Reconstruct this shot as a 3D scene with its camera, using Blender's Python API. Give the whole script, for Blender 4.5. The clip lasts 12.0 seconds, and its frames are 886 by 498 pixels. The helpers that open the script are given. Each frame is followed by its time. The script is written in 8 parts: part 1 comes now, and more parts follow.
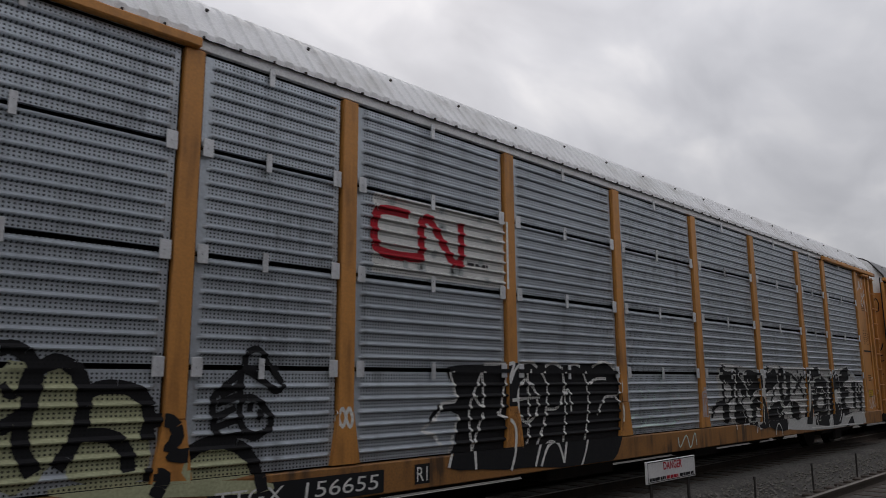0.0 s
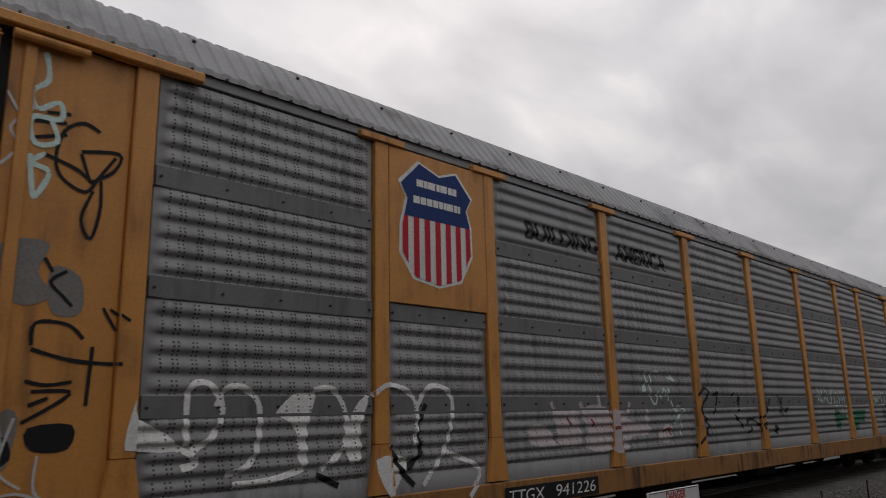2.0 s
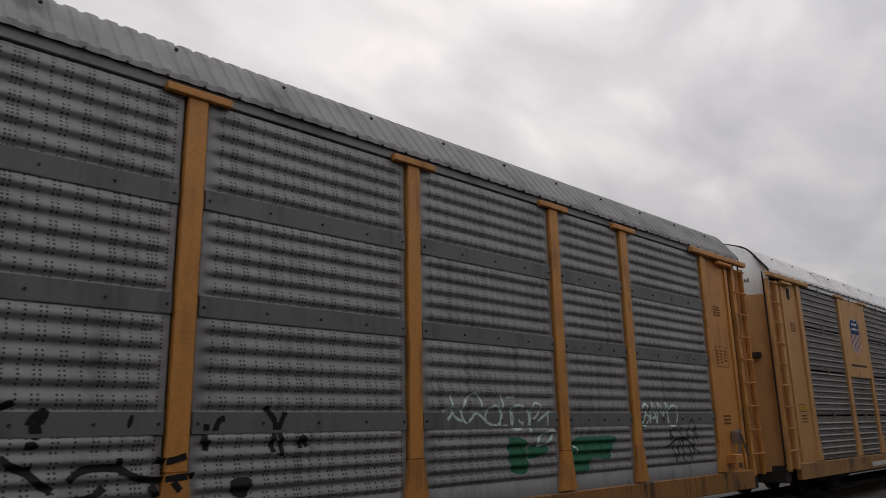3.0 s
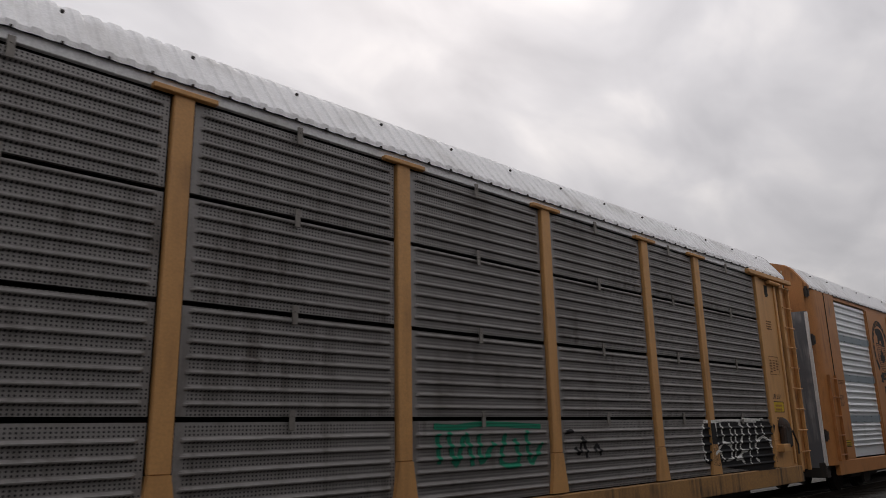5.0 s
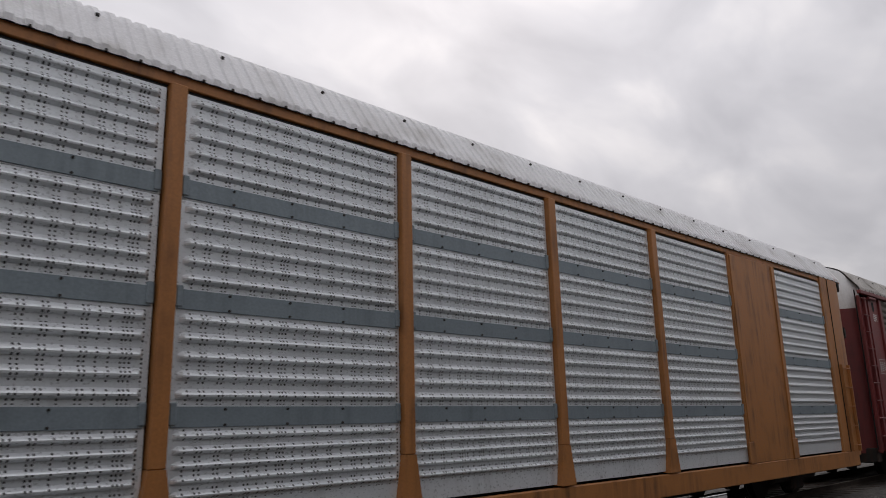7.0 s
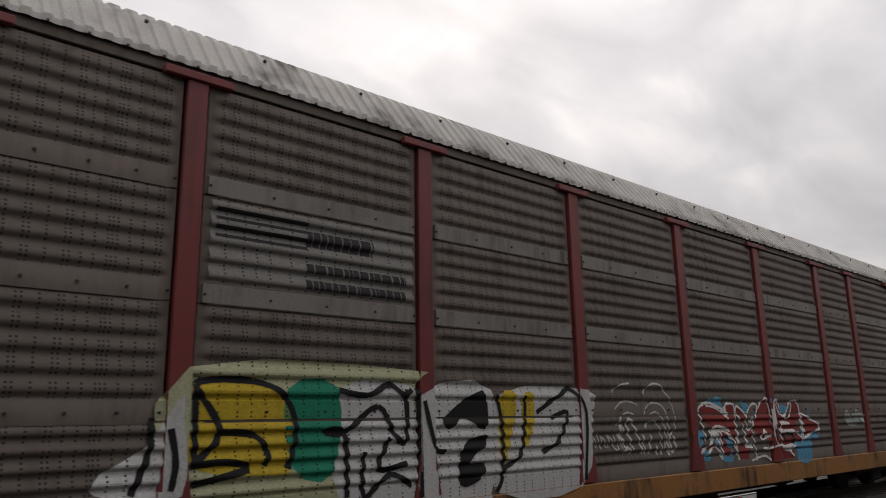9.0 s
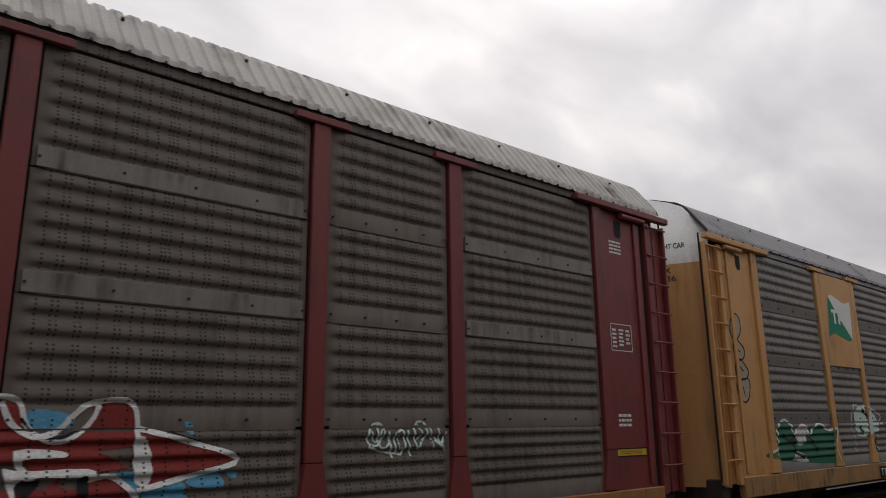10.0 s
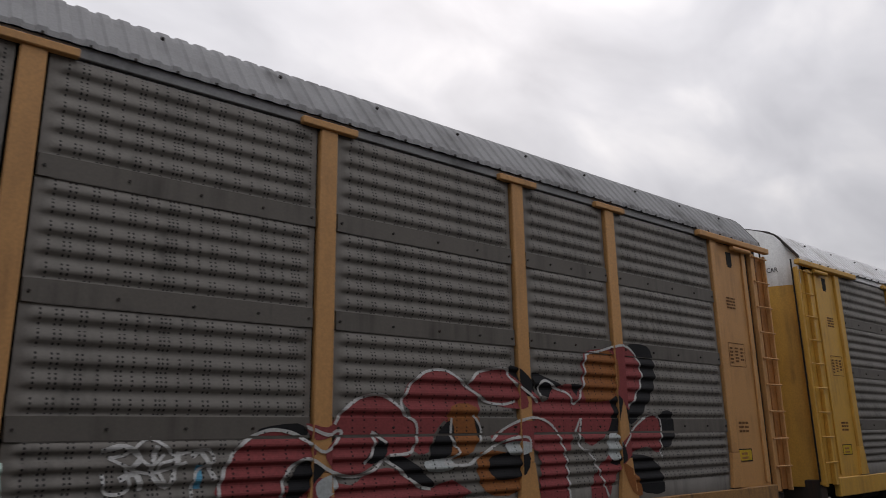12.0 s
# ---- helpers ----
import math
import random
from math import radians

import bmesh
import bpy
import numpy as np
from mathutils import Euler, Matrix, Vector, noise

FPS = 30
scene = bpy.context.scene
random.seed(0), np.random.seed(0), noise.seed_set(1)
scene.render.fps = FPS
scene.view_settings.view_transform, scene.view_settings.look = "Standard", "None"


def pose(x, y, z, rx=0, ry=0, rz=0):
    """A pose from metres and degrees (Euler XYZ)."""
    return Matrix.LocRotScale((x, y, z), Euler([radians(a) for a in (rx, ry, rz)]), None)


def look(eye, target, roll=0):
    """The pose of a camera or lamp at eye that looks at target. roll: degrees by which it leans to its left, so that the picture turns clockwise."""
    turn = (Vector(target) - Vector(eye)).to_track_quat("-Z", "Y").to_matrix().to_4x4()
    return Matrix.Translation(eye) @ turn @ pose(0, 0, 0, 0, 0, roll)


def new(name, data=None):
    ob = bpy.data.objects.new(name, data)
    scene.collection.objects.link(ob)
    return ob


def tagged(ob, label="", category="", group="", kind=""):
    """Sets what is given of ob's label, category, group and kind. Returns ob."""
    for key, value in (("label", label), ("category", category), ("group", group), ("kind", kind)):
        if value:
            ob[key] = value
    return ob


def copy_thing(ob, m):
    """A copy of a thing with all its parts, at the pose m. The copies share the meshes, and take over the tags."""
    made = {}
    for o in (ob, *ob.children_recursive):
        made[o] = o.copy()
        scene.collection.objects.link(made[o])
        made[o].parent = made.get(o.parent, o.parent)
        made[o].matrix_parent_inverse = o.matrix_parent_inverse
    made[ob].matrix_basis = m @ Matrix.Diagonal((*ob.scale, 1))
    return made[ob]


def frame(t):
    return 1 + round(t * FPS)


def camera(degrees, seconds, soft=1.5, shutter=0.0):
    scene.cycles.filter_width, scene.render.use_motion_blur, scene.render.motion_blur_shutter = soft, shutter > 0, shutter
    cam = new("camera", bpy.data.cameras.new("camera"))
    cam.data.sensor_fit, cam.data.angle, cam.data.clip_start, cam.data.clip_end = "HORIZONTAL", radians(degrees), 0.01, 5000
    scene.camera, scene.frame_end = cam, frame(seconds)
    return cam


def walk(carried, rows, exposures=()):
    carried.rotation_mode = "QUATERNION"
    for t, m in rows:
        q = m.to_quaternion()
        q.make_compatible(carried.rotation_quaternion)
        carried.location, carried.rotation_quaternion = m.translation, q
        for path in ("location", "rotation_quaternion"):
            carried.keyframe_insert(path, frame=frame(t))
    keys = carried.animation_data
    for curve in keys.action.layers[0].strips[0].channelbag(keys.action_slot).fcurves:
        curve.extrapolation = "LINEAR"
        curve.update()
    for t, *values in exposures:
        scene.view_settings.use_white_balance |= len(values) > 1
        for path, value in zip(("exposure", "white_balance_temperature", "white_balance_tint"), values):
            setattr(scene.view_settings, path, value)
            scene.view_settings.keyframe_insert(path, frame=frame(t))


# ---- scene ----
EYE = 1.86          # height of the lens
SIDE = 6.43         # distance from the lens to the train's near side
PITCH = 28.6        # coupler to coupler
FIRST = 41.38       # centre of the second railcar at the clip's start, before the train has moved

cam = camera(61.8, 12.0, soft=0.9, shutter=0.04)
# seconds, sway along the track, pitch, roll, yaw
PATH = [
    (0.0, -0.042, 10.26, 0.29, -45.78), (0.5, -0.093, 11.25, 0.71, -45.21), (1.0, -0.146, 11.62, 1.03, -45.03),
    (1.5, 0.033, 12.05, 1.40, -46.27), (2.0, 0.186, 12.57, 1.23, -45.24), (2.5, 0.142, 13.51, 1.20, -44.50),
    (3.0, 0.070, 13.77, 1.20, -44.70), (3.5, 0.014, 13.85, 1.58, -45.24), (3.7, 0.008, 13.87, 1.61, -45.34),
    (5.5, -0.036, 13.86, 1.02, -44.89), (6.0, -0.037, 13.74, 1.24, -44.67), (6.5, -0.031, 13.76, 1.20, -44.45),
    (7.0, -0.078, 13.36, 1.43, -44.05), (9.0, -0.040, 13.05, 0.95, -42.02), (9.5, 0.006, 13.11, 0.82, -41.69),
    (10.0, -0.047, 13.65, 0.75, -41.48), (10.5, -0.003, 13.91, 0.77, -40.49), (11.0, 0.014, 14.15, 1.03, -39.91),
    (11.5, 0.040, 14.06, 0.89, -39.88), (12.0, 0.041, 14.27, 0.92, -40.01),
]
# seconds, stops, kelvin, tint: the camera opens up and warms a little on the way
LIGHTER = [(0.0, 0.05, 6550, 12), (1.2, 0.04, 6550, 12), (2.0, 0.07, 6830, 13), (3.7, 0.08, 6850, 13), (6.0, 0.14, 6800, 14), (7.0, 0.14, 6700, 14), (9.0, 0.28, 6950, 13.5), (10.5, 0.22, 6780, 13), (12.0, 0.20, 6650, 13)]
walk(cam, [(t, pose(sx, 0, EYE, 90 + p, r, y)) for t, sx, p, r, y in PATH], LIGHTER)


def travelled(t):
    """Metres that the train has rolled since the clip's start."""
    return 0.638 + 13.0288 * t - 0.005758 * t * t


CLOUD_SHIFT = (3.1, 1.7, 0.0)
SKY_STRENGTH = 1.0
SUN_WAY = (0.57, 0.61, 0.60)


# ---- light: a bright overcast sky ----
def make_world():
    w = bpy.data.worlds.new("overcast")
    scene.world = w
    w.use_nodes = True
    nt = w.node_tree
    n, l = nt.nodes, nt.links
    bg = n["Background"]
    tc = n.new("ShaderNodeTexCoord")
    sep = n.new("ShaderNodeSeparateXYZ")
    l.new(tc.outputs["Generated"], sep.inputs[0])
    up = n.new("ShaderNodeMath")
    up.operation = "MAXIMUM"
    up.inputs[1].default_value = 0.0
    l.new(sep.outputs["Z"], up.inputs[0])
    add = n.new("ShaderNodeMath")
    add.inputs[1].default_value = 0.42
    l.new(up.outputs[0], add.inputs[0])
    flat = []
    for axis in ("X", "Y"):
        d = n.new("ShaderNodeMath")
        d.operation = "DIVIDE"
        l.new(sep.outputs[axis], d.inputs[0])
        l.new(add.outputs[0], d.inputs[1])
        flat.append(d)
    com = n.new("ShaderNodeCombineXYZ")
    l.new(flat[0].outputs[0], com.inputs[0])
    l.new(flat[1].outputs[0], com.inputs[1])
    mp = n.new("ShaderNodeMapping")
    mp.inputs["Location"].default_value = CLOUD_SHIFT
    mp.inputs["Rotation"].default_value = (0, 0, radians(-40))
    mp.inputs["Scale"].default_value = (1.0, 1.5, 1.0)
    l.new(com.outputs[0], mp.inputs[0])
    big = n.new("ShaderNodeTexNoise")
    big.inputs["Scale"].default_value = 4.3
    big.inputs["Detail"].default_value = 4.5
    big.inputs["Roughness"].default_value = 0.46
    big.inputs["Distortion"].default_value = 0.35
    l.new(mp.outputs[0], big.inputs["Vector"])
    ramp = n.new("ShaderNodeValToRGB")
    e = ramp.color_ramp.elements
    e[0].position, e[0].color = 0.30, (0.49, 0.50, 0.53, 1)
    e[1].position, e[1].color = 0.74, (0.775, 0.775, 0.785, 1)
    mid = ramp.color_ramp.elements.new(0.52)
    mid.color = (0.60, 0.61, 0.64, 1)
    l.new(big.outputs["Fac"], ramp.inputs[0])
    sky = n.new("ShaderNodeTexSky")
    sky.sky_type, sky.sun_disc = "NISHITA", False
    sky.sun_elevation, sky.sun_rotation = radians(36), radians(43)
    dim = n.new("ShaderNodeVectorMath")
    dim.operation = "SCALE"
    dim.inputs["Scale"].default_value = 0.08
    l.new(sky.outputs[0], dim.inputs[0])
    mix = n.new("ShaderNodeMixRGB")
    mix.inputs[0].default_value = 0.93
    l.new(dim.outputs[0], mix.inputs[1])
    l.new(ramp.outputs[0], mix.inputs[2])
    # the veiled sun makes the cloud round it brighter
    dot = n.new("ShaderNodeVectorMath")
    dot.operation = "DOT_PRODUCT"
    l.new(tc.outputs["Generated"], dot.inputs[0])
    dot.inputs[1].default_value = Vector(SUN_WAY).normalized()
    glow = span(n, l, dot.outputs["Value"], 0.80, 1.0, 0.0, 1.0)
    glow = math_node(n, l, "POWER", math_node(n, l, "MAXIMUM", glow, 0.0), 1.5)
    gain = math_node(n, l, "MULTIPLY_ADD", glow, 0.16, 0.93)
    # an overcast sky is brighter overhead than at the horizon
    gain = math_node(n, l, "MULTIPLY", gain, math_node(n, l, "MULTIPLY_ADD", up.outputs[0], 0.85, 0.69))
    lit = n.new("ShaderNodeVectorMath")
    lit.operation = "SCALE"
    l.new(mix.outputs[0], lit.inputs[0])
    l.new(gain, lit.inputs["Scale"])
    l.new(lit.outputs[0], bg.inputs[0])
    bg.inputs[1].default_value = SKY_STRENGTH


# ---- materials ----
def nodes_of(name):
    m = bpy.data.materials.new(name)
    m.use_nodes = True
    return m, m.node_tree.nodes, m.node_tree.links, m.node_tree.nodes["Principled BSDF"]


def math_node(n, l, op, a, b=None, c=None):
    k = n.new("ShaderNodeMath")
    k.operation = op
    for i, v in enumerate((a, b, c)):
        if v is None:
            continue
        if isinstance(v, (int, float)):
            k.inputs[i].default_value = v
        else:
            l.new(v, k.inputs[i])
    return k.outputs[0]


def noise_node(n, l, vec, scale, detail=4.0, stretch=None):
    if stretch:
        mp = n.new("ShaderNodeMapping")
        mp.inputs["Scale"].default_value = stretch
        l.new(vec, mp.inputs[0])
        vec = mp.outputs[0]
    k = n.new("ShaderNodeTexNoise")
    k.inputs["Scale"].default_value = scale
    k.inputs["Detail"].default_value = detail
    l.new(vec, k.inputs["Vector"])
    return k.outputs["Fac"]


def span(n, l, v, lo, hi, a=0.0, b=1.0):
    k = n.new("ShaderNodeMapRange")
    k.inputs["From Min"].default_value, k.inputs["From Max"].default_value = lo, hi
    k.inputs["To Min"].default_value, k.inputs["To Max"].default_value = a, b
    l.new(v, k.inputs["Value"])
    return k.outputs[0]


def blend(n, l, fac, a, b):
    k = n.new("ShaderNodeMixRGB")
    for i, v in enumerate((fac, a, b)):
        if isinstance(v, (int, float)):
            k.inputs[i].default_value = v
        elif isinstance(v, tuple):
            k.inputs[i].default_value = (*v, 1)
        else:
            l.new(v, k.inputs[i])
    return k.outputs[0]


def hole_mask(n, l, x, z, step_x, step_z, radius, shift_x=0.0, shift_z=0.0):
    """1 inside round holes on a grid of step_x by step_z metres."""
    out = []
    for v, s, o in ((x, step_x, shift_x), (z, step_z, shift_z)):
        v = math_node(n, l, "ADD", v, o)
        v = math_node(n, l, "DIVIDE", v, s)
        v = math_node(n, l, "FRACT", v)
        v = math_node(n, l, "SUBTRACT", v, 0.5)
        v = math_node(n, l, "MULTIPLY", v, s)
        out.append(math_node(n, l, "MULTIPLY", v, v))
    d = math_node(n, l, "ADD", out[0], out[1])
    return math_node(n, l, "LESS_THAN", d, radius * radius)


def surface(name, color, rough=0.6, metal=0.0, dirt=(0.06, 0.045, 0.03), dirty=0.35, grain=0.12, bump=0.08, scale=1.0, holes=None, streak=True):
    """Weathered paint or metal: fine grain, broad blotches, dirt that has run down, and rows of round holes where asked."""
    m, n, l, p = nodes_of(name)
    tc = n.new("ShaderNodeTexCoord")
    co = tc.outputs["Object"]
    info = n.new("ShaderNodeObjectInfo")
    shift = n.new("ShaderNodeVectorMath")
    shift.operation = "MULTIPLY_ADD"
    l.new(info.outputs["Random"], shift.inputs[0])
    shift.inputs[1].default_value = (37.0, 19.0, 53.0)
    l.new(co, shift.inputs[2])
    v = shift.outputs[0]
    fine = noise_node(n, l, v, 38.0 * scale, 6.0)
    broad = noise_node(n, l, v, 1.7 * scale, 5.0)
    runs = noise_node(n, l, v, 3.0 * scale, 5.0, (3.2, 3.2, 0.28)) if streak else broad
    dark = tuple(c * (1 - grain) for c in color)
    light = tuple(min(1.0, c * (1 + grain)) for c in color)
    col = blend(n, l, span(n, l, fine, 0.3, 0.7), dark, light)
    piece = span(n, l, info.outputs["Random"], 0, 1, 0.0, 0.22)
    col = blend(n, l, piece, col, tuple(c * 0.72 for c in color))
    grime = math_node(n, l, "MULTIPLY", span(n, l, broad, 0.42, 0.75), span(n, l, runs, 0.40, 0.72))
    grime = math_node(n, l, "MULTIPLY", grime, dirty * 2.0)
    grime = math_node(n, l, "MINIMUM", grime, 0.85)
    col = blend(n, l, grime, col, dirt)
    if holes:
        sep = n.new("ShaderNodeSeparateXYZ")
        l.new(co, sep.inputs[0])
        x, z = sep.outputs["X"], sep.outputs["Z"]
        mask = None
        for grid in holes["grids"]:
            g = hole_mask(n, l, x, z, *grid)
            mask = g if mask is None else math_node(n, l, "MAXIMUM", mask, g)
        if "above" in holes:
            mask = math_node(n, l, "MULTIPLY", mask, math_node(n, l, "GREATER_THAN", z, holes["above"]))
        if "period" in holes:
            f = math_node(n, l, "FRACT", math_node(n, l, "DIVIDE", math_node(n, l, "SUBTRACT", z, holes.get("above", 0.0)), holes["period"]))
            mask = math_node(n, l, "MULTIPLY", mask, math_node(n, l, "LESS_THAN", f, holes["share"]))
        if "everywhere" not in holes:
            mask = math_node(n, l, "MULTIPLY", mask, math_node(n, l, "GREATER_THAN", x, 0.10))
        col = blend(n, l, math_node(n, l, "MULTIPLY", mask, 0.93), col, (0.008, 0.008, 0.009))
    l.new(col, p.inputs["Base Color"])
    l.new(span(n, l, fine, 0.3, 0.7, rough - 0.08, rough + 0.1), p.inputs["Roughness"])
    p.inputs["Metallic"].default_value = metal
    if bump:
        b = n.new("ShaderNodeBump")
        b.inputs["Strength"].default_value = bump
        b.inputs["Distance"].default_value = 0.01
        l.new(math_node(n, l, "ADD", fine, broad), b.inputs["Height"])
        l.new(b.outputs[0], p.inputs["Normal"])
    return m


make_world()
sun_data = bpy.data.lights.new("sun", "SUN")
sun_data.energy, sun_data.angle, sun_data.color = 0.5, radians(30), (1.0, 0.97, 0.93)
sun = new("sun", sun_data)
sun.matrix_basis = look(tuple(20 * c for c in SUN_WAY), (0, 0, 0))


def gravel_surface(name, a, b, scale):
    m, n, l, p = nodes_of(name)
    tc = n.new("ShaderNodeTexCoord")
    v = tc.outputs["Object"]
    vor = n.new("ShaderNodeTexVoronoi")
    vor.inputs["Scale"].default_value = scale
    l.new(v, vor.inputs["Vector"])
    col = blend(n, l, vor.outputs["Color"], a, b)
    patch = noise_node(n, l, v, 0.6, 5.0)
    col = blend(n, l, span(n, l, patch, 0.4, 0.7, 0.0, 0.5), col, tuple(c * 0.5 for c in a))
    l.new(col, p.inputs["Base Color"])
    p.inputs["Roughness"].default_value = 0.95
    bp = n.new("ShaderNodeBump")
    bp.inputs["Strength"].default_value = 0.9
    bp.inputs["Distance"].default_value = 0.03
    l.new(vor.outputs["Distance"], bp.inputs["Height"])
    bp.invert = True
    l.new(bp.outputs[0], p.inputs["Normal"])
    return m


RUST = (0.07, 0.03, 0.015)
SOOT = (0.025, 0.022, 0.02)
RIDGE = 0.1407      # pitch of the ridges of a perforated sheet; three rows of holes to each
DENSE = {"grids": [(0.041, RIDGE / 4, 0.0098)], "period": RIDGE, "share": 0.75}
COLUMN_AT = (0.0, 0.13, 0.17, 0.31, 0.355, 0.47, 0.585, 0.69, 0.73, 0.765, 0.87, 0.97, 1.06, 1.1)
COLUMNS = {"grids": [(1.24, 0.0385, 0.0106, o) for o in COLUMN_AT], "above": 0.21, "period": 0.17, "share": 0.86}
DENSE_LOW = {"grids": [(0.041, RIDGE / 4, 0.0098, 0.0, -1.02)], "above": 1.02, "period": RIDGE, "share": 0.75, "everywhere": True}
COLUMNS_LOW = {"grids": [(1.24, 0.0385, 0.0102, o + 0.1, -0.02) for o in COLUMN_AT[::2]], "above": 1.0, "period": 0.17, "share": 0.8, "everywhere": True}
M = {
    "galvanised": surface("galvanised_perforated_steel", (0.50, 0.545, 0.595), 0.36, 0.4, SOOT, 0.35, holes=DENSE),
    "galvanised_dull": surface("dull_perforated_steel", (0.265, 0.252, 0.245), 0.5, 0.35, (0.06, 0.045, 0.035), 0.5, holes=DENSE),
    "galvanised_plain": surface("galvanised_steel", (0.42, 0.44, 0.46), 0.45, 0.5, SOOT, 0.3),
    "grey_sheet": surface("weathered_grey_sheet", (0.285, 0.285, 0.288), 0.55, 0.35, SOOT, 0.4, holes=COLUMNS),
    "brown_sheet": surface("dusty_brown_grey_sheet", (0.148, 0.12, 0.102), 0.7, 0.15, (0.05, 0.035, 0.025), 0.5, holes=COLUMNS),
    "taupe_sheet": surface("weathered_taupe_sheet", (0.21, 0.195, 0.176), 0.6, 0.25, SOOT, 0.4, holes=COLUMNS),
    "silver_sheet": surface("bright_galvanised_sheet", (0.77, 0.805, 0.83), 0.32, 0.25, (0.25, 0.25, 0.25), 0.2, grain=0.05, bump=0.012, holes=COLUMNS),
    "blue_band": surface("blue_grey_band", (0.24, 0.29, 0.32), 0.5, 0.2, SOOT, 0.2),
    "grey_band": surface("pale_grey_band", (0.215, 0.198, 0.18), 0.6, 0.1, (0.05, 0.038, 0.03), 0.7),
    "yellow": surface("faded_yellow_ochre_paint", (0.56, 0.245, 0.056), 0.5, 0.0, RUST, 0.5),
    "grey_lap": surface("dark_grey_lap_sheet", (0.168, 0.169, 0.171), 0.6, 0.25, SOOT, 0.4),
    "taupe_lap": surface("dark_taupe_lap_sheet", (0.14, 0.127, 0.112), 0.65, 0.15, SOOT, 0.4),
    "clip": surface("bright_zinc_plate", (0.66, 0.67, 0.69), 0.45, 0.2, SOOT, 0.35),
    "rust_plate": surface("rust_stained_ochre_paint", (0.40, 0.165, 0.042), 0.6, 0.0, (0.07, 0.03, 0.015), 0.7, grain=0.25),
    "grey_plain": surface("plain_grey_sheet", (0.25, 0.254, 0.26), 0.55, 0.35, SOOT, 0.4),
    "yellow_sill": surface("rusty_ochre_sill", (0.31, 0.14, 0.037), 0.6, 0.0, (0.035, 0.02, 0.012), 1.0, grain=0.25),
    "tan_sill": surface("rusty_pale_sill", (0.34, 0.18, 0.062), 0.6, 0.0, (0.04, 0.024, 0.014), 0.9, grain=0.25),
    "tan": surface("pale_ochre_paint", (0.55, 0.288, 0.104), 0.55, 0.0, RUST, 0.3),
    "orange": surface("brown_ochre_paint", (0.42, 0.172, 0.05), 0.5, 0.0, RUST, 0.55),
    "bright": surface("bright_yellow_paint", (0.62, 0.35, 0.06), 0.5, 0.0, RUST, 0.3),
    "red": surface("oxide_red_paint", (0.185, 0.03, 0.029), 0.5, 0.0, SOOT, 0.4),
    "white_roof": surface("white_painted_roof", (0.80, 0.80, 0.81), 0.5, 0.0, (0.35, 0.33, 0.3), 0.3, streak=False),
    "grey_roof": surface("dull_grey_roof", (0.30, 0.30, 0.305), 0.75, 0.0, SOOT, 0.3, streak=False),
    "dirty_roof": surface("dirty_pale_roof", (0.47, 0.45, 0.42), 0.6, 0.1, (0.08, 0.065, 0.05), 0.5, streak=False),
    "white": surface("chalky_white_paint", (0.74, 0.74, 0.73), 0.6, 0.0, (0.3, 0.28, 0.25), 0.35),
    "black": surface("black_paint", (0.012, 0.012, 0.013), 0.45, 0.0, (0.03, 0.03, 0.03), 0.2, bump=0.02),
    "dark": surface("sooty_steel", (0.028, 0.025, 0.023), 0.75, 0.1, RUST, 0.5),
    "steel": surface("worn_steel", (0.26, 0.235, 0.21), 0.5, 0.6, RUST, 0.4),
    # near-black that paints the shade of interior, slots and gaps; also gaskets
    "inner": surface("shade_and_gasket_black", (0.012, 0.012, 0.012), 0.9, 0.0, SOOT, 0.1),
    # only for the added slab that keeps low sky light off the train
    "blocker_grey": surface("blocker_dark_grey", (0.085, 0.083, 0.08), 0.9, 0.0, SOOT, 0.4, scale=0.3),
    "timber": surface("creosoted_timber", (0.06, 0.045, 0.035), 0.9, 0.0, SOOT, 0.5, bump=0.4),
    "sign_white": surface("sign_white", (0.75, 0.74, 0.74), 0.4, 0.0, (0.3, 0.3, 0.3), 0.2),
    "brick": surface("dark_red_brick", (0.13, 0.06, 0.045), 0.9, 0.0, SOOT, 0.4, grain=0.4, scale=0.2),
}
M["cream_door"] = surface("weathered_cream_paint", (0.56, 0.48, 0.34), 0.6, 0.0, RUST, 0.45)
M["primer"] = surface("patchy_grey_primer", (0.115, 0.122, 0.135), 0.55, 0.0, (0.42, 0.42, 0.42), 0.8)
SPRAYED = {}


def spray(name, color):
    """Spray paint in one colour, a little uneven; kept plain and for sheets with holes in them."""
    kept = []
    for kind, holes in (("plain", None), ("dense", DENSE_LOW), ("columns", COLUMNS_LOW)):
        m = surface("spray_%s_%s" % (name, kind), color, 0.72, 0.0, tuple(c * 0.6 for c in color), 0.3, grain=0.2, bump=0.03, holes=holes)
        m.node_tree.nodes["Principled BSDF"].inputs["Specular IOR Level"].default_value = 0.25
        kept.append(m)
    SPRAYED[kept[0].name] = kept
    return kept[0]


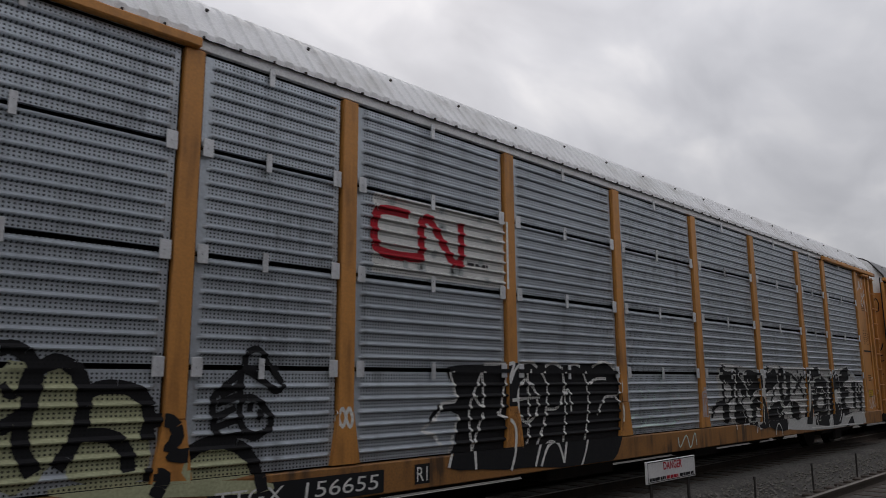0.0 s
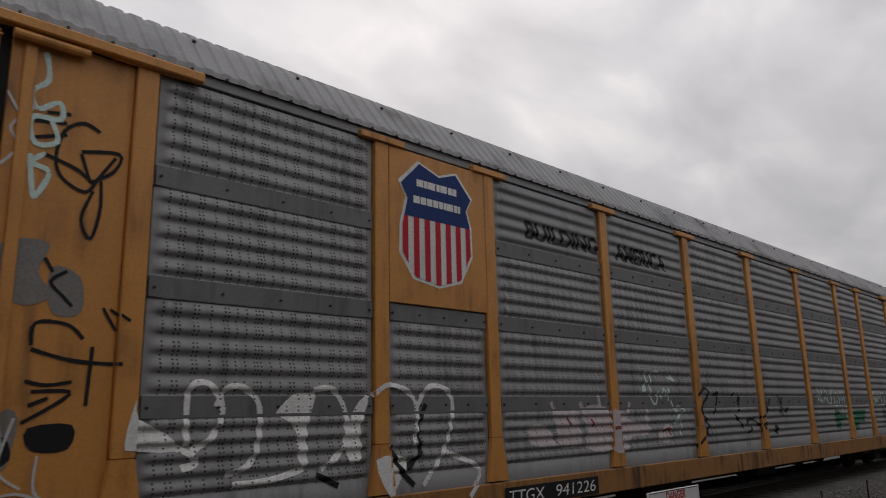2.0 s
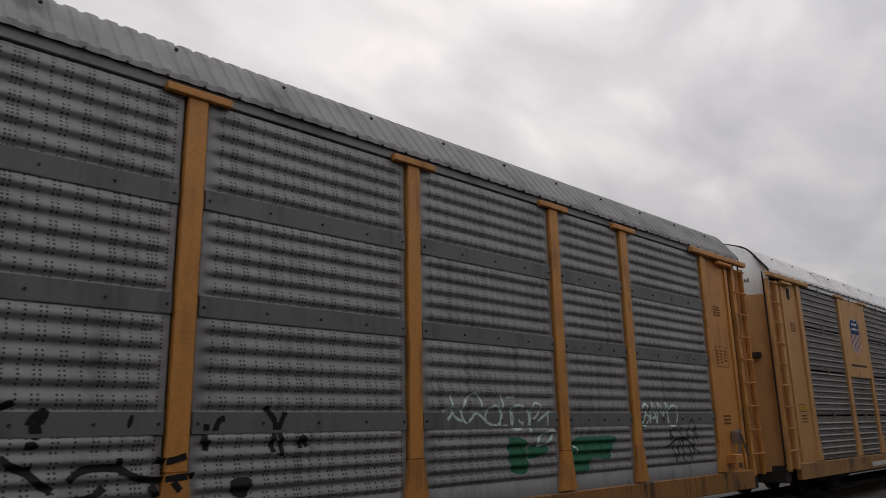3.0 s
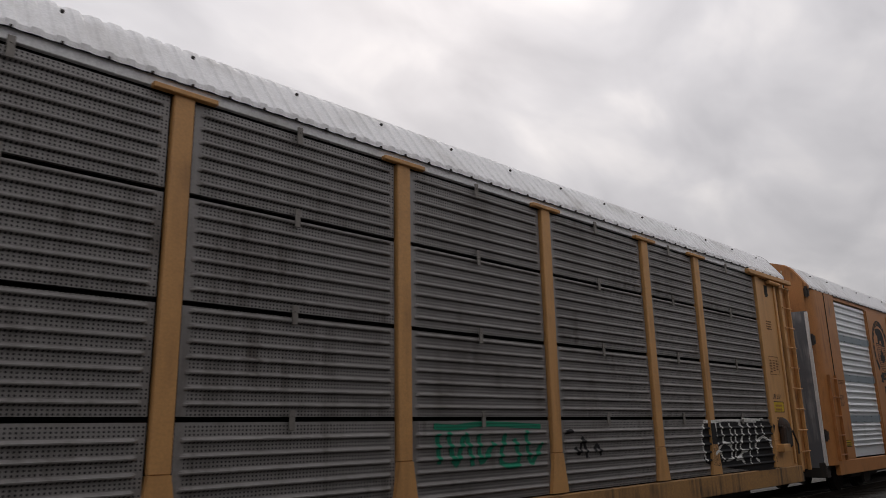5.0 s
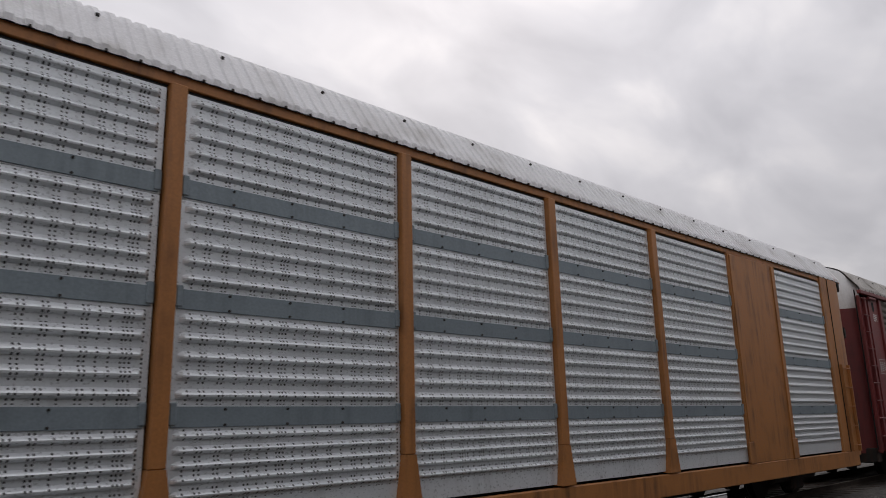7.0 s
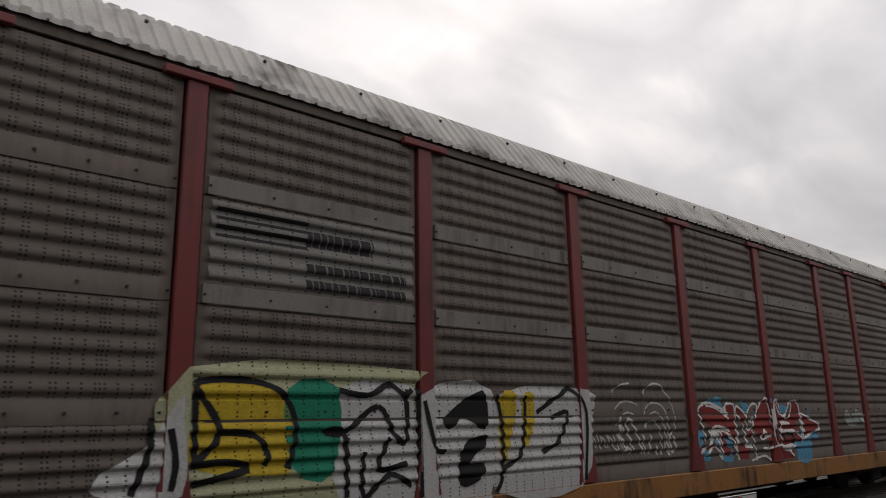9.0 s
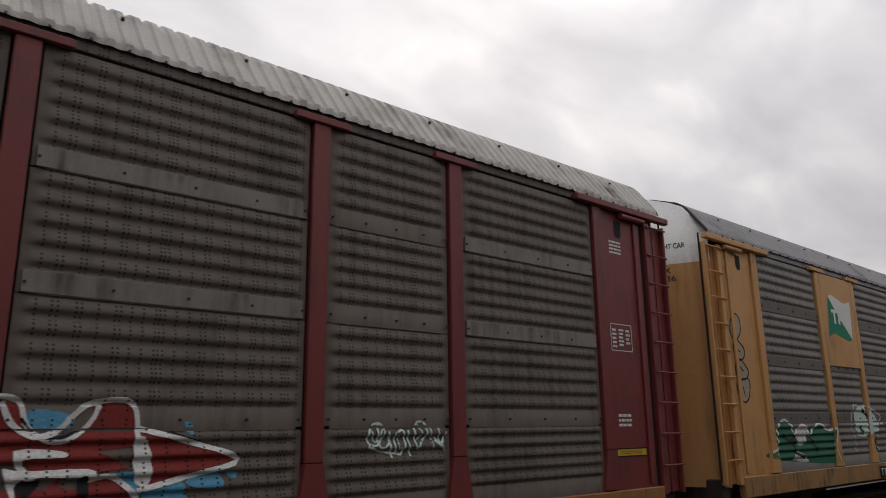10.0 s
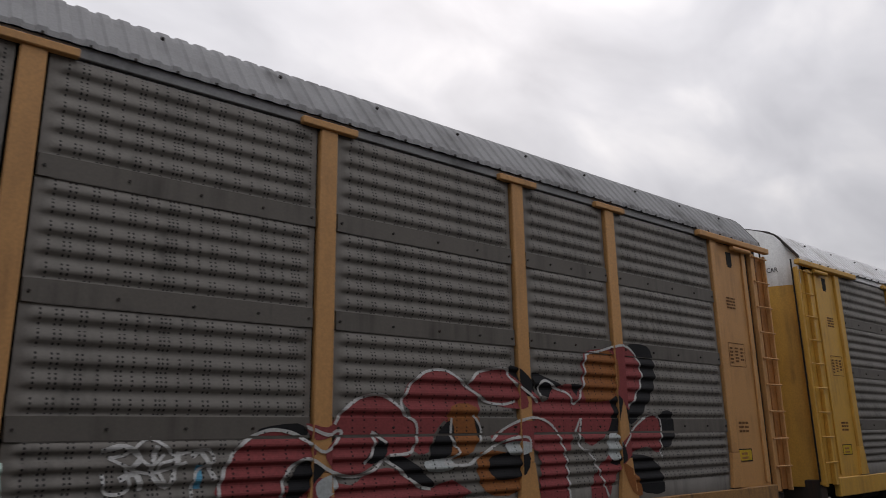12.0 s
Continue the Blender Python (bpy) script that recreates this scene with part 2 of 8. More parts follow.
INK = {
    "black": spray("black", (0.012, 0.012, 0.014)), "white": spray("white", (0.72, 0.72, 0.70)), "grey": spray("pale_grey", (0.52, 0.52, 0.51)),
    "cream": spray("cream", (0.42, 0.43, 0.27)), "red": spray("red", (0.24, 0.035, 0.03)), "crimson": spray("crimson", (0.27, 0.06, 0.062)),
    "blue": spray("sky_blue", (0.10, 0.33, 0.50)), "green": spray("green", (0.02, 0.13, 0.075)), "yellow": spray("yellow", (0.50, 0.36, 0.03)),
    "pink": spray("pink_white", (0.50, 0.44, 0.45)), "mint": spray("mint", (0.56, 0.70, 0.65)), "sign_red": spray("signal_red", (0.48, 0.02, 0.035)),
    "navy": spray("navy", (0.015, 0.04, 0.15)), "logo_black": spray("faded_black", (0.028, 0.026, 0.028)), "brown": spray("old_brown", (0.15, 0.07, 0.024)),
    "silver": spray("silver", (0.45, 0.48, 0.48)), "sticker": spray("sticker_yellow", (0.60, 0.40, 0.03)), "emerald": spray("emerald", (0.01, 0.22, 0.13)),
    "rust": spray("rust_orange", (0.27, 0.10, 0.03)), "pale": spray("pale_beige", (0.40, 0.32, 0.235)), "dust": spray("pale_dust", (0.21, 0.20, 0.185)), "ochre": spray("ochre_lettering", (0.34, 0.16, 0.05)),
}


# ---- building blocks ----
def box(bm, x0, x1, y0, y1, z0, z1, bevel=0.0):
    m = Matrix.LocRotScale(((x0 + x1) / 2, (y0 + y1) / 2, (z0 + z1) / 2), None, (x1 - x0, y1 - y0, z1 - z0))
    made = bmesh.ops.create_cube(bm, size=1, matrix=m)["verts"]
    if bevel:
        edges = {e for v in made for e in v.link_edges}
        bmesh.ops.bevel(bm, geom=list(edges), offset=bevel, segments=1, affect="EDGES")
    return bm


def rod(bm, a, b, r, sides=8):
    a, b = Vector(a), Vector(b)
    m = Matrix.Translation((a + b) / 2) @ (b - a).to_track_quat("Z", "Y").to_matrix().to_4x4()
    bmesh.ops.create_cone(bm, cap_ends=True, segments=sides, radius1=r, radius2=r, depth=(b - a).length, matrix=m)
    return bm


MESHES = {}


def mesh_of(key, make, material, smooth=False):
    """The mesh kept under key; made once and shared by alike pieces."""
    if key not in MESHES:
        bm = bmesh.new()
        make(bm)
        bmesh.ops.recalc_face_normals(bm, faces=bm.faces[:])
        me = bpy.data.meshes.new(key)
        bm.to_mesh(me)
        bm.free()
        me.materials.append(material)
        if smooth:
            me.polygons.foreach_set("use_smooth", [True] * len(me.polygons))
        MESHES[key] = me
    return MESHES[key]


def part(name, mesh, parent, x=0.0, y=0.0, z=0.0, label="", m=None):
    ob = new(name, mesh)
    ob.parent = parent
    ob.matrix_basis = m if m is not None else pose(x, y, z)
    if label:
        ob["label"] = label
    return ob


def one(name, make, material, parent, label="", x=0.0, y=0.0, z=0.0, smooth=False):
    me = mesh_of("%s_%d" % (name, len(MESHES)), make, material, smooth)
    return part(name, me, parent, x, y, z, label)


# ---- the railcars ----
# Every railcar is built round its own middle: x along the train, y = 0 at the near side and growing inwards, z from the ground.
BAY, NARROW = 2.842, 1.923
STEPS = [BAY, NARROW, BAY, BAY, BAY, BAY, BAY, NARROW, BAY]
POSTS = [-11.87 + sum(STEPS[:i]) for i in range(10)]
POST_W = 0.205
POST_OUT = 0.052
WIDTH = 3.05
SILL_TOP, SILL_LOW = 1.00, 0.66
END = 13.62


def ridges_dense(h):
    """Flat strips with three rows of holes each, and a rounded ridge above every strip; (height, how far out)."""
    pts = []
    for i in range(int(h / RIDGE)):
        for f, d in ((0.0, 0.0), (0.62, 0.0), (0.66, 0.022), (0.72, 0.036), (0.80, 0.038), (0.90, 0.022), (0.97, 0.006)):
            pts.append((RIDGE * (i + f), d))
    return pts + [(RIDGE * int(h / RIDGE), 0.0), (h, 0.0)]


def ridges_strip(h):
    """A flat lower band that laps over the row below, then five rounded ridges, steep below and sloping above."""
    pts = [(0.0, 0.022), (0.195, 0.022), (0.21, 0.0)]
    p = (h - 0.21) / 5
    for i in range(5):
        for f, d in ((0.08, 0.0), (0.16, 0.008), (0.25, 0.028), (0.34, 0.038), (0.46, 0.039), (0.62, 0.030), (0.82, 0.012), (0.95, 0.002)):
            pts.append((0.21 + p * (i + f), d))
    return pts + [(h, 0.0)]


def ridges_sharp(h):
    """A flat foot under a separate band, then five crisp ridges with steep undersides."""
    pts = [(0.0, 0.0), (0.21, 0.0)]
    p = (h - 0.21) / 5
    for i in range(5):
        for f, d in ((0.26, 0.0), (0.34, 0.026), (0.42, 0.042), (0.52, 0.045), (0.62, 0.036), (0.84, 0.0)):
            pts.append((0.21 + p * (i + f), d))
    return pts + [(h, 0.0)]


def sheet(w, profile, taper):
    """Makes a ridged sheet of width w; the ridges fade out over taper metres at both ends."""
    cols = [(0.0, 0.0), (taper * 0.5, 0.0), (taper, 1.0), (w - taper, 1.0), (w - taper * 0.5, 0.0), (w, 0.0)]

    def make(bm):
        rows = [[bm.verts.new((x, -d * k, z)) for x, k in cols] for z, d in profile]
        for a, b in zip(rows, rows[1:]):
            for i in range(len(cols) - 1):
                bm.faces.new((a[i], a[i + 1], b[i + 1], b[i]))
        for z, d in (profile[0], profile[-1]):
            front = [bm.verts.new((x, -d * k, z)) for x, k in cols]
            back = [bm.verts.new((x, 0.05, z)) for x, k in cols]
            for i in range(len(cols) - 1):
                bm.faces.new((back[i], back[i + 1], front[i + 1], front[i]))
    return make


# half sections of the roofs: a straight steep flank, a knee, then a flat slope to the ridge
ROOF = [(-0.045, 5.19), (-0.035, 5.25), (0.30, 5.69), (0.385, 5.775), (0.50, 5.845), (1.0, 6.02), (1.525, 6.11)]
ROOF_FULL = [(-0.045, 5.19), (-0.035, 5.25), (0.28, 5.705), (0.365, 5.795), (0.48, 5.86), (1.0, 6.03), (1.525, 6.12)]
ROOF = ROOF + [(WIDTH - y, z) for y, z in reversed(ROOF[:-1])]
ROOF_FULL = ROOF_FULL + [(WIDTH - y, z) for y, z in reversed(ROOF_FULL[:-1])]


def roof_z(y):
    """Height of the roof over y."""
    y = min(y, WIDTH - y)
    for (ya, za), (yb, zb) in zip(ROOF, ROOF[1:]):
        if ya <= y <= yb:
            return za + (zb - za) * (y - ya) / (yb - ya)
    return ROOF[0][1]


def roof_maker(length, pitch, depth, ROOF):
    def make(bm):
        count = round(length / pitch)
        pitch_x = length / count
        shape = ((0.0, 0.0), (0.36, 0.0), (0.48, 1.0), (0.86, 1.0), (0.98, 0.0))
        xs = [(-length / 2 + (i + f) * pitch_x, k) for i in range(count) for f, k in shape] + [(length / 2, 0.0)]
        lines = []
        for x, k in xs:
            ring = []
            for j, (y, z) in enumerate(ROOF):
                a, b = ROOF[max(0, j - 1)], ROOF[min(len(ROOF) - 1, j + 1)]
                ty, tz = b[0] - a[0], b[1] - a[1]
                s = k * depth * (0.45 if j in (0, len(ROOF) - 1) else 1.0) / math.hypot(ty, tz)
                ring.append(bm.verts.new((x, y - tz * s, z + ty * s)))
            lines.append(ring)
        for a, b in zip(lines, lines[1:]):
            for j in range(len(ROOF) - 1):
                bm.faces.new((a[j], b[j], b[j + 1], a[j + 1]))
    return make


class Side:
    """What a railcar's near side looks like, for paint and lettering that lie on it."""

    def __init__(self, car, rows, profiles, posts, post_w, post_out, sheet_out=0.0, plates=(), holes=None):
        self.holes = holes
        self.car, self.rows, self.profiles, self.posts = car, rows, profiles, posts
        self.post_w, self.post_out, self.sheet_out, self.plates = post_w, post_out, sheet_out, plates

    def cuts(self):
        xs = []
        for p in self.posts:
            h = self.post_w / 2
            xs += [p - h - 0.07, p - h - 0.035, p - h, p + h, p + h + 0.035, p + h + 0.07]
        for a, b, c, d, o in self.plates:
            xs += [a, b]
        return sorted(xs)

    def levels(self):
        zs = [SILL_TOP]
        for (z0, h), prof in zip(self.rows, self.profiles):
            zs += [z0 + z for z, d in prof]
        for a, b, c, d, o in self.plates:
            zs += [c, d]
        return zs

    def on_sheet(self, x, zmid):
        """Whether paint there lies on ridged sheet."""
        if zmid < SILL_TOP or any(a <= x <= b and c <= zmid <= d for a, b, c, d, o in self.plates):
            return False
        return all(abs(x - p) > self.post_w / 2 + 0.08 for p in self.posts)

    def out(self, x, z, zmid):
        for a, b, c, d, o in self.plates:
            if a <= x <= b and c <= zmid <= d:
                return o
        if zmid < SILL_TOP:
            return 0.06
        for p in self.posts:
            if abs(x - p) <= self.post_w / 2 + 0.07 * min(1.0, max(0.0, (1.42 - zmid) / 0.42)):
                return self.post_out
        for (z0, h), prof in zip(self.rows, self.profiles):
            if z0 <= zmid <= z0 + h:
                for (za, da), (zb, db) in zip(prof, prof[1:]):
                    if za <= zmid - z0 <= zb:
                        return da + (db - da) * (z - z0 - za) / max(1e-6, zb - za) + self.sheet_out
        return 0.06


def clip_x(poly, x0, x1):
    for keep, c in ((1, x0), (-1, x1)):
        res = []
        for i, p in enumerate(poly):
            q = poly[i - 1]
            a, b = (q[0] - c) * keep >= 0, (p[0] - c) * keep >= 0
            if a != b:
                t = (c - q[0]) / (p[0] - q[0])
                res.append((c, q[1] + t * (p[1] - q[1])))
            if b:
                res.append(p)
        poly = res
    return poly


def lay(bm, side, outline, lift):
    """Lays a filled outline of (x, z) points on a railcar's side, following its ridges and posts."""
    if side.rows:
        outline = [(x, z) for z, x in clip_x([(z, x) for x, z in outline], SILL_LOW + 0.015, 99.0)]
        if len(outline) < 3:
            return
    zs = [p[1] for p in outline]
    lo, hi = min(zs), max(zs)
    levels = sorted({round(z, 4) for z in zs} | {round(z, 4) for z in side.levels() if lo < z < hi})
    edges = []
    for i, p in enumerate(outline):
        q = outline[i - 1]
        if abs(p[1] - q[1]) > 1e-5:
            edges.append((q, p, 1) if q[1] < p[1] else (p, q, -1))
    cuts = [-99.0] + side.cuts() + [99.0]
    for za, zb in zip(levels, levels[1:]):
        if zb - za < 1e-4:
            continue
        zm = (za + zb) / 2
        hit = []
        for a, b, w in edges:
            if a[1] <= zm <= b[1]:
                at = [a[0] + (b[0] - a[0]) * (z - a[1]) / (b[1] - a[1]) for z in (za, zm, zb)]
                hit.append((at[1], at[0], at[2], w))
        hit.sort()
        wind, start = 0, None
        for h in hit:
            if wind == 0:
                start = h
            wind += h[3]
            if wind == 0 and h[0] - start[0] > 1e-4:
                quad = [(start[1], za), (h[1], za), (h[2], zb), (start[2], zb)]
                x0, x1 = min(p[0] for p in quad), max(p[0] for p in quad)
                for c0, c1 in zip(cuts, cuts[1:]):
                    if c1 <= x0 or c0 >= x1:
                        continue
                    piece = clip_x(quad, c0, c1)
                    if len(piece) < 3:
                        continue
                    xm = sum(p[0] for p in piece) / len(piece)
                    vs = [bm.verts.new((x, -side.out(xm, z, zm) - lift, z)) for x, z in piece]
                    try:
                        bm.faces.new(vs).material_index = 1 if side.on_sheet(xm, zm) else 0
                    except ValueError:
                        pass


def smooth_line(pts, closed=False, steps=4):
    """Catmull-Rom through a few points."""
    n = len(pts)
    if n < 3:
        return list(pts)
    res = []
    rng = range(n) if closed else range(n - 1)
    for i in rng:
        g = (lambda k: pts[k % n]) if closed else (lambda k: pts[min(max(k, 0), n - 1)])
        p0, p1, p2, p3 = g(i - 1), g(i), g(i + 1), g(i + 2)
        for s in range(steps):
            t = s / steps
            res.append(tuple(0.5 * (2 * b + (c - a) * t + (2 * a - 5 * b + 4 * c - d) * t * t + (3 * b - a - 3 * c + d) * t ** 3) for a, b, c, d in zip(p0, p1, p2, p3)))
    if not closed:
        res.append(tuple(pts[-1]))
    return res


def stroke_outline(pts, w, rag=0.0, rng=random):
    left, right = [], []
    for i, p in enumerate(pts):
        a, b = pts[max(0, i - 1)], pts[min(len(pts) - 1, i + 1)]
        dx, dz = b[0] - a[0], b[1] - a[1]
        k = math.hypot(dx, dz) or 1.0
        r = w / 2 * (1 + rag * (rng.random() - 0.5))
        left.append((p[0] - dz / k * r, p[1] + dx / k * r))
        right.append((p[0] + dz / k * r, p[1] - dx / k * r))
    return left + right[::-1]


def finish(name, bm, material, parent, label="", holes=None):
    bmesh.ops.remove_doubles(bm, verts=bm.verts[:], dist=0.0006)
    bmesh.ops.recalc_face_normals(bm, faces=bm.faces[:])
    me = bpy.data.meshes.new(name)
    bm.to_mesh(me)
    bm.free()
    me.materials.append(material)
    if material.name in SPRAYED:
        me.materials.append(SPRAYED[material.name][{None: 0, "dense": 1, "columns": 2}[holes]])
    return part(name, me, parent, label=label)


def paint(side, name, ink, strokes=(), fills=(), width=0.05, lift=0.004, curved=True, label="", rag=0.25):
    """Paint on a railcar's side: strokes are lines of (x, z), fills are closed outlines."""
    rng = random.Random(len(MESHES) + len(strokes) * 7 + len(fills))
    step = 0
    for f in fills:
        bm = bmesh.new()
        lay(bm, side, smooth_line(f, True, 3) if curved else f, lift + 0.0004 * (step % 5))
        step += 1
        finish(name, bm, INK[ink], side.car, label, side.holes)
    for s in strokes:
        bm = bmesh.new()
        s = smooth_line(s) if curved else s
        for i in range(0, len(s) - 1, 6):
            lay(bm, side, stroke_outline(s[i:i + 7], width, rag, rng), lift + 0.0006 * (step % 6))
            step += 1
        finish(name, bm, INK[ink], side.car, label, side.holes)


def letters(side, name, text, x, z, height, ink, fit=None, lift=0.006, slant=0.0, bold=0.0):
    """Lettering laid on the side; x, z is its lower left corner, fit its length."""
    cu = bpy.data.curves.new("lettering", "FONT")
    cu.body, cu.size, cu.offset = text, 1.0, bold
    tmp = bpy.data.objects.new("lettering", cu)
    scene.collection.objects.link(tmp)
    me = bpy.data.meshes.new_from_object(tmp.evaluated_get(bpy.context.evaluated_depsgraph_get()))
    bpy.data.objects.remove(tmp)
    co = [v.co.copy() for v in me.vertices]
    x0, x1 = min(c.x for c in co), max(c.x for c in co)
    z0, z1 = min(c.y for c in co), max(c.y for c in co)
    kz = height / (z1 - z0)
    kx = fit / (x1 - x0) if fit else kz
    bm = bmesh.new()
    for poly in me.polygons:
        pts = [((co[i].x - x0) * kx + slant * (co[i].y - z0) * kz + x, (co[i].y - z0) * kz + z) for i in poly.vertices]
        lay(bm, side, pts, lift)
    bpy.data.meshes.remove(me)
    return finish(name, bm, INK[ink], side.car, holes=side.holes)


def bars(side, name, x, z, w, h, lines, ink, fill=0.75, lift=0.005):
    """Small writing that cannot be read: rows of short bars."""
    rng = random.Random(int((x + 50) * 1000 + z * 77))
    bm = bmesh.new()
    step = h / lines
    for i in range(lines):
        x0 = x
        while x0 < x + w - 0.02:
            ln = min(rng.uniform(0.04, 0.16), x + w - x0)
            z0 = z + h - (i + 1) * step
            lay(bm, side, [(x0, z0), (x0 + ln * 0.86, z0), (x0 + ln * 0.86, z0 + step * 0.55), (x0, z0 + step * 0.55)], lift)
            x0 += ln
    return finish(name, bm, INK[ink], side.car, holes=side.holes)


def frame_lines(side, name, x0, x1, z0, z1, w, ink):
    ring = [[(x0, z0), (x1, z0), (x1, z0 + w), (x0, z0 + w)], [(x0, z1 - w), (x1, z1 - w), (x1, z1), (x0, z1)],
            [(x0, z0 + w), (x0 + w, z0 + w), (x0 + w, z1 - w), (x0, z1 - w)], [(x1 - w, z0 + w), (x1, z0 + w), (x1, z1 - w), (x1 - w, z1 - w)]]
    return paint(side, name, ink, fills=ring, curved=False, lift=0.006)


def quad(x0, x1, z0, z1):
    return [(x0, z0), (x1, z0), (x1, z1), (x0, z1)]


def end_section(side, s, body, rail_from, door, white_top, ladder=True):
    """One end of a railcar (s = -1 or 1): side plate, ladder, rail above, curved end doors."""
    car = side.car
    one("end_plate", lambda bm: box(bm, min(s * 11.98, s * 13.0), max(s * 11.98, s * 13.0), 0.0, 0.05, 0.98, 5.06, 0.006), body, car)
    one("plate_stiffener", lambda bm: box(bm, s * 12.86 - 0.05, s * 12.86 + 0.05, -0.035, 0.0, 1.05, 5.0, 0.008), body, car)
    # gap beside the ladder, its shade put in as a near-black bar
    one("door_edge", lambda bm: box(bm, min(s * 13.002, s * 13.098), max(s * 13.002, s * 13.098), 0.035, 0.11, 0.95, 5.0), M["inner"], car)
    backing = M["rust_plate"] if body in (M["yellow"], M["tan"]) else body
    if ladder:
        lad = one("ladder", lambda bm: box(bm, min(s * 13.10, s * 13.66), max(s * 13.10, s * 13.66), 0.03, 0.06, 0.9, 5.0), backing, car)
        for x, half in ((13.165, 0.065), (13.64, 0.022)):
            one("stile", lambda bm: box(bm, s * x - half, s * x + half, -0.05, 0.03, 0.88, 5.02, 0.01), body, lad)
        me = mesh_of("rung_" + body.name, lambda bm: rod(bm, (-0.27, -0.075, 0), (0.27, -0.075, 0), 0.014), body)
        for i in range(9):
            part("rung", me, lad, s * 13.37, 0.0, 1.29 + i * 0.457)
        one("corner_gasket", lambda bm: box(bm, min(s * 13.665, s * 13.68), max(s * 13.665, s * 13.68), 0.035, 0.062, 0.95, 5.18), M["inner"], car)
    if rail_from:
        a, b = sorted((s * rail_from, s * 13.70))
        one("door_rail", lambda bm: box(bm, a, b, -0.12, -0.02, 5.06, 5.16, 0.012), body, car)
        one("roller", lambda bm: rod(bm, (s * 12.42, -0.075, 5.0), (s * 13.02, -0.075, 5.0), 0.042, 12), body, car)
        if body is not M["yellow"]:
            one("plate_hole", lambda bm: (box(bm, s * 12.42 - 0.085, s * 12.42 + 0.085, -0.004, 0.012, 4.70, 4.93), box(bm, s * 12.42 - 0.06, s * 12.42 + 0.06, -0.004, 0.012, 4.66, 4.70)), M["inner"], car)
    # two curved door leaves that meet in the middle
    for k in (0, 1):
        def leaf(bm, k=k):
            cols = []
            for i in range(9):
                t = i / 8
                y = 0.02 + t * 1.46
                x = s * (13.40 + 0.44 * math.sin(t * math.pi / 2) ** 0.8)
                top = roof_z(y) - 0.015
                if k:
                    y = WIDTH - y
                cols.append((x, y, top))
            split = 4.70
            rings = [[bm.verts.new((x, y, z)) for x, y, top in cols for z in (zz,)] for zz in (0.85, 2.0, 3.33, split)]
            rings.append([bm.verts.new((x, y, max(split + 0.02, top))) for x, y, top in cols])
            inner = [bm.verts.new((x - s * 0.5, y, max(split + 0.02, top))) for x, y, top in cols]
            for r, q in zip(rings, rings[1:]):
                for i in range(8):
                    f = bm.faces.new((r[i], r[i + 1], q[i + 1], q[i]))
                    f.material_index = 1 if q is rings[-1] else 0
            for i in range(8):
                bm.faces.new((rings[-1][i], rings[-1][i + 1], inner[i + 1], inner[i])).material_index = 1
        ob = one("end_door", leaf, door, car, smooth=True)
        ob.data.materials.append(white_top)
        y0 = 1.30 if not k else 1.75
        one("grab_handle", lambda bm: (rod(bm, (s * 13.84, y0 - 0.42 * (1 - 2 * k), 5.16), (s * 13.93, y0, 5.16), 0.012), rod(bm, (s * 13.93, y0, 5.16), (s * 13.86, y0, 5.08), 0.012)), M["dark"], ob)
        one("crossbar", lambda bm: box(bm, s * 13.84 - 0.02, s * 13.84 + 0.02, min(1.42, y0), max(1.42, y0), 3.31, 3.35), door, ob)
    one("door_gap", lambda bm: box(bm, s * 13.72 - 0.05, s * 13.72 + 0.05, 1.40, 1.65, 0.9, 6.05), M["inner"], car)
    # coupler and end sill
    one("end_sill", lambda bm: box(bm, s * 13.45 - 0.15, s * 13.45 + 0.15, 0.1, WIDTH - 0.1, 0.62, 0.98, 0.02), M["dark"], car)
    one("coupler", lambda bm: (box(bm, s * 13.95 - 0.33, s * 13.95 + 0.33, 1.40, 1.65, 0.72, 0.95, 0.03), box(bm, s * 14.16 - 0.13, s * 14.16 + 0.13, 1.34, 1.71, 0.68, 1.0, 0.05)), M["dark"], car)


def wheel_maker(bm):
    rod(bm, (0, -0.07, 0), (0, 0.07, 0), 0.42, 24)
    rod(bm, (0, 0.06, 0), (0, 0.10, 0), 0.45, 24)


def truck(car, x):
    t = one("truck", lambda bm: (box(bm, -1.15, 1.15, 0.32, 0.50, 0.50, 0.74, 0.05), box(bm, -0.3, 0.3, 0.28, 0.54, 0.32, 0.70, 0.05),
                                 box(bm, -1.15, 1.15, 2.55, 2.73, 0.50, 0.74, 0.05), box(bm, -0.25, 0.25, 0.5, 2.55, 0.42, 0.64, 0.03)), M["dark"], car, x=x)
    for wx in (-0.89, 0.89):
        for wy, turn in ((0.80, 0), (2.25, 180)):
            part("wheel", mesh_of("wheel", wheel_maker, M["dark"]), t, m=pose(wx, wy, 0.575, 0, 0, turn))
        one("axle", lambda bm: rod(bm, (wx, 0.8, 0.575), (wx, 2.25, 0.575), 0.08), M["dark"], t)
    return t


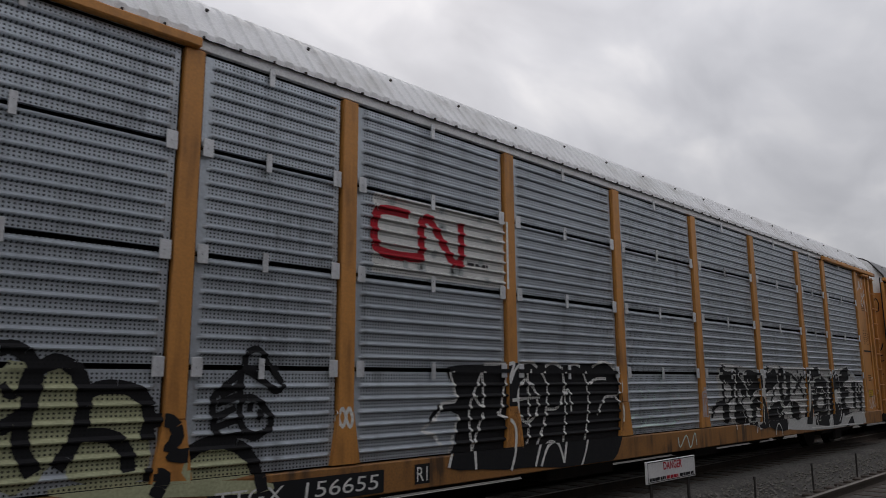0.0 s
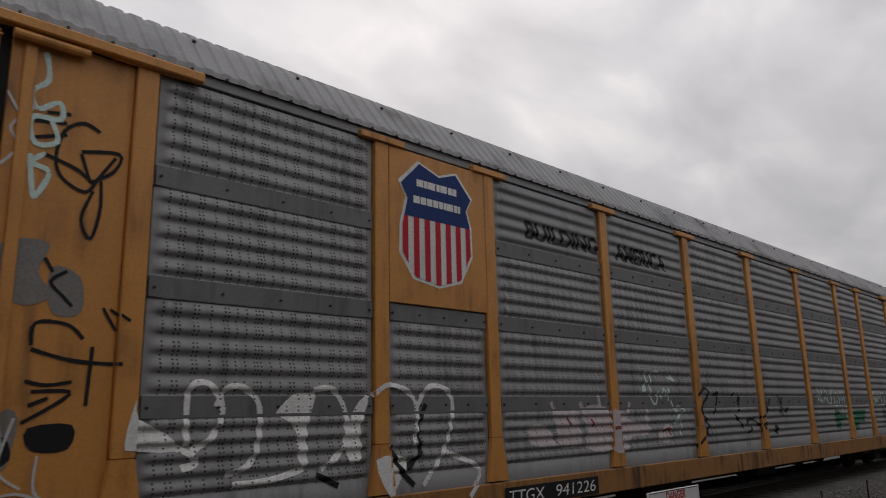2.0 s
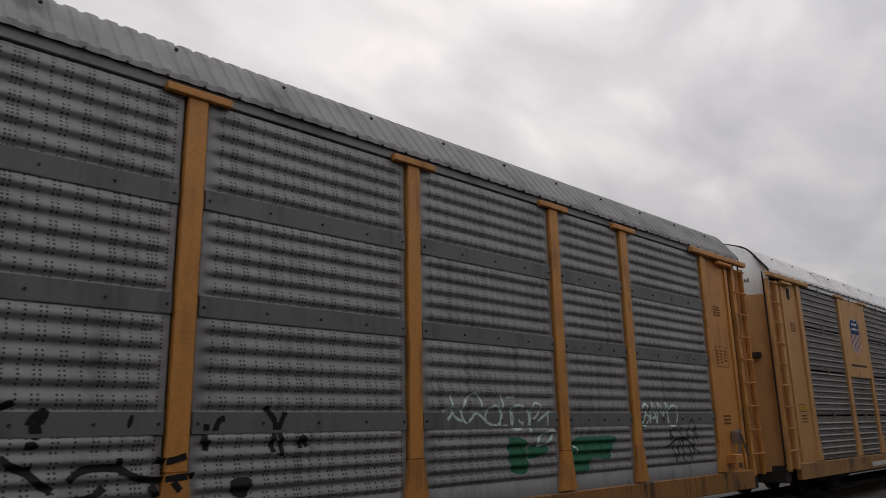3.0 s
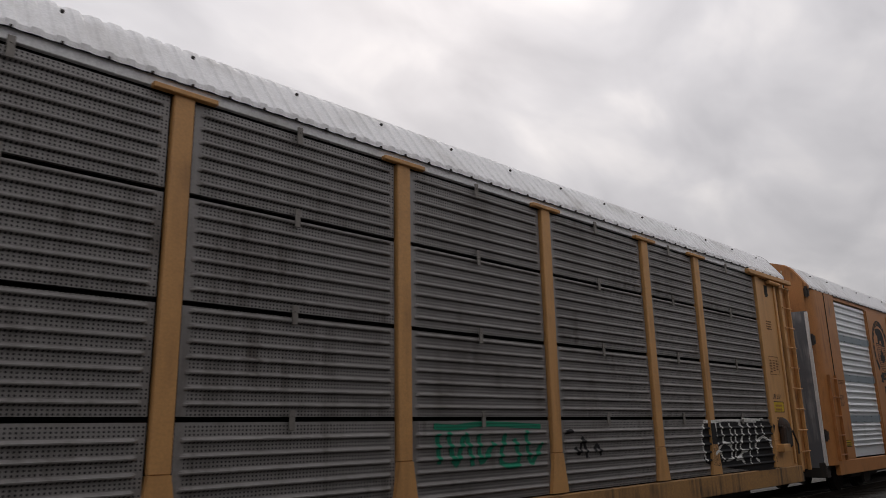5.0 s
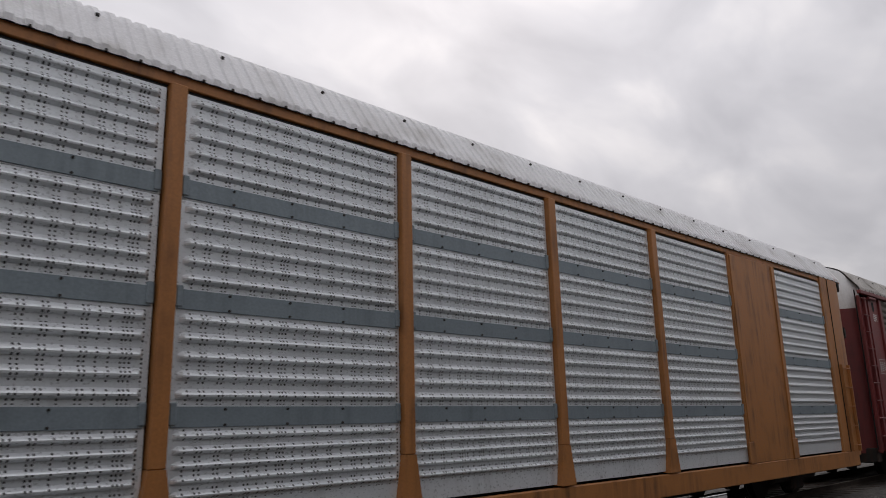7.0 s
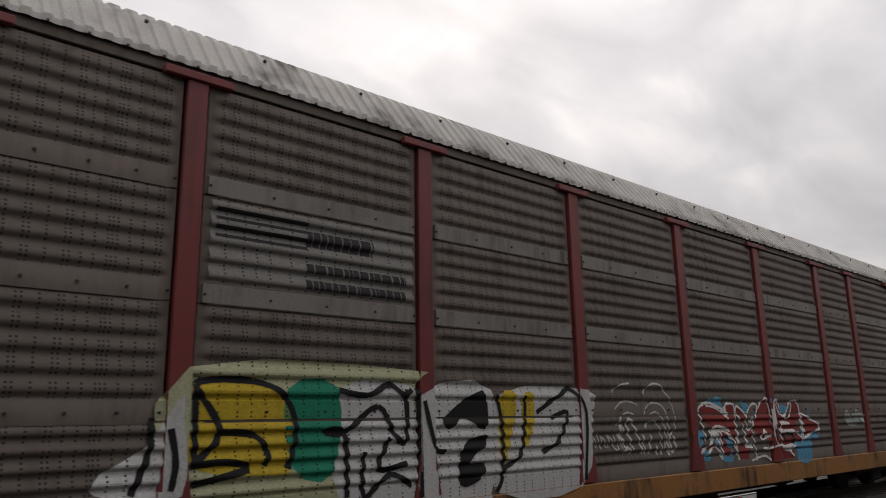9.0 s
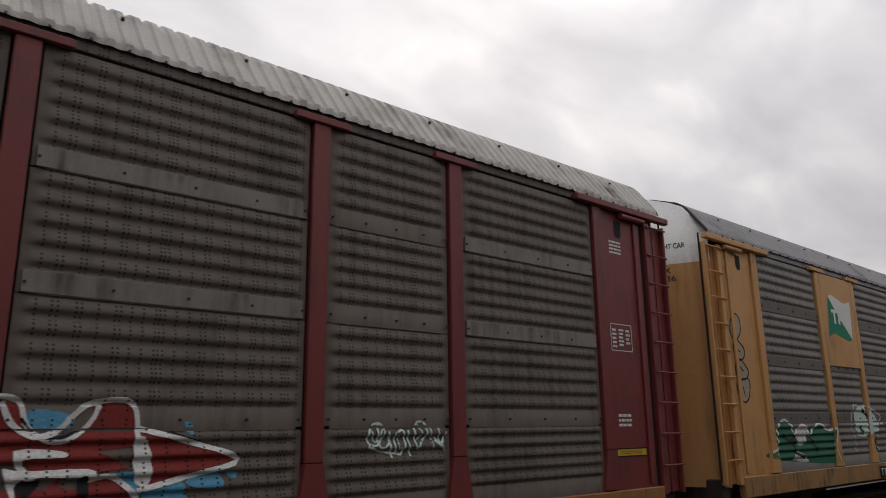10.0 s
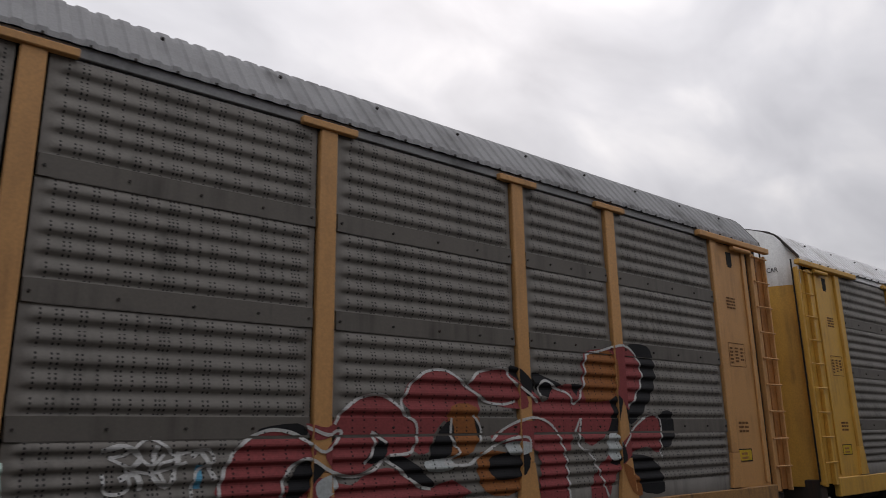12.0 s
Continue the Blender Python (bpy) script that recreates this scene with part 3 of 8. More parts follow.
def bolts_and_edge_shade(car, prof, pitch):
    """Dark bolt heads in the roof's flank; dark dots paint shade along its lower edge."""
    (ya, za), (yb, zb) = prof[1], prof[2]
    head = mesh_of("roof_bolt", lambda bm: rod(bm, (0, 0, 0), (0, -0.022, 0.016), 0.019, 6), M["dark"])
    y, z = ya + (yb - ya) * 0.80, za + (zb - za) * 0.80
    for i in range(21):
        part("roof_bolt", head, car, -12.6 + i * 1.26, y - 0.028, z + 0.022)
    # small dark boxes stand in for the shadow gaps under the ribs
    clip = mesh_of("edge_clip", lambda bm: box(bm, -0.010, 0.010, -0.014, 0.012, -0.016, 0.008), M["dark"])
    for i in range(1, int(13.4 / pitch)):
        part("edge_clip", clip, car, -13.5 + (2 * i + 0.68) * pitch, -0.062, 5.196)


def shell(car, roof, fascia, sill, roof_key="", pitch=0.155, depth=0.018, roof_label="", form=None, trim=True):
    """Roof, eaves, sill, underframe, trucks and a near-black sheet that paints the inside's shade."""
    part("roof", mesh_of("roof_" + roof_key, roof_maker(27.0, pitch, depth, form or ROOF), roof), car, label=roof_label)
    for s in (-1, 1):
        def edge(bm):
            prof = form or ROOF
            lines = [[bm.verts.new((s * x, y, z + up)) for y, z in prof] for x, up in ((13.47, 0.0), (13.47, 0.026), (13.54, 0.026), (13.54, -0.04))]
            for a, b in zip(lines, lines[1:]):
                for i in range(len(prof) - 1):
                    bm.faces.new((a[i], a[i + 1], b[i + 1], b[i]))
        if trim:
            one("roof_edge", edge, M["dark"], car)
    one("eave", lambda bm: box(bm, -13.3, 13.3, -0.012, 0.05, 5.088, 5.20, 0.006), fascia, car)
    bolts_and_edge_shade(car, form or ROOF, 27.0 / round(27.0 / pitch))
    one("side_sill", lambda bm: box(bm, -13.1, 13.1, -0.055, 0.06, SILL_LOW, SILL_TOP, 0.012), sill, car)
    # near-black sheet puts the interior's shade behind the slots
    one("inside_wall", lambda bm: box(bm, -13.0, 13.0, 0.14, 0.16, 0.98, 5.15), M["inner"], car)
    one("far_wall", lambda bm: box(bm, -13.1, 13.1, WIDTH - 0.05, WIDTH, 0.7, 5.2), M["dark"], car)
    one("underframe", lambda bm: (box(bm, -13.2, 13.2, 0.2, WIDTH - 0.1, 0.72, 0.95), box(bm, -7.5, 7.5, 1.15, 1.9, 0.40, 0.72), box(bm, -3.0, -1.2, 0.35, 0.9, 0.42, 0.72, 0.03), box(bm, 1.6, 2.6, 0.3, 0.8, 0.45, 0.72, 0.03)), M["dark"], car)
    for x in (-10.06, 10.06):
        truck(car, x)


def posts_of(car, xs, w, out, material, top=5.06, cap=None, foot=True, key=""):
    """Side posts: a hat-shaped upright that widens into a foot plate, with or without a bar across its head."""
    me = mesh_of("side_post_" + key, lambda bm: box(bm, -w / 2, w / 2, -out, 0.04, 1.55 if foot else SILL_TOP, top, 0.010), material)

    def flare(bm):
        prof = [(-w / 2, 1.548), (w / 2, 1.548), (w / 2 + 0.02, 1.42), (w / 2 + 0.085, SILL_TOP + 0.02), (-w / 2 - 0.085, SILL_TOP + 0.02), (-w / 2 - 0.02, 1.42)]
        f = [bm.verts.new((x, -out - 0.004, z)) for x, z in prof]
        b = [bm.verts.new((x, 0.04, z)) for x, z in prof]
        bm.faces.new(f)
        for i in range(6):
            bm.faces.new((f[i], b[i], b[(i + 1) % 6], f[(i + 1) % 6]))
    obs = []
    for x in xs:
        p = part("side_post", me, car, x)
        obs.append(p)
        if foot:
            part("foot_plate", mesh_of("foot_plate_" + key, flare, material), p)
        if cap:
            cw, ch = cap
            part("post_cap", mesh_of("post_cap_" + key, lambda bm: box(bm, -cw / 2, cw / 2, -out - 0.035, -0.01, top - 0.005, top + ch, 0.008), material), p)
    return obs


def panels_of(car, bays, rows, profile, material, key, taper=0.13, skip=(), name="side_panel"):
    for bi, (x0, x1) in enumerate(bays):
        for ri, (z0, h) in enumerate(rows):
            if (bi, ri) in skip:
                continue
            w = x1 - x0
            me = mesh_of("panel_%s_%.2f_%.2f" % (key, w, h), sheet(w, profile(h), taper), material, profile is ridges_strip)
            part(name, me, car, x0, 0.0, z0)


def bays_between(posts, w):
    return [(a + w / 2 + 0.026, b - w / 2 - 0.026) for a, b in zip(posts, posts[1:])]


def railcar(index, label):
    car = tagged(new("autorack_railcar"), label, "railcar", "railcars of the passing train")
    car["start"] = FIRST + index * PITCH
    return car


DENSE_ROWS = [(1.02, 0.97), (2.04, 1.0), (3.09, 0.985), (4.125, 0.915)]
STRIP_ROWS = [(1.00, 0.90), (1.87, 1.07), (2.93, 1.05), (3.965, 1.095)]


def end_writing(side, s, ink="brown", at=12.08, sticker=(1.40, 1.60), wide=0.42, words="", table=True):
    """Lettering on an end plate: a framed table, small notes and a yellow sticker."""
    a, b = sorted((s * at, s * (at + 0.52)))
    if table:
        frame_lines(side, "data_frame", a, b, 2.93, 3.33, 0.012, ink)
        for i, (u, w) in enumerate(((0.04, 0.11), (0.20, 0.12), (0.37, 0.11))):
            bars(side, "data_lettering", a + u, 2.98 + 0.03 * i, w, 0.30 - 0.03 * i, 5 - (i == 2), ink)
    bars(side, "small_lettering", a + 0.10, 4.40 if ink == "white" else 3.92, 0.30, 0.22, 4, ink)
    bars(side, "small_lettering", a + 0.06, 1.86, 0.32, 0.20, 3, ink)
    if not sticker:
        return
    z0, z1 = sticker
    paint(side, "warning_sticker", "sticker", fills=[quad(a - 0.04, a - 0.04 + wide, z0, z1)], curved=False)
    frame_lines(side, "sticker_frame", a - 0.04, a - 0.04 + wide, z0, z1, 0.016, "black")
    bars(side, "sticker_lettering", a + 0.05, z0 + 0.04, wide - 0.2, z1 - z0 - 0.07, 2, "ochre", lift=0.007)
    if words:
        letters(side, "lettering", words, a - 0.02, z1 + 0.05, 0.10, "logo_black", fit=0.44)


ENDS = [(-13.0, -11.99, 0.98, 5.06, 0.0), (11.99, 13.0, 0.98, 5.06, 0.0), (-13.66, -13.1, 0.9, 5.0, -0.03), (13.1, 13.66, 0.9, 5.0, -0.03)]


def perforated_car(index, label, panel, posts, roof, fascia, rail_from, cap, clips, key, plates=(), skip=(), door_white=None, clip_mat=None, door=None):
    """A railcar whose sides are four rows of separate perforated sheets with dark slots between the rows."""
    car = railcar(index, label)
    side = Side(car, DENSE_ROWS, [ridges_dense(h) for z, h in DENSE_ROWS], POSTS, POST_W, POST_OUT, 0.0, list(plates) + ENDS, "dense")
    shell(car, roof, fascia, M["tan_sill"] if key == "dull" else M["yellow_sill"], roof_key=key, pitch=0.20, depth=0.019)
    posts_of(car, POSTS, POST_W, POST_OUT, posts, cap=cap, key=key)
    bays = bays_between(POSTS, POST_W)
    panels_of(car, bays, DENSE_ROWS, ridges_dense, panel, key, taper=0.11, skip=skip)
    # clips that hold neighbouring sheets together
    tab = mesh_of("clip_tab_" + key, lambda bm: (box(bm, -0.055, 0.055, -0.05, -0.036, -0.09, 0.09, 0.004), rod(bm, (0, -0.058, 0), (0, -0.05, 0), 0.014)), clip_mat or M["clip"])
    hook = mesh_of("clip_hook_" + key, lambda bm: (box(bm, -0.032, 0.032, -0.055, -0.036, -0.11, 0.09, 0.004), rod(bm, (0, -0.063, 0.03), (0, -0.055, 0.03), 0.012)), clip_mat or M["clip"])
    for bi, (x0, x1) in enumerate(bays):
        for z in (2.015, 3.065, 4.10):
            part("sheet_clip", hook, car, (x0 + x1) / 2 - 0.1, 0, z)
            if clips:
                part("sheet_clip", tab, car, x0 + 0.055, 0, z)
                part("sheet_clip", tab, car, x1 - 0.055, 0, z)
        part("sheet_clip", hook, car, (x0 + x1) / 2 - 0.1, 0, 5.03)
    for s in (-1, 1):
        end_section(side, s, posts, rail_from, door or posts, door_white or M["white"])
        end_writing(side, s, at=12.10 if key == "dull" else 12.24, table=key != "dull" or s > 0, sticker=(1.40, 1.60) if key != "dull" else ((2.13, 2.36) if s > 0 else (2.10, 2.26)), wide=0.56 if key == "dull" and s > 0 else 0.42, words="UPL 53311" if key == "dull" and s > 0 else "")
    return car, side


def lapped_car(index, label, panel, posts, roof, fascia, sill, rail_from, key, plates=(), skip=(), door_white=None, pitch=0.19, depth=0.019, door=None, cap=(0.68, 0.075), ink="brown"):
    """A railcar whose sides are four rows of ridged sheets, each lapping over the row below."""
    car = railcar(index, label)
    side = Side(car, STRIP_ROWS, [ridges_strip(h) for z, h in STRIP_ROWS], POSTS, POST_W, POST_OUT, 0.0, list(plates) + ENDS, "columns")
    shell(car, roof, fascia, sill, roof_key=key, pitch=pitch, depth=depth)
    posts_of(car, POSTS, POST_W, POST_OUT, posts, cap=cap, key=key)
    bays = bays_between(POSTS, POST_W)
    panels_of(car, bays, STRIP_ROWS, ridges_strip, panel, key, skip=skip)
    bolt = mesh_of("bolt_" + key, lambda bm: rod(bm, (0, -0.042, 0), (0, -0.02, 0), 0.0135, 6), M["dark"])
    lap = {"grey": M["grey_lap"], "taupe": M["taupe_lap"], "yellow": M["taupe_lap"]}.get(key)
    for bi, (x0, x1) in enumerate(bays):
        for ri in (1, 2, 3):
            if lap and not (skip and (bi, ri) == (1, 3)):
                w = x1 - x0
                part("lap_band", mesh_of("lap_%s_%.2f" % (key, w), lambda bm: box(bm, 0.004, w - 0.004, -0.0245, 0.0, 0.004, 0.198, 0.002), lap), car, x0, 0, STRIP_ROWS[ri][0])
        for z in (1.965, 3.02, 4.06):
            for f in (0.02, 0.28, 0.53, 0.77, 0.98):
                part("bolt", bolt, car, x0 + (x1 - x0) * f, 0, z)
    for s in (-1, 1):
        end_section(side, s, posts, rail_from, door or posts, door_white or M["white"])
        if key not in ("grey", "taupe") or s > 0:
            end_writing(side, s, ink=ink, wide=0.74 if key == "brown" and s > 0 else 0.42, sticker={"brown": (1.44, 1.56), "grey": None}.get(key, (1.40, 1.60)))
    return car, side


# first railcar: perforated steel, white roof
SHIELD = (POSTS[1] + 0.11, POSTS[2] - 0.11)
car_a, side_a = perforated_car(-1, "ochre autorack with perforated grey steel sides and white roof", M["galvanised"], M["yellow"], M["white_roof"], M["white_roof"], 9.0, None, True, "bright",
                               plates=[])
# second: grey lapped sheets
car_b, side_b = lapped_car(0, "ochre autorack with weathered grey ridged sides and grey roof", M["grey_sheet"], M["yellow"], M["grey_roof"], M["grey_roof"], M["yellow_sill"], 11.35, "grey",
                           plates=[(*SHIELD, 3.14, 5.05, 0.05)], skip=((1, 3), (2, 3), (3, 3)))
for x0, x1 in bays_between(POSTS, POST_W)[2:4]:
    z0, h = STRIP_ROWS[3]
    part("side_panel", mesh_of("panel_plain_%.2f" % (x1 - x0), sheet(x1 - x0, ridges_strip(h), 0.13), M["grey_plain"], True), car_b, x0, 0.0, z0)
# third: dull perforated sheets
car_c, side_c = perforated_car(1, "pale ochre autorack with dull perforated sides and white roof", M["galvanised_dull"], M["tan"], M["white_roof"], M["white_roof"], 11.35, (0.66, 0.05), False, "dull",
                               plates=[(*SHIELD, 3.0, 5.05, 0.05)], skip=((1, 3), (1, 2)), clip_mat=M["grey_band"])
# fifth: brown dusty sheets and red posts
car_e, side_e = lapped_car(3, "oxide-red autorack with dusty brown ridged sides and pale dirty roof", M["brown_sheet"], M["red"], M["dirty_roof"], M["brown_sheet"], M["yellow_sill"], 11.35, "brown",
                           pitch=0.165, depth=0.026, ink="white")
# sixth: taupe sheets
car_f, side_f = lapped_car(4, "pale ochre autorack with weathered taupe ridged sides and grey roof", M["taupe_sheet"], M["tan"], M["grey_roof"], M["grey_roof"], M["tan_sill"], 11.35, "taupe",
                           plates=[(*SHIELD, 3.05, 5.05, 0.05)], skip=((1, 3),))
# seventh: brighter yellow
car_g, side_g = lapped_car(5, "bright yellow autorack with weathered taupe ridged sides and white roof", M["taupe_sheet"], M["bright"], M["white_roof"], M["white_roof"], M["bright"], 11.0, "yellow")
car_h, side_h = lapped_car(6, "ochre autorack with weathered grey ridged sides and grey roof", M["grey_sheet"], M["yellow"], M["grey_roof"], M["grey_roof"], M["yellow_sill"], 11.35, "grey")


def silver_car(index, label):
    """The fourth railcar: bright ridged sheets with blue-grey bands, solid plates at its ends and beside its emblem."""
    car = railcar(index, label)
    posts = [-4.32, -1.46, 1.39, 4.24]
    bays = [(-11.78, -9.15), (-7.0, -4.42), (-4.22, -1.55), (-1.37, 1.30), (1.48, 4.15), (4.33, 7.12), (9.32, 12.12)]
    rows = [(1.04, 0.84), (1.88, 1.05), (2.93, 1.045), (3.98, 1.06)]
    plates = [(-9.15, -7.0, 0.98, 5.08, 0.05), (-12.55, -11.8, 0.98, 5.2, 0.05), (-13.62, -12.55, 0.9, 5.2, 0.05), (7.12, 9.32, 0.98, 5.08, 0.05), (12.12, 13.5, 0.98, 5.2, 0.05)]
    side = Side(car, rows, [ridges_sharp(h) for z, h in rows], posts, 0.16, 0.08, 0.0, plates)
    shell(car, M["white_roof"], M["orange"], M["orange"], roof_key="silver", pitch=0.155, depth=0.019, form=ROOF_FULL, trim=False)
    posts_of(car, posts, 0.16, 0.08, M["orange"], top=5.08, key="slim")
    panels_of(car, bays, rows, ridges_sharp, M["silver_sheet"], "silver", taper=0.10)
    bolt = mesh_of("bolt_grey", None, None)
    for x0, x1 in bays:
        w = x1 - x0
        me = mesh_of("band_%.2f" % w, lambda bm: (box(bm, 0.02, w - 0.02, -0.016, 0.0, 0.012, 0.195, 0.004), box(bm, 0.0, 0.07, -0.03, 0.0, 0.03, 0.23, 0.01), box(bm, w - 0.07, w, -0.03, 0.0, 0.03, 0.23, 0.01)), M["blue_band"])
        for z0, h in rows[1:]:
            part("cover_band", me, car, x0, 0, z0)
            for f in (0.2, 0.45, 0.7):
                part("bolt", bolt, car, x0 + w * f, 0.012, z0 + 0.03)
                part("bolt", bolt, car, x0 + w * f, 0.012, z0 + 0.17)
        # near-black strip paints the shade in the slot above the sheets
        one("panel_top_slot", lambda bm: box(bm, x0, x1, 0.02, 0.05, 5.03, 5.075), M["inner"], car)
    for a, b in ((-9.15, -7.0), (7.12, 9.32)):
        plate = one("solid_plate", lambda bm: box(bm, a, b, -0.05, 0.02, SILL_TOP, 5.075, 0.01), M["orange"], car)
        for x0, x1, z0, z1, o in ((a + 0.02, a + 0.18, 1.4, 5.05, 0.075), (b - 0.18, b - 0.02, 1.4, 5.05, 0.075), (a - 0.06, a + 0.20, SILL_TOP, 1.4, 0.08), (b - 0.20, b + 0.06, SILL_TOP, 1.4, 0.08)):
            one("plate_stiffener", lambda bm: box(bm, x0, x1, -o, -0.05, z0, z1, 0.01), M["orange"], plate)
    for s, lo in ((-1, 11.80), (1, 12.12)):
        a, b = sorted((s * lo, s * 12.55))
        one("end_plate", lambda bm: box(bm, a, b, -0.05, 0.02, SILL_TOP, 5.19, 0.01), M["orange"], car)

        def corner(bm, s=s):
            cols = [(12.56, -0.05), (13.15, -0.05), (13.35, -0.02), (13.48, 0.06), (13.52, 0.20)]
            lines = [[bm.verts.new((s * x, y, z)) for x, y in cols] for z in (0.9, 3.0, 5.18)]
            for p, q in zip(lines, lines[1:]):
                for i in range(len(cols) - 1):
                    bm.faces.new((p[i], p[i + 1], q[i + 1], q[i]))
        one("corner_plate", corner, M["orange"], car, smooth=True)
        one("plate_joint", lambda bm: box(bm, s * 12.555 - 0.012, s * 12.555 + 0.012, -0.062, -0.04, 1.0, 5.18), M["inner"], car)
        lad = one("ladder", lambda bm: (box(bm, s * 12.62 - 0.02, s * 12.62 + 0.02, -0.12, -0.05, 1.0, 3.05), box(bm, s * 13.12 - 0.02, s * 13.12 + 0.02, -0.12, -0.05, 1.0, 3.05)), M["orange"], car)
        for i in range(5):
            part("rung", mesh_of("rung_slim", lambda bm: rod(bm, (-0.26, -0.12, 0), (0.26, -0.12, 0), 0.013), M["orange"]), lad, s * 12.87, 0, 1.14 + i * 0.455)
        # folding end doors with upright leaves
        leaves = [(13.56, 0.08, 13.66, 0.50), (13.66, 0.52, 13.74, 0.94), (13.74, 0.96, 13.80, 1.50), (13.80, 1.54, 13.74, 2.10), (13.74, 2.14, 13.56, 2.97)]
        for i, (xa, ya, xb, yb) in enumerate(leaves):
            top, low_top = roof_z(yb) + 0.01, roof_z(ya) + 0.01

            def leaf(bm):
                pts = [(xa, ya, low_top), (xb, yb, top)]
                for z0, z1, o in ((0.85, 4.62, 0), (4.62, None, 1)):
                    v = [bm.verts.new((s * x, y, z)) for x, y, z in ((xa, ya, z0), (xb, yb, z0), (xb, yb, z1 or top), (xa, ya, z1 or low_top))]
                    bm.faces.new(v).material_index = o
                    w = [bm.verts.new((s * (x - 0.05), y, z)) for x, y, z in ((xb, yb, z0), (xb, yb, z1 or top))]
                    bm.faces.new((v[1], w[0], w[1], v[2])).material_index = o
            d = one("end_door", leaf, (M["primer"], M["cream_door"], M["galvanised_plain"], M["orange"], M["orange"])[i], car, ("grey primed door leaf", "pale weathered door leaf", "bare metal door leaf", "", "")[i])
            d.data.materials.append(M["orange"])
            if i == 0:
                one("edge_strip", lambda bm: box(bm, min(s * 13.545, s * 13.585), max(s * 13.545, s * 13.585), 0.055, 0.13, 0.9, 4.6, 0.004), M["white"], d, "chipped white edge strip")
            if i < 2:
                one("leaf_post", lambda bm: rod(bm, (s * (xb + 0.02), yb + 0.01, 0.9), (s * (xb + 0.02), yb + 0.01, 5.7), 0.016), M["orange"] if i else M["cream_door"], d)
            if i == 0:
                for z in (1.6, 3.9, 5.1):
                    one("hinge", lambda bm: (rod(bm, (s * 13.55, 0.02, z - 0.14), (s * 13.55, 0.02, z + 0.14), 0.03), box(bm, s * 13.5 - 0.05, s * 13.5 + 0.05, -0.02, 0.10, z - 0.10, z + 0.10)), M["dark"], d)
        def hood(bm):
            prof = [(y, z + 0.012) for y, z in ROOF_FULL]
            lines = [[bm.verts.new((s * x, y, z + up)) for y, z in prof] for x, up in ((13.20, 0.0), (13.50, 0.0), (13.53, -0.03))]
            for p, q in zip(lines, lines[1:]):
                for i in range(len(prof) - 1):
                    bm.faces.new((p[i], p[i + 1], q[i + 1], q[i]))
            bm.faces.new(lines[-1])
        one("roof_hood", hood, M["orange"], car)
        one("end_sill", lambda bm: box(bm, s * 13.45 - 0.15, s * 13.45 + 0.15, 0.1, WIDTH - 0.1, 0.62, 0.98, 0.02), M["dark"], car)
        one("coupler", lambda bm: (box(bm, s * 13.95 - 0.33, s * 13.95 + 0.33, 1.40, 1.65, 0.72, 0.95, 0.03), box(bm, s * 14.16 - 0.13, s * 14.16 + 0.13, 1.34, 1.71, 0.68, 1.0, 0.05)), M["dark"], car)
    return car, side


car_d, side_d = silver_car(2, "brown-ochre autorack with bright silver ridged sides and blue-grey bands")
CARS = [car_a, car_b, car_c, car_d, car_e, car_f, car_g, car_h]


# emblem plates
def emblem_plate(car, z0, material, label):
    a, b = SHIELD
    return one("emblem_plate", lambda bm: box(bm, a, b, -0.05, 0.0, z0, 5.05, 0.006), material, car, label)


emblem_plate(car_b, 3.14, M["yellow"], "ochre plate behind the emblem")
emblem_plate(car_c, 3.0, M["tan"], "pale ochre plate behind the emblem")
emblem_plate(car_f, 3.05, M["tan"], "pale ochre plate behind the flag emblem")


# ---- emblems and lettering ----
def letters_on(parent, name, text, place, height, ink, fit=None):
    """Lettering on a curved or slanting surface: place(u, v) gives the point u along and v up."""
    cu = bpy.data.curves.new("lettering", "FONT")
    cu.body, cu.size, cu.offset = text, 1.0, 0.012
    tmp = bpy.data.objects.new("lettering", cu)
    scene.collection.objects.link(tmp)
    me = bpy.data.meshes.new_from_object(tmp.evaluated_get(bpy.context.evaluated_depsgraph_get()))
    bpy.data.objects.remove(tmp)
    x0, x1 = min(v.co.x for v in me.vertices), max(v.co.x for v in me.vertices)
    z0, z1 = min(v.co.y for v in me.vertices), max(v.co.y for v in me.vertices)
    kz = height / (z1 - z0)
    kx = fit / (x1 - x0) if fit else kz
    for v in me.vertices:
        v.co = place((v.co.x - x0) * kx, (v.co.y - z0) * kz)
    me.materials.clear()
    me.materials.append(INK[ink])
    return part(name, me, parent)


def leaf_x(y):
    t = min(1.0, max(0.0, (y - 0.02) / 1.46))
    return 13.40 + 0.44 * math.sin(t * math.pi / 2) ** 0.8


def door_point(s, y, z):
    near = min(y, WIDTH - y)
    return Vector((s * (leaf_x(near) + 0.008), y, z))


def door_words(car, s, number, high=4.98):
    for text, y, z, h, fit in (("EXCESS HEIGHT CAR", 1.28, high, 0.10, 0.92), ("TTGX", 1.02, high - 0.45, 0.11, 0.40), (number, 1.05, high - 0.60, 0.11, 0.50)):
        if text:
            letters_on(car, "lettering", text, lambda u, v: door_point(s, y + (u if s > 0 else -u) - (0.9 if s > 0 else 0), z + v), h, "logo_black", fit)
    if s < 0:
        letters_on(car, "lettering", "EXCESS HEIGHT CAR", lambda u, v: door_point(s, 2.75 - u, high + v), 0.10, "logo_black", 0.92)


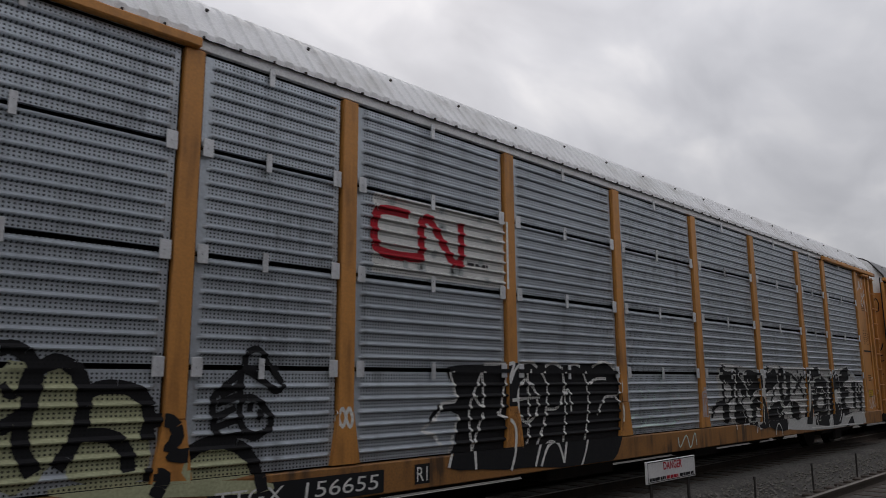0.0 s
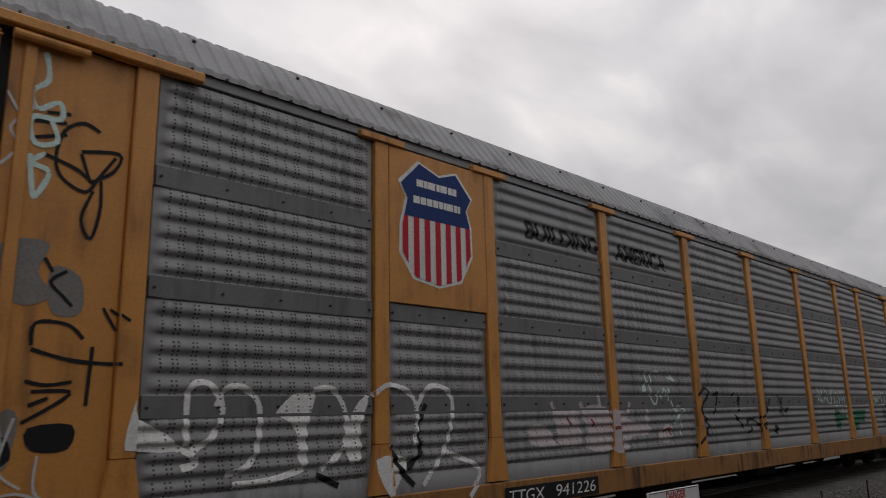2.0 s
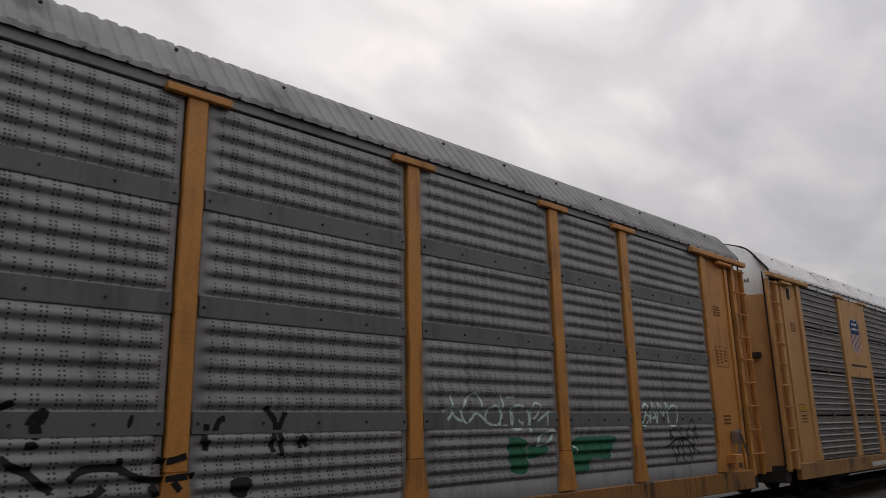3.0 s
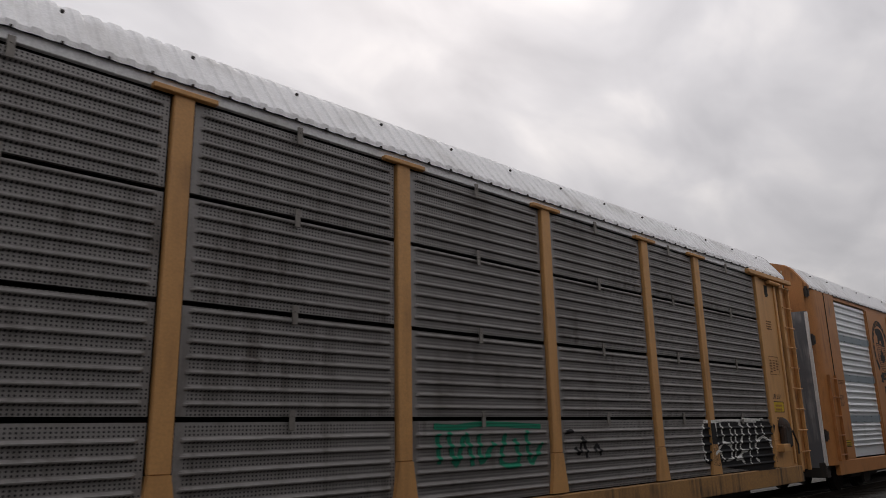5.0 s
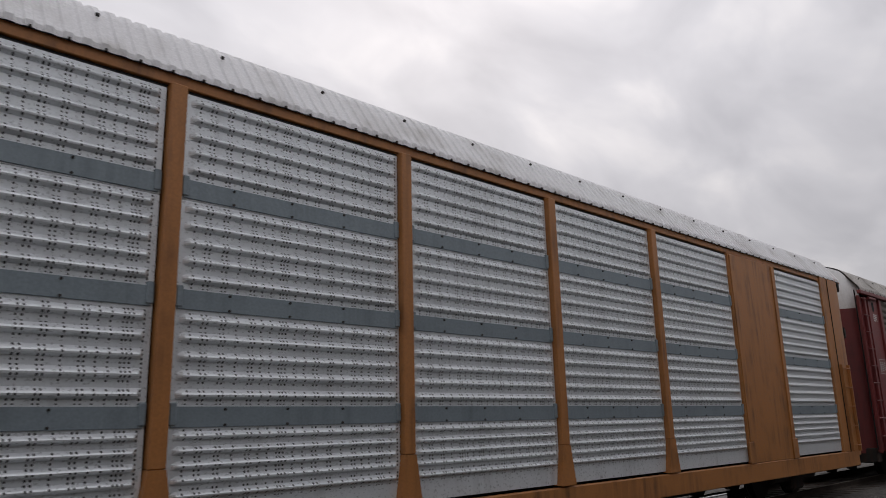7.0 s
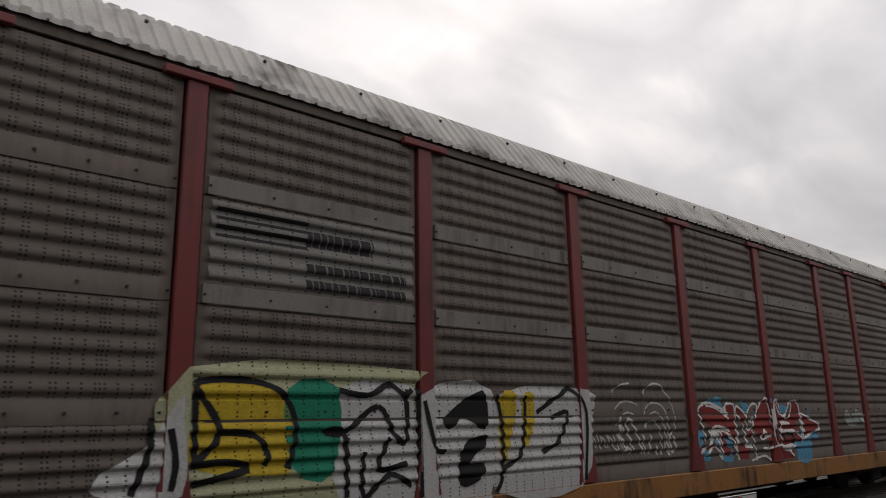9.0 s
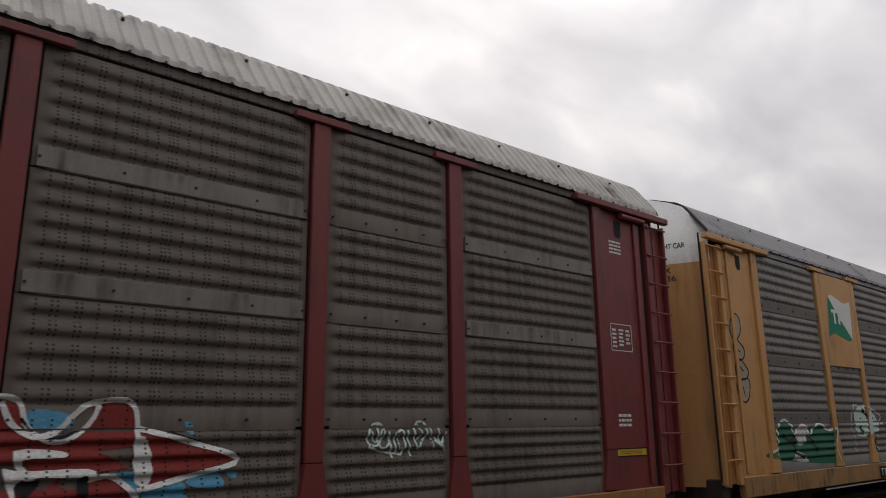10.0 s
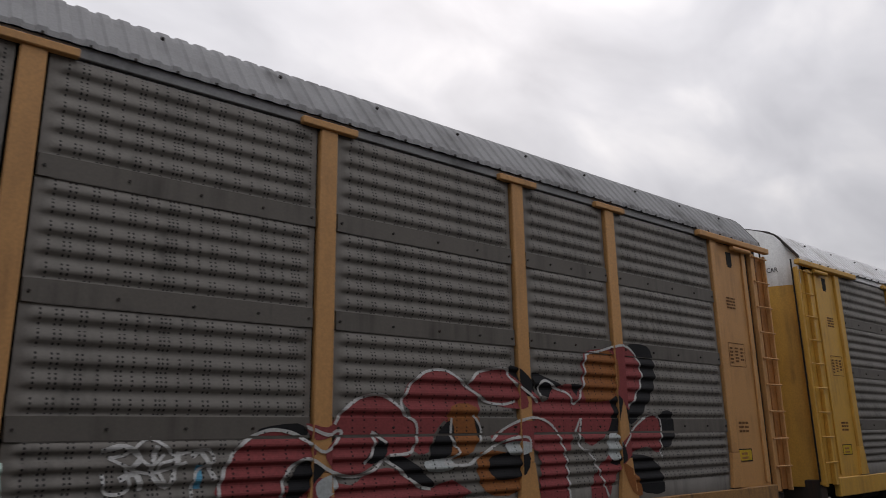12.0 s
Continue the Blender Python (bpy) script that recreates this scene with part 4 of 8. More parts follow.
def door_scrawl(car, s, ink, width, lines):
    """Spray lines on an end door, each a list of (y, z)."""
    bm = bmesh.new()
    for n, ln in enumerate(lines):
        pts = smooth_line(ln)
        out = stroke_outline(pts, width, 0.3, random.Random(n))
        k = len(out) // 2
        vs = [bm.verts.new(door_point(s, y, z) + Vector((s * 0.003 * (1 + n % 3), 0, 0))) for y, z in out]
        for i in range(k - 1):
            bm.faces.new((vs[i], vs[i + 1], vs[-2 - i], vs[-1 - i]))
    return finish("graffiti", bm, INK[ink], car)


door_words(car_b, -1, "941226")
door_words(car_f, -1, "987436")
door_words(car_c, -1, "")
door_words(car_g, -1, "")
door_scrawl(car_b, -1, "black", 0.026, [
    [(0.87, 4.29), (0.77, 4.36), (0.72, 4.29), (0.81, 4.2), (0.89, 4.23)],
    [(0.91, 4.01), (0.75, 4.03), (0.62, 4.13), (0.57, 4.29), (0.6, 4.41)],
    [(0.57, 4.15), (0.53, 4.4), (0.45, 4.49)],
    [(0.51, 4.13), (0.45, 4.4), (0.4, 4.53), (0.34, 4.44), (0.39, 4.33), (0.45, 4.3)],
    [(0.52, 4.18), (0.41, 4.09), (0.28, 4.07), (0.19, 4.14)],
    [(0.33, 4.19), (0.3, 4.43), (0.25, 4.51), (0.19, 4.34), (0.21, 4.15)],
])
door_scrawl(car_b, -1, "black", 0.022, [
    [(0.42, 3.94), (0.45, 3.83), (0.32, 3.75), (0.43, 3.67), (0.52, 3.56), (0.4, 3.5), (0.34, 3.44), (0.4, 3.31), (0.41, 3.11)],
    [(0.4, 3.91), (0.33, 3.83)],
])
door_scrawl(car_b, -1, "black", 0.03, [
    [(0.75, 3.03), (0.69, 2.94), (0.57, 3), (0.54, 3.12)],
    [(0.57, 3.09), (0.61, 2.89), (0.69, 2.74), (0.9, 2.67)],
    [(0.49, 3.12), (0.45, 2.97), (0.54, 2.85)],
    [(0.44, 3.08), (0.37, 2.89), (0.29, 3.07)],
    [(0.34, 3), (0.27, 2.82), (0.19, 3.05)],
    [(0.55, 2.73), (0.5, 2.59), (0.39, 2.67), (0.43, 2.51)],
    [(0.23, 2.68), (0.32, 2.62), (0.29, 2.49), (0.21, 2.5)],
])
door_scrawl(car_b, -1, "black", 0.026, [
    [(0.81, 2.2), (0.72, 2.23), (0.76, 2.09), (0.83, 2.04)],
    [(0.66, 2.17), (0.65, 2.04), (0.56, 2.13), (0.59, 2.21)],
    [(0.48, 2.19), (0.43, 2.08), (0.38, 2.19)],
    [(0.33, 2.21), (0.31, 2.06), (0.25, 2.08)],
    [(0.48, 1.89), (0.39, 1.9)],
])
door_scrawl(car_b, -1, "green", 0.16, [[(1.05, 1.75), (0.7, 1.72)], [(1.05, 1.6), (0.75, 1.55)]])

# white field with a red winding band
paint(side_a, "emblem_field", "white", fills=[quad(-6.74, -4.32, 3.12, 4.06)], curved=False, lift=0.003)
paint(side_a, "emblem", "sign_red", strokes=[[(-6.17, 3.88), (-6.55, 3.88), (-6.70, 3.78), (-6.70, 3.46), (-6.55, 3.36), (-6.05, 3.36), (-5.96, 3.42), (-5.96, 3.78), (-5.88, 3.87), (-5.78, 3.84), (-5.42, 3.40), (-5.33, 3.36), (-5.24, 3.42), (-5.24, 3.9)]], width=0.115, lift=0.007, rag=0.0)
bars(side_a, "small_lettering", -5.12, 3.37, 0.42, 0.07, 1, "logo_black", lift=0.008)
rng = random.Random(11)
for i in range(16):
    x, z = rng.uniform(-6.7, -4.4), rng.choice((3.2, 3.22, 3.99, 3.4, 3.75)) + rng.uniform(-0.03, 0.03)
    paint(side_a, "paint_wear", "silver", fills=[[(x, z), (x + 0.07, z - 0.02), (x + 0.09, z + 0.06), (x + 0.02, z + 0.08)]], lift=0.009)

SHIELD_FORM = [(0.0, 0.98), (-0.31, 0.68), (-0.20, 0.50), (-0.29, 0.17), (-0.30, -0.17), (-0.09, -0.46), (0.32, -0.53), (0.70, -0.43), (0.91, -0.08), (0.90, 0.30), (0.83, 0.51), (0.93, 0.68), (0.65, 0.97), (0.35, 0.87)]


def shield(side, cx, cz, k):
    """A shield: blue head, red and white stripes, white rim; bars where its name would stand."""
    form = [(cx + (x - 0.31) * k, cz + (z - 0.22) * k) for x, z in SHIELD_FORM]
    ring = [(cx + (x - cx) * 1.07, cz + (z - cz) * 1.05) for x, z in form]
    paint(side, "emblem_rim", "white", fills=[ring], curved=False, lift=0.004)
    paint(side, "emblem_body", "white", fills=[form], curved=False, lift=0.008)
    zc = cz + 0.06 * k
    head = clip_x([(z, x) for x, z in form], zc, 99)
    paint(side, "emblem_head", "navy", fills=[[(x, z) for z, x in head]], curved=False, lift=0.012)
    low = [(x, z) for z, x in clip_x([(z, x) for x, z in form], -99, zc)]
    w = 1.2 * k / 13
    fills = []
    for i in range(0, 13, 2):
        piece = clip_x(low, cx - 0.6 * k + i * w, cx - 0.6 * k + (i + 1) * w)
        if len(piece) > 2:
            fills.append(piece)
    for f in fills:
        paint(side, "emblem_stripe", "crimson" if k < 0.7 else "sign_red", fills=[f], curved=False, lift=0.012)
    for z, w2 in ((0.46, 0.36), (0.24, 0.42)):
        bars(side, "emblem_lettering", cx - w2 * k, cz + z * k, 2 * w2 * k, 0.17 * k, 1, "white", lift=0.016)


shield(side_b, -8.12, 4.16, 1.0)
shield(side_c, -8.1, 4.12, 0.60)
bars(side_c, "small_lettering", -8.75, 3.28, 1.25, 0.10, 1, "logo_black")
letters(side_b, "lettering", "BUILDING", -6.30, 4.30, 0.27, "logo_black", fit=1.86, bold=0.03, lift=0.008)
letters(side_b, "lettering", "AMERICA", -3.92, 4.29, 0.29, "logo_black", fit=1.68, bold=0.03, lift=0.008)
for sd, x, txt, num, fit in ((side_a, -8.63, "TTGX", "156655", 0.96), (side_b, -6.95, "TTGX", "941226", 0.96), (side_d, -6.0, "TTGX", "697878", 0.96), (side_f, -6.95, "TTGX", "987436", 0.96)):
    paint(sd, "number_field", "black", fills=[quad(x - 0.06, x + 2.05, 0.685, 0.925)], curved=False, lift=0.003)
    letters(sd, "lettering", txt, x, 0.73, 0.155, "white", fit=0.74, slant=0.12)
    letters(sd, "lettering", num, x + 1.0, 0.73, 0.155, "white", fit=fit, slant=0.12)
bars(side_c, "number_lettering", -8.3, 0.73, 1.9, 0.2, 1, "white")
letters(side_a, "lettering", "R1", -6.08, 0.75, 0.16, "white", fit=0.17, lift=0.008)
paint(side_a, "number_field", "black", fills=[quad(-6.11, -5.87, 0.72, 0.94)], curved=False, lift=0.003)


def ring_points(cx, cz, rx, rz, a0, a1, n=24):
    return [(cx + rx * math.cos(radians(a0 + (a1 - a0) * i / n)), cz + rz * math.sin(radians(a0 + (a1 - a0) * i / n))) for i in range(n + 1)]


def round_emblem(side, cx, cz):
    """Dark ring open below, a beast on a striped shield with a leaf, a ribbon, and two blocks under it."""
    band = ring_points(cx, cz, 0.77, 0.84, -52, 232) + ring_points(cx, cz, 0.62, 0.68, 232, -52)
    paint(side, "emblem_ring", "logo_black", fills=[band], curved=False)
    for i in range(15):
        a = 205 - i * 16
        x, z = cx + 0.695 * math.cos(radians(a)), cz + 0.76 * math.sin(radians(a))
        if i != 8:
            paint(side, "emblem_lettering", "ochre", fills=[quad(x - 0.03, x + 0.03, z - 0.045, z + 0.045)], curved=False, lift=0.008)
    rim = [(cx - 0.40, cz + 0.15), (cx + 0.40, cz + 0.10), (cx + 0.39, cz - 0.30), (cx + 0.22, cz - 0.58), (cx, cz - 0.70), (cx - 0.22, cz - 0.58), (cx - 0.39, cz - 0.28)]
    paint(side, "emblem_shield", "logo_black", strokes=[rim + rim[:1]], curved=False, width=0.03, rag=0)
    for i in range(13):
        z = cz + 0.08 - i * 0.055
        half = 0.38 if z > cz - 0.28 else 0.38 * (1 - ((cz - 0.28 - z) / 0.45) ** 1.6)
        paint(side, "emblem_line", "logo_black", fills=[quad(cx - half, cx + half, z, z + 0.014)], curved=False, lift=0.005)
    leaf = [(0, 0.27), (0.06, 0.12), (0.13, 0.15), (0.11, 0.02), (0.24, 0.05), (0.20, -0.06), (0.24, -0.10), (0.08, -0.16), (0.09, -0.20), (0.015, -0.18), (0.015, -0.27)]
    leaf = leaf + [(-x, z) for x, z in reversed(leaf)]
    paint(side, "emblem_leaf", "logo_black", fills=[[(cx + x, cz - 0.22 + z) for x, z in leaf]], curved=False, lift=0.009)
    beast = [(-0.38, 0.52), (-0.28, 0.58), (-0.1, 0.60), (0.15, 0.58), (0.33, 0.45), (0.40, 0.20), (0.34, 0.12), (0.10, 0.14), (0.06, 0.24), (-0.05, 0.24), (-0.10, 0.15), (-0.25, 0.17), (-0.22, 0.35), (-0.34, 0.42)]
    paint(side, "emblem_beast", "logo_black", fills=[[(cx + x, cz + z) for x, z in beast]], lift=0.007)
    ribbon = [quad(cx - 0.33, cx + 0.33, cz - 0.92, cz - 0.70), [(cx - 0.33, cz - 0.90), (cx - 0.33, cz - 0.74), (cx - 0.52, cz - 0.80), (cx - 0.44, cz - 0.89), (cx - 0.52, cz - 0.98), (cx - 0.25, cz - 1.0)],
              [(cx + 0.33, cz - 0.90), (cx + 0.33, cz - 0.74), (cx + 0.52, cz - 0.80), (cx + 0.44, cz - 0.89), (cx + 0.52, cz - 0.98), (cx + 0.25, cz - 1.0)]]
    paint(side, "emblem_ribbon", "logo_black", fills=ribbon, curved=False, lift=0.011)
    letters(side, "lettering", "1881", cx - 0.18, cz - 0.86, 0.10, "ochre", fit=0.36, lift=0.016)
    paint(side, "emblem_block", "logo_black", curved=False, fills=[quad(cx - 0.27, cx - 0.21, cz - 1.33, cz - 1.10), quad(cx - 0.21, cx - 0.03, cz - 1.33, cz - 1.27), quad(cx - 0.21, cx - 0.03, cz - 1.16, cz - 1.10),
                                                                   quad(cx + 0.03, cx + 0.09, cz - 1.36, cz - 1.10), quad(cx + 0.09, cx + 0.27, cz - 1.16, cz - 1.10), quad(cx + 0.09, cx + 0.27, cz - 1.28, cz - 1.22), quad(cx + 0.21, cx + 0.27, cz - 1.22, cz - 1.16)])


round_emblem(side_d, -8.10, 4.0)
letters(side_d, "lettering", "SOO", -12.42, 2.46, 0.11, "logo_black", fit=0.32)
letters(side_d, "lettering", "9167", -12.42, 2.30, 0.11, "logo_black", fit=0.32)
bars(side_d, "small_lettering", -12.45, 2.85, 0.5, 0.12, 3, "brown")
paint(side_d, "warning_sticker", "sticker", fills=[quad(-12.5, -12.02, 1.30, 1.47)], curved=False)
frame_lines(side_d, "sticker_frame", -12.5, -12.02, 1.30, 1.47, 0.016, "black")
bars(side_d, "sticker_lettering", -12.44, 1.33, 0.36, 0.11, 2, "black", lift=0.008)


def slab(xa, ya, xb, yb, out=0.008):
    """A point on an upright door leaf that runs from (xa, ya) to (xb, yb), read from b to a."""
    ln = math.hypot(xb - xa, yb - ya)

    def at(u0, z0):
        return lambda u, v: Vector((-(xb + (xa - xb) * (u0 + u) / ln) - out, yb + (ya - yb) * (u0 + u) / ln, z0 + v))
    return at


on_leaf = slab(13.66, 0.52, 13.74, 0.94)
under_leaf = slab(13.66, 0.52, 13.74, 0.94, 0.004)


def notice_field(bm):
    at = under_leaf(0.0, 0.0)
    bm.faces.new([bm.verts.new(at(u, z)) for u, z in ((0.015, 4.93), (0.365, 4.93), (0.365, 5.42), (0.015, 5.42))])


one("white_notice", notice_field, M["sign_white"], car_d, "white painted notice field")
for text, z, fit in (("EXCESS", 5.28, 0.30), ("HEIGHT", 5.13, 0.30), ("CAR", 4.98, 0.18)):
    letters_on(car_d, "lettering", text, on_leaf(0.04, z), 0.10, "logo_black", fit)
letters_on(car_d, "lettering", "TTGX", on_leaf(0.05, 4.42), 0.11, "logo_black", 0.26)
letters_on(car_d, "lettering", "697878", on_leaf(0.02, 4.25), 0.11, "logo_black", 0.33)

# waving flag in two colours
flag = [(-8.59, 4.57), (-8.40, 4.62), (-8.1, 4.56), (-7.75, 4.48), (-7.38, 4.55), (-7.42, 4.1), (-7.49, 3.68), (-7.7, 3.64), (-8.1, 3.72), (-8.45, 3.77), (-8.74, 3.68), (-8.66, 4.1)]
paint(side_f, "emblem_flag", "white", fills=[flag], curved=False, lift=0.004)
paint(side_f, "emblem_corner", "emerald", fills=[[(-8.59, 4.57), (-8.05, 4.1), (-7.49, 3.68), (-7.7, 3.64), (-8.1, 3.72), (-8.45, 3.77), (-8.74, 3.68), (-8.66, 4.1)]], curved=False, lift=0.008)
paint(side_f, "emblem_lettering", "white", fills=[quad(-8.50, -8.22, 4.22, 4.29), quad(-8.40, -8.31, 3.98, 4.22), quad(-8.18, -8.08, 3.98, 4.22), quad(-8.08, -7.95, 4.06, 4.13)], curved=False, lift=0.012)

# faded lettering on the brown car: a pale patch with dark bars
paint(side_e, "faded_field", "dust", fills=[quad(-6.9, -4.45, 3.14, 3.93)], curved=False, lift=0.003)
paint(side_e, "faded_stripe", "logo_black", fills=[quad(-6.85, -5.85, 3.58 + i * 0.085, 3.615 + i * 0.085) for i in range(4)], curved=False, lift=0.006)
bars(side_e, "faded_lettering", -5.86, 3.62, 0.85, 0.30, 1, "logo_black", lift=0.006)
bars(side_e, "faded_lettering", -5.86, 3.18, 1.3, 0.34, 2, "logo_black", lift=0.006)
band_me = mesh_of("pale_band", lambda bm: box(bm, 0.05, BAY - 0.28, -0.030, 0.0, 0.01, 0.19, 0.003), M["grey_band"])
for i, p in enumerate(POSTS[:-1]):
    if abs(STEPS[i] - BAY) < 0.1:
        for z in (2.93, 3.965):
            part("cover_band", band_me, car_e, p + 0.11, 0, z, "pale grey band")


def hand_brake(car, x, z, material):
    b = one("hand_brake", lambda bm: (box(bm, x - 0.06, x + 0.06, -0.16, 0.0, z, z + 0.22, 0.02), rod(bm, (x - 0.02, -0.12, z - 0.45), (x + 0.03, -0.12, z + 0.1), 0.03)), material, car)
    one("brake_lever", lambda bm: (rod(bm, (x, -0.18, z + 0.15), (x + 0.22, -0.18, z - 0.25), 0.018), rod(bm, (x, -0.18, z + 0.2), (x, -0.10, z + 0.2), 0.05)), material, b)
    one("brake_step", lambda bm: box(bm, x - 0.42, x - 0.12, -0.22, 0.0, z - 0.36, z - 0.20, 0.01), M["yellow"], b)


hand_brake(car_b, 12.42, 1.52, M["steel"])


def domed_brake(car, x, z, material):
    """A hand brake under a rounded dark housing, with its lever and step."""
    def dome(bm):
        bmesh.ops.create_uvsphere(bm, u_segments=16, v_segments=10, radius=1.0, matrix=Matrix.LocRotScale((x, -0.02, z + 0.24), None, (0.19, 0.15, 0.20)))
        box(bm, x - 0.19, x + 0.17, -0.15, 0.0, z - 0.18, z + 0.26, 0.04)
        box(bm, x - 0.24, x - 0.12, -0.10, -0.02, z + 0.24, z + 0.28, 0.01)
    b = one("hand_brake", dome, material, car, "rounded dark brake housing", smooth=False)
    one("brake_lever", lambda bm: (rod(bm, (x + 0.12, -0.17, z + 0.16), (x + 0.34, -0.17, z - 0.12), 0.02), rod(bm, (x + 0.34, -0.17, z - 0.12), (x + 0.33, -0.17, z - 0.32), 0.016)), material, b)
    one("brake_step", lambda bm: box(bm, x - 0.52, x - 0.16, -0.20, 0.0, z - 0.26, z - 0.10, 0.01), M["tan"], b)


domed_brake(car_c, 12.36, 1.58, M["dark"])
one("plate_slot", lambda bm: box(bm, 12.10, 13.0, -0.012, 0.002, 2.70, 2.745), M["inner"], car_a)

one("door_plate", lambda bm: box(bm, -13.75, -13.60, 0.30, 0.78, 3.28, 3.40, 0.01), M["dark"], car_c)
one("door_plate", lambda bm: box(bm, -13.84, -13.78, 0.75, 1.10, 3.30, 3.42, 0.01), M["dark"], car_g)


# ---- spray paint on the railcars ----
paint(side_a, "graffiti", "cream", lift=0.004, fills=[
    [(-10.45, 1.97), (-10.21, 2), (-10.16, 1.82), (-10.17, 1.52), (-10.06, 1.18), (-10.37, 1.08)],
    [(-10.09, 1.98), (-9.92, 2), (-9.83, 1.78), (-9.87, 1.38), (-10.14, 1.18), (-10.23, 1.53)],
    [(-9.74, 1.77), (-9.44, 1.79), (-9.27, 1.58), (-9.27, 1.06), (-9.89, 1.12), (-9.79, 1.46)],
    [(-8.85, 1.26), (-8.39, 1.26), (-8.23, 1.02), (-8.89, 1.02)],
    [(-9.84, 1.07), (-8.2, 0.96), (-8.16, 0.84), (-9.84, 0.97)],
])
paint(side_a, "graffiti", "black", lift=0.009, width=0.121, strokes=[
    [(-10.46, 2.14), (-10.35, 2.15), (-10.22, 2.04), (-10.18, 1.87), (-10.24, 1.65), (-10.41, 1.53)],
    [(-10.22, 2.04), (-10.21, 1.78), (-10.26, 1.44), (-10.14, 1.18)],
    [(-10.15, 2), (-10.01, 2.05), (-9.85, 1.93), (-9.8, 1.69), (-9.85, 1.42), (-9.98, 1.21)],
    [(-9.81, 1.78), (-9.66, 1.84), (-9.42, 1.82), (-9.26, 1.67), (-9.26, 1.39)],
    [(-9.79, 1.46), (-9.56, 1.43), (-9.43, 1.3), (-9.4, 1.14)],
    [(-9.23, 1.55), (-9.07, 1.54), (-9, 1.42), (-9.07, 1.28), (-8.9, 1.24), (-8.68, 1.33), (-8.39, 1.29), (-8.2, 1.12), (-8.12, 0.85)],
    [(-9.27, 1.1), (-9.1, 1.08), (-9.19, 0.91)],
])
paint(side_a, "graffiti", "black", lift=0.009, width=0.066, strokes=[
    [(-10.42, 1.87), (-10.35, 1.78), (-10.28, 1.83), (-10.25, 1.95)],
    [(-8.65, 1.65), (-8.63, 1.76), (-8.36, 1.99), (-8.31, 2.16), (-8.18, 2.19), (-8.07, 2.05), (-7.9, 1.86), (-7.98, 1.79), (-8.13, 1.9), (-8.3, 2.02)],
    [(-8.36, 1.99), (-8.36, 1.75), (-8.2, 1.72), (-8.02, 1.53), (-8.07, 1.41), (-8.25, 1.39), (-8.36, 1.52), (-8.36, 1.75)],
    [(-8.36, 2.01), (-8.21, 1.94), (-7.98, 1.79)],
    [(-8.58, 1.76), (-8.37, 1.85)],
    [(-8.61, 1.68), (-8.39, 1.75)],
    [(-8.61, 1.56), (-8.41, 1.64)],
    [(-8.59, 1.47), (-8.38, 1.53)],
    [(-8.65, 1.65), (-8.62, 1.45), (-8.56, 1.37), (-8.34, 1.39), (-8.18, 1.35), (-8.09, 1.42)],
    [(-8.25, 1.69), (-8.26, 1.6)],
    [(-8.13, 1.61), (-8.17, 1.52)],
])
paint(side_a, "graffiti", "black", lift=0.004, fills=[
    [(-5.5, 2.05), (-4.96, 2.09), (-4.36, 2.11), (-3.86, 2.14), (-3.12, 2.11), (-2.4, 2.14), (-1.77, 2.13), (-1.54, 1.83), (-1.5, 1.31), (-1.58, 1.02), (-1.89, 0.67), (-2.75, 0.64), (-3.85, 0.73), (-4.49, 0.75), (-4.92, 0.79), (-5.52, 0.85), (-5.4, 1.1), (-5.35, 1.48), (-5.7, 1.49), (-5.93, 1.31), (-5.67, 1.6), (-5.37, 1.67), (-5.43, 1.86)],
])
paint(side_a, "graffiti", "white", lift=0.009, width=0.045, strokes=[
    [(-5.46, 2), (-5.38, 1.75), (-5.37, 1.64), (-5.61, 1.61), (-5.7, 1.46), (-5.95, 1.31), (-5.75, 1.24), (-5.66, 1.12)],
    [(-5.32, 1.47), (-5.41, 1.26), (-5.55, 0.86)],
    [(-4.86, 2), (-5.02, 1.74), (-5.12, 1.49), (-5.08, 1.02), (-5.06, 0.8)],
    [(-4.86, 2), (-4.86, 1.57), (-5.02, 1.69)],
    [(-4.84, 1.48), (-4.94, 1.32), (-5.09, 1)],
    [(-4.82, 2.1), (-4.36, 2.11), (-4.26, 2.1), (-4.43, 1.79), (-4.5, 1.5), (-4.56, 1.46), (-4.27, 1.31), (-4.26, 1.01), (-4.37, 0.73)],
    [(-4.35, 1.85), (-4.19, 2.07), (-3.86, 2.14), (-3.68, 2.07)],
    [(-3.94, 1.91), (-3.73, 1.72), (-3.72, 1.47), (-3.94, 1.32), (-4.15, 1.48), (-4.17, 1.76), (-3.94, 1.91)],
    [(-4.31, 1.63), (-3.64, 1.66)],
])
paint(side_a, "graffiti", "white", lift=0.009, width=0.045, strokes=[
    [(-3.9, 2.04), (-3.92, 1.17), (-3.98, 1.05)],
])
